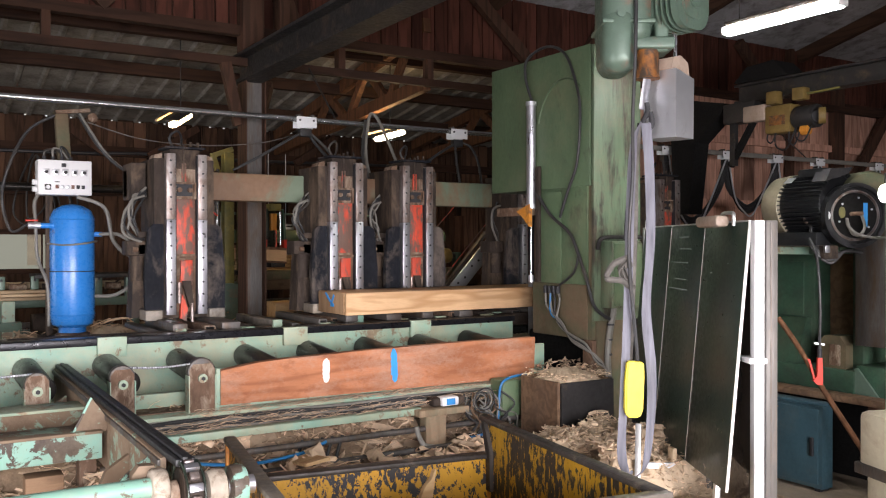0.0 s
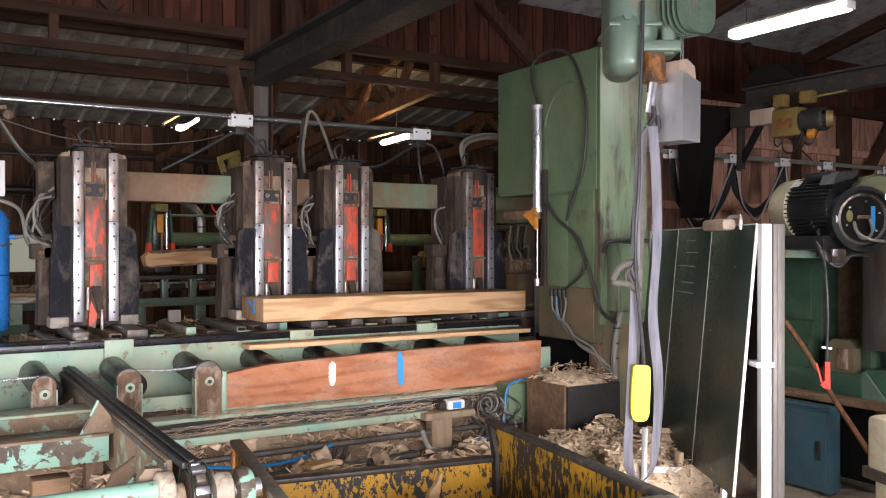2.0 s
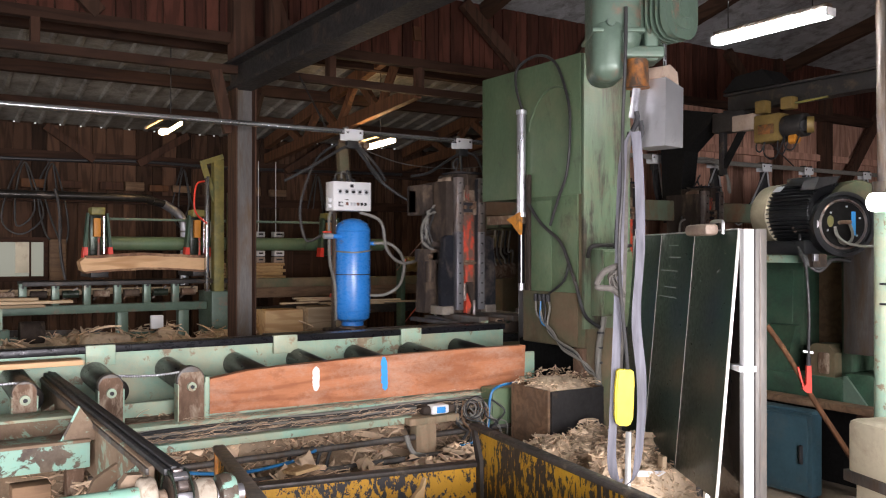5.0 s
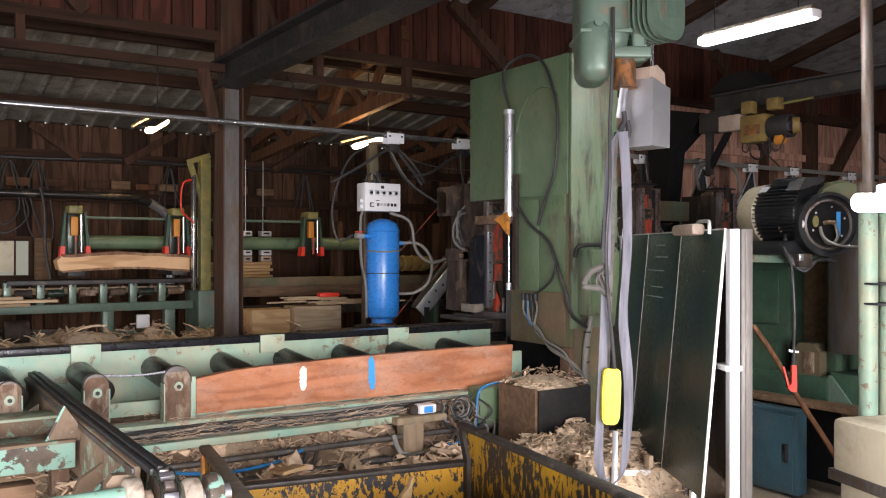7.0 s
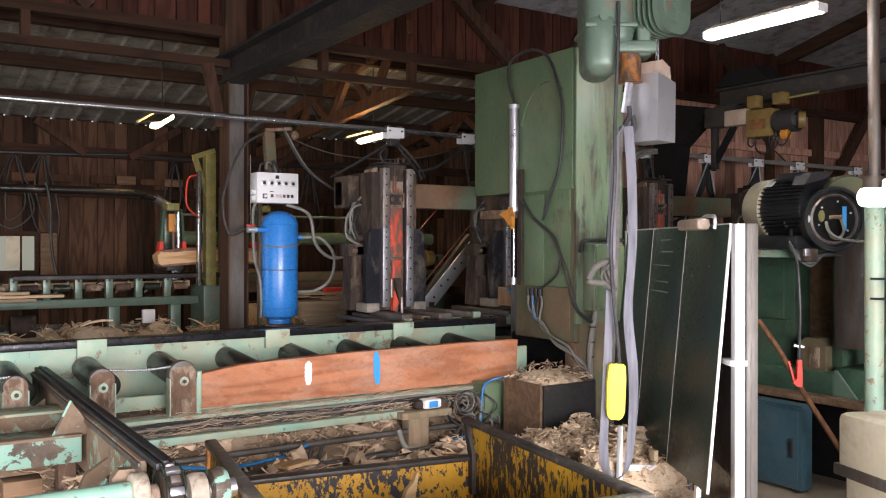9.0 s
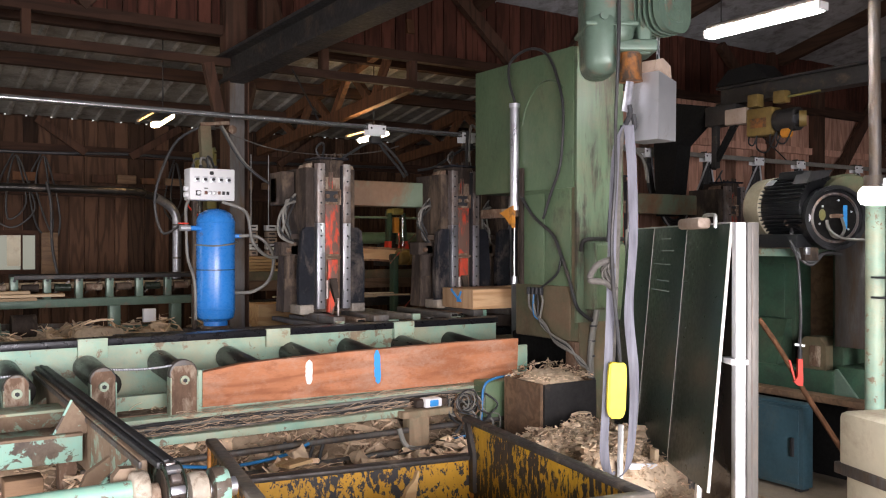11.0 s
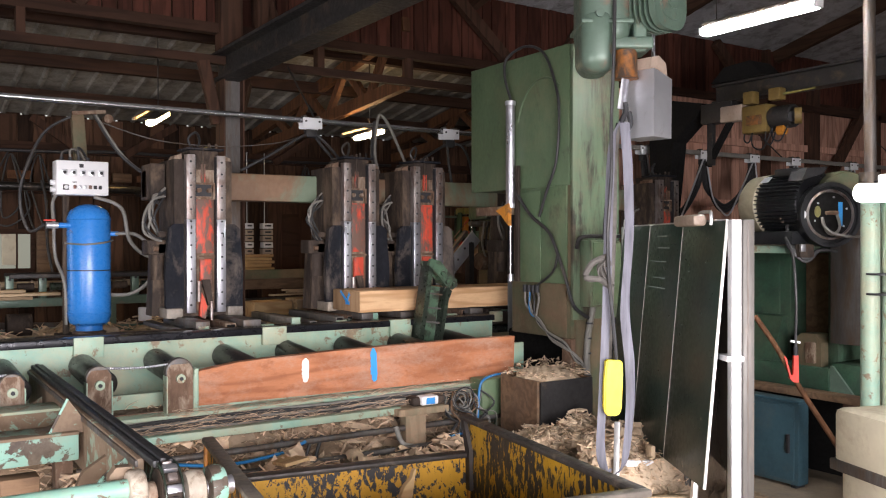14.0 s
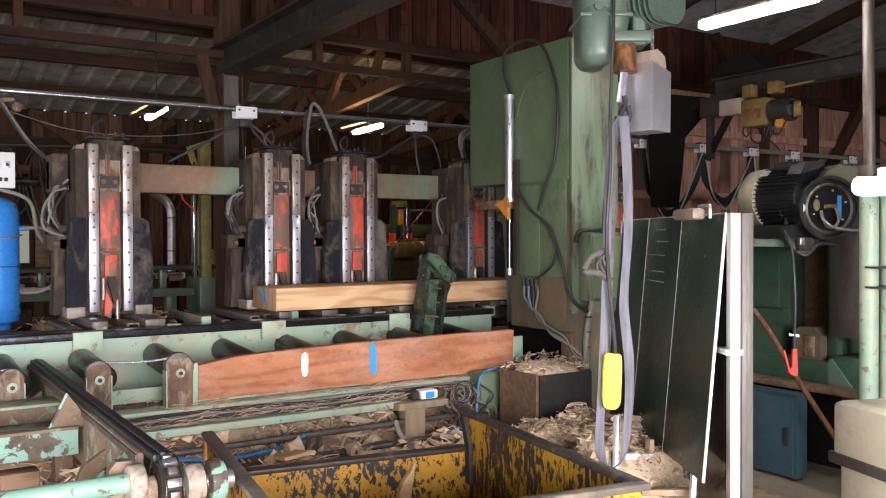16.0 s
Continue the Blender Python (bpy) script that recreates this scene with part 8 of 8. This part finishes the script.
# ---- what moves ----
SHIFT = [(0, 0), (0.5, -0.208), (1.0, -0.414), (1.5, -0.587), (2.0, -0.617), (2.5, -0.58), (3.0, -0.304), (3.5, 0.224), (4.0, 0.987), (4.2, 1.32),
         (4.7, 2.04), (5.2, 2.55), (5.8, 2.82), (6.3, 2.86), (6.5, 2.85), (7.0, 2.80), (7.5, 2.58), (8.0, 2.24), (8.5, 1.935), (9.0, 1.765), (9.2, 1.70),
         (10.2, 1.42), (11.3, 1.13), (11.5, 1.072), (12.0, 0.909), (12.5, 0.755), (13.0, 0.596), (13.5, 0.438), (14.0, 0.282), (14.5, 0.129), (15.0, -0.026), (15.5, -0.182), (16.0, -0.333)]
TROLLEY_A = [(0, 2.81), (0.5, 2.61), (1, 2.41), (1.5, 2.24), (2, 2.21), (3, 2.21), (3.5, 2.25), (4, 2.40), (5.2, 3.5), (6.3, 3.85), (8, 3.86), (9, 3.81), (10.2, 3.7), (11.5, 3.57), (12, 3.50),
             (12.5, 3.38), (13, 3.31), (13.5, 3.19), (14, 3.05), (14.5, 2.91), (15, 2.78), (15.5, 2.64), (16, 2.49)]
TROLLEY_B = [(0, 4.30), (1.5, 3.87), (3.5, 3.82), (4.2, 4.0), (5.5, 4.6), (7, 4.6), (12.5, 4.6), (13.5, 4.5), (14.5, 4.37), (16, 4.1)]

# the clamp carriage of the second saw
FAR_SHIFT = [(0, 0.79), (0.3, 0.75), (0.6, 0.67), (0.9, 0.61), (1.2, 0.57), (1.5, 0.53), (2.1, 0.50), (2.7, 0.46), (3.3, 0.38), (3.9, 0.28), (4.2, 0.22), (5.2, 0.05), (6.3, -0.03), (6.8, -0.02),
             (7.3, 0.065), (7.8, 0.19), (8.2, 0.37), (8.6, 0.59), (8.9, 0.80), (9.2, 1.01), (10.2, 1.86), (11.3, 2.70), (11.6, 2.85), (12.2, 2.98), (13.0, 3.40), (14.0, 3.55), (16, 3.6)]


def motions():
    walk(carriage, [(t, pose(s, 0, 0)) for t, s in SHIFT])
    walk(cant, [(t, pose(s, 0, 0)) for t, s in SHIFT])
    walk(trolley_a, [(t, pose(x, PIPE_Y, PIPE_Z)) for t, x in TROLLEY_A])
    walk(trolley_b, [(t, pose(x, PIPE_Y, PIPE_Z)) for t, x in TROLLEY_B])
    # the board rides with the cant, drops, tips on the rollers and runs off on them
    walk(slab, [(0, pose(2.552, 5.40, 1.208)), (0.5, pose(2.344, 5.40, 1.208)), (1.0, pose(2.138, 5.40, 1.208)), (1.3, pose(2.025, 5.40, 1.208)), (1.4, pose(1.98, 5.385, 1.185, 2)),
                (1.5, pose(1.93, 5.225, 1.085, 6)), (1.6, pose(1.83, 5.20, 1.10, 62)), (1.7, pose(1.78, 5.20, 1.108, 84)), (1.8, pose(1.76, 5.20, 1.108, 90)), (2.0, pose(1.72, 5.20, 1.108, 90)),
                (2.3, pose(1.56, 5.20, 1.108, 90)), (2.6, pose(1.22, 5.20, 1.108, 90)), (3.0, pose(0.86, 5.20, 1.108, 90)), (3.5, pose(0.40, 5.2, 1.108, 90)), (4.2, pose(-0.3, 5.2, 1.108, 90)), (5.5, pose(-1.8, 5.2, 1.108, 90)), (6.3, pose(-2.4, 5.2, 1.108, 90)), (16, pose(-2.4, 5.2, 1.108, 90))])
    walk(far_slab, [(t, pose(s, 0, 0)) for t, s in FAR_SHIFT])
    walk(clamp_carriage, [(t, pose(s, 0, 0)) for t, s in FAR_SHIFT])
    walk(turner, [(0, pose(3.22, 5.20, 0.62, 0, 60)), (8.0, pose(3.22, 5.20, 0.62, 0, 60)), (11.0, pose(3.22, 5.20, 0.62, 0, 60)), (11.25, pose(3.22, 5.20, 0.64, 0, 60)), (11.5, pose(3.22, 5.20, 0.83, 0, 50)), (11.8, pose(3.22, 5.20, 0.95, 0, 42)), (12.1, pose(3.22, 5.20, 1.02, 0, 33)),
                  (12.8, pose(3.22, 5.20, 1.04, 0, 30)), (13.0, pose(3.22, 5.20, 1.04, 0, 16)), (13.3, pose(3.22, 5.20, 1.04, 0, 8)), (16, pose(3.22, 5.20, 1.04, 0, 7))])


build_shed()
build_walls()
build_pipe()
trolley_a, trolley_b = build_trolleys()
carriage = build_carriage()
cant = build_cant()
slab = build_slab()
build_conveyor()
build_guard_plank()
build_chain_arm()
build_saw()
build_hoist()
build_panel()
build_bin()
build_right()
far_slab, clamp_carriage = build_second()
turner = build_turner()
build_small()
motions()
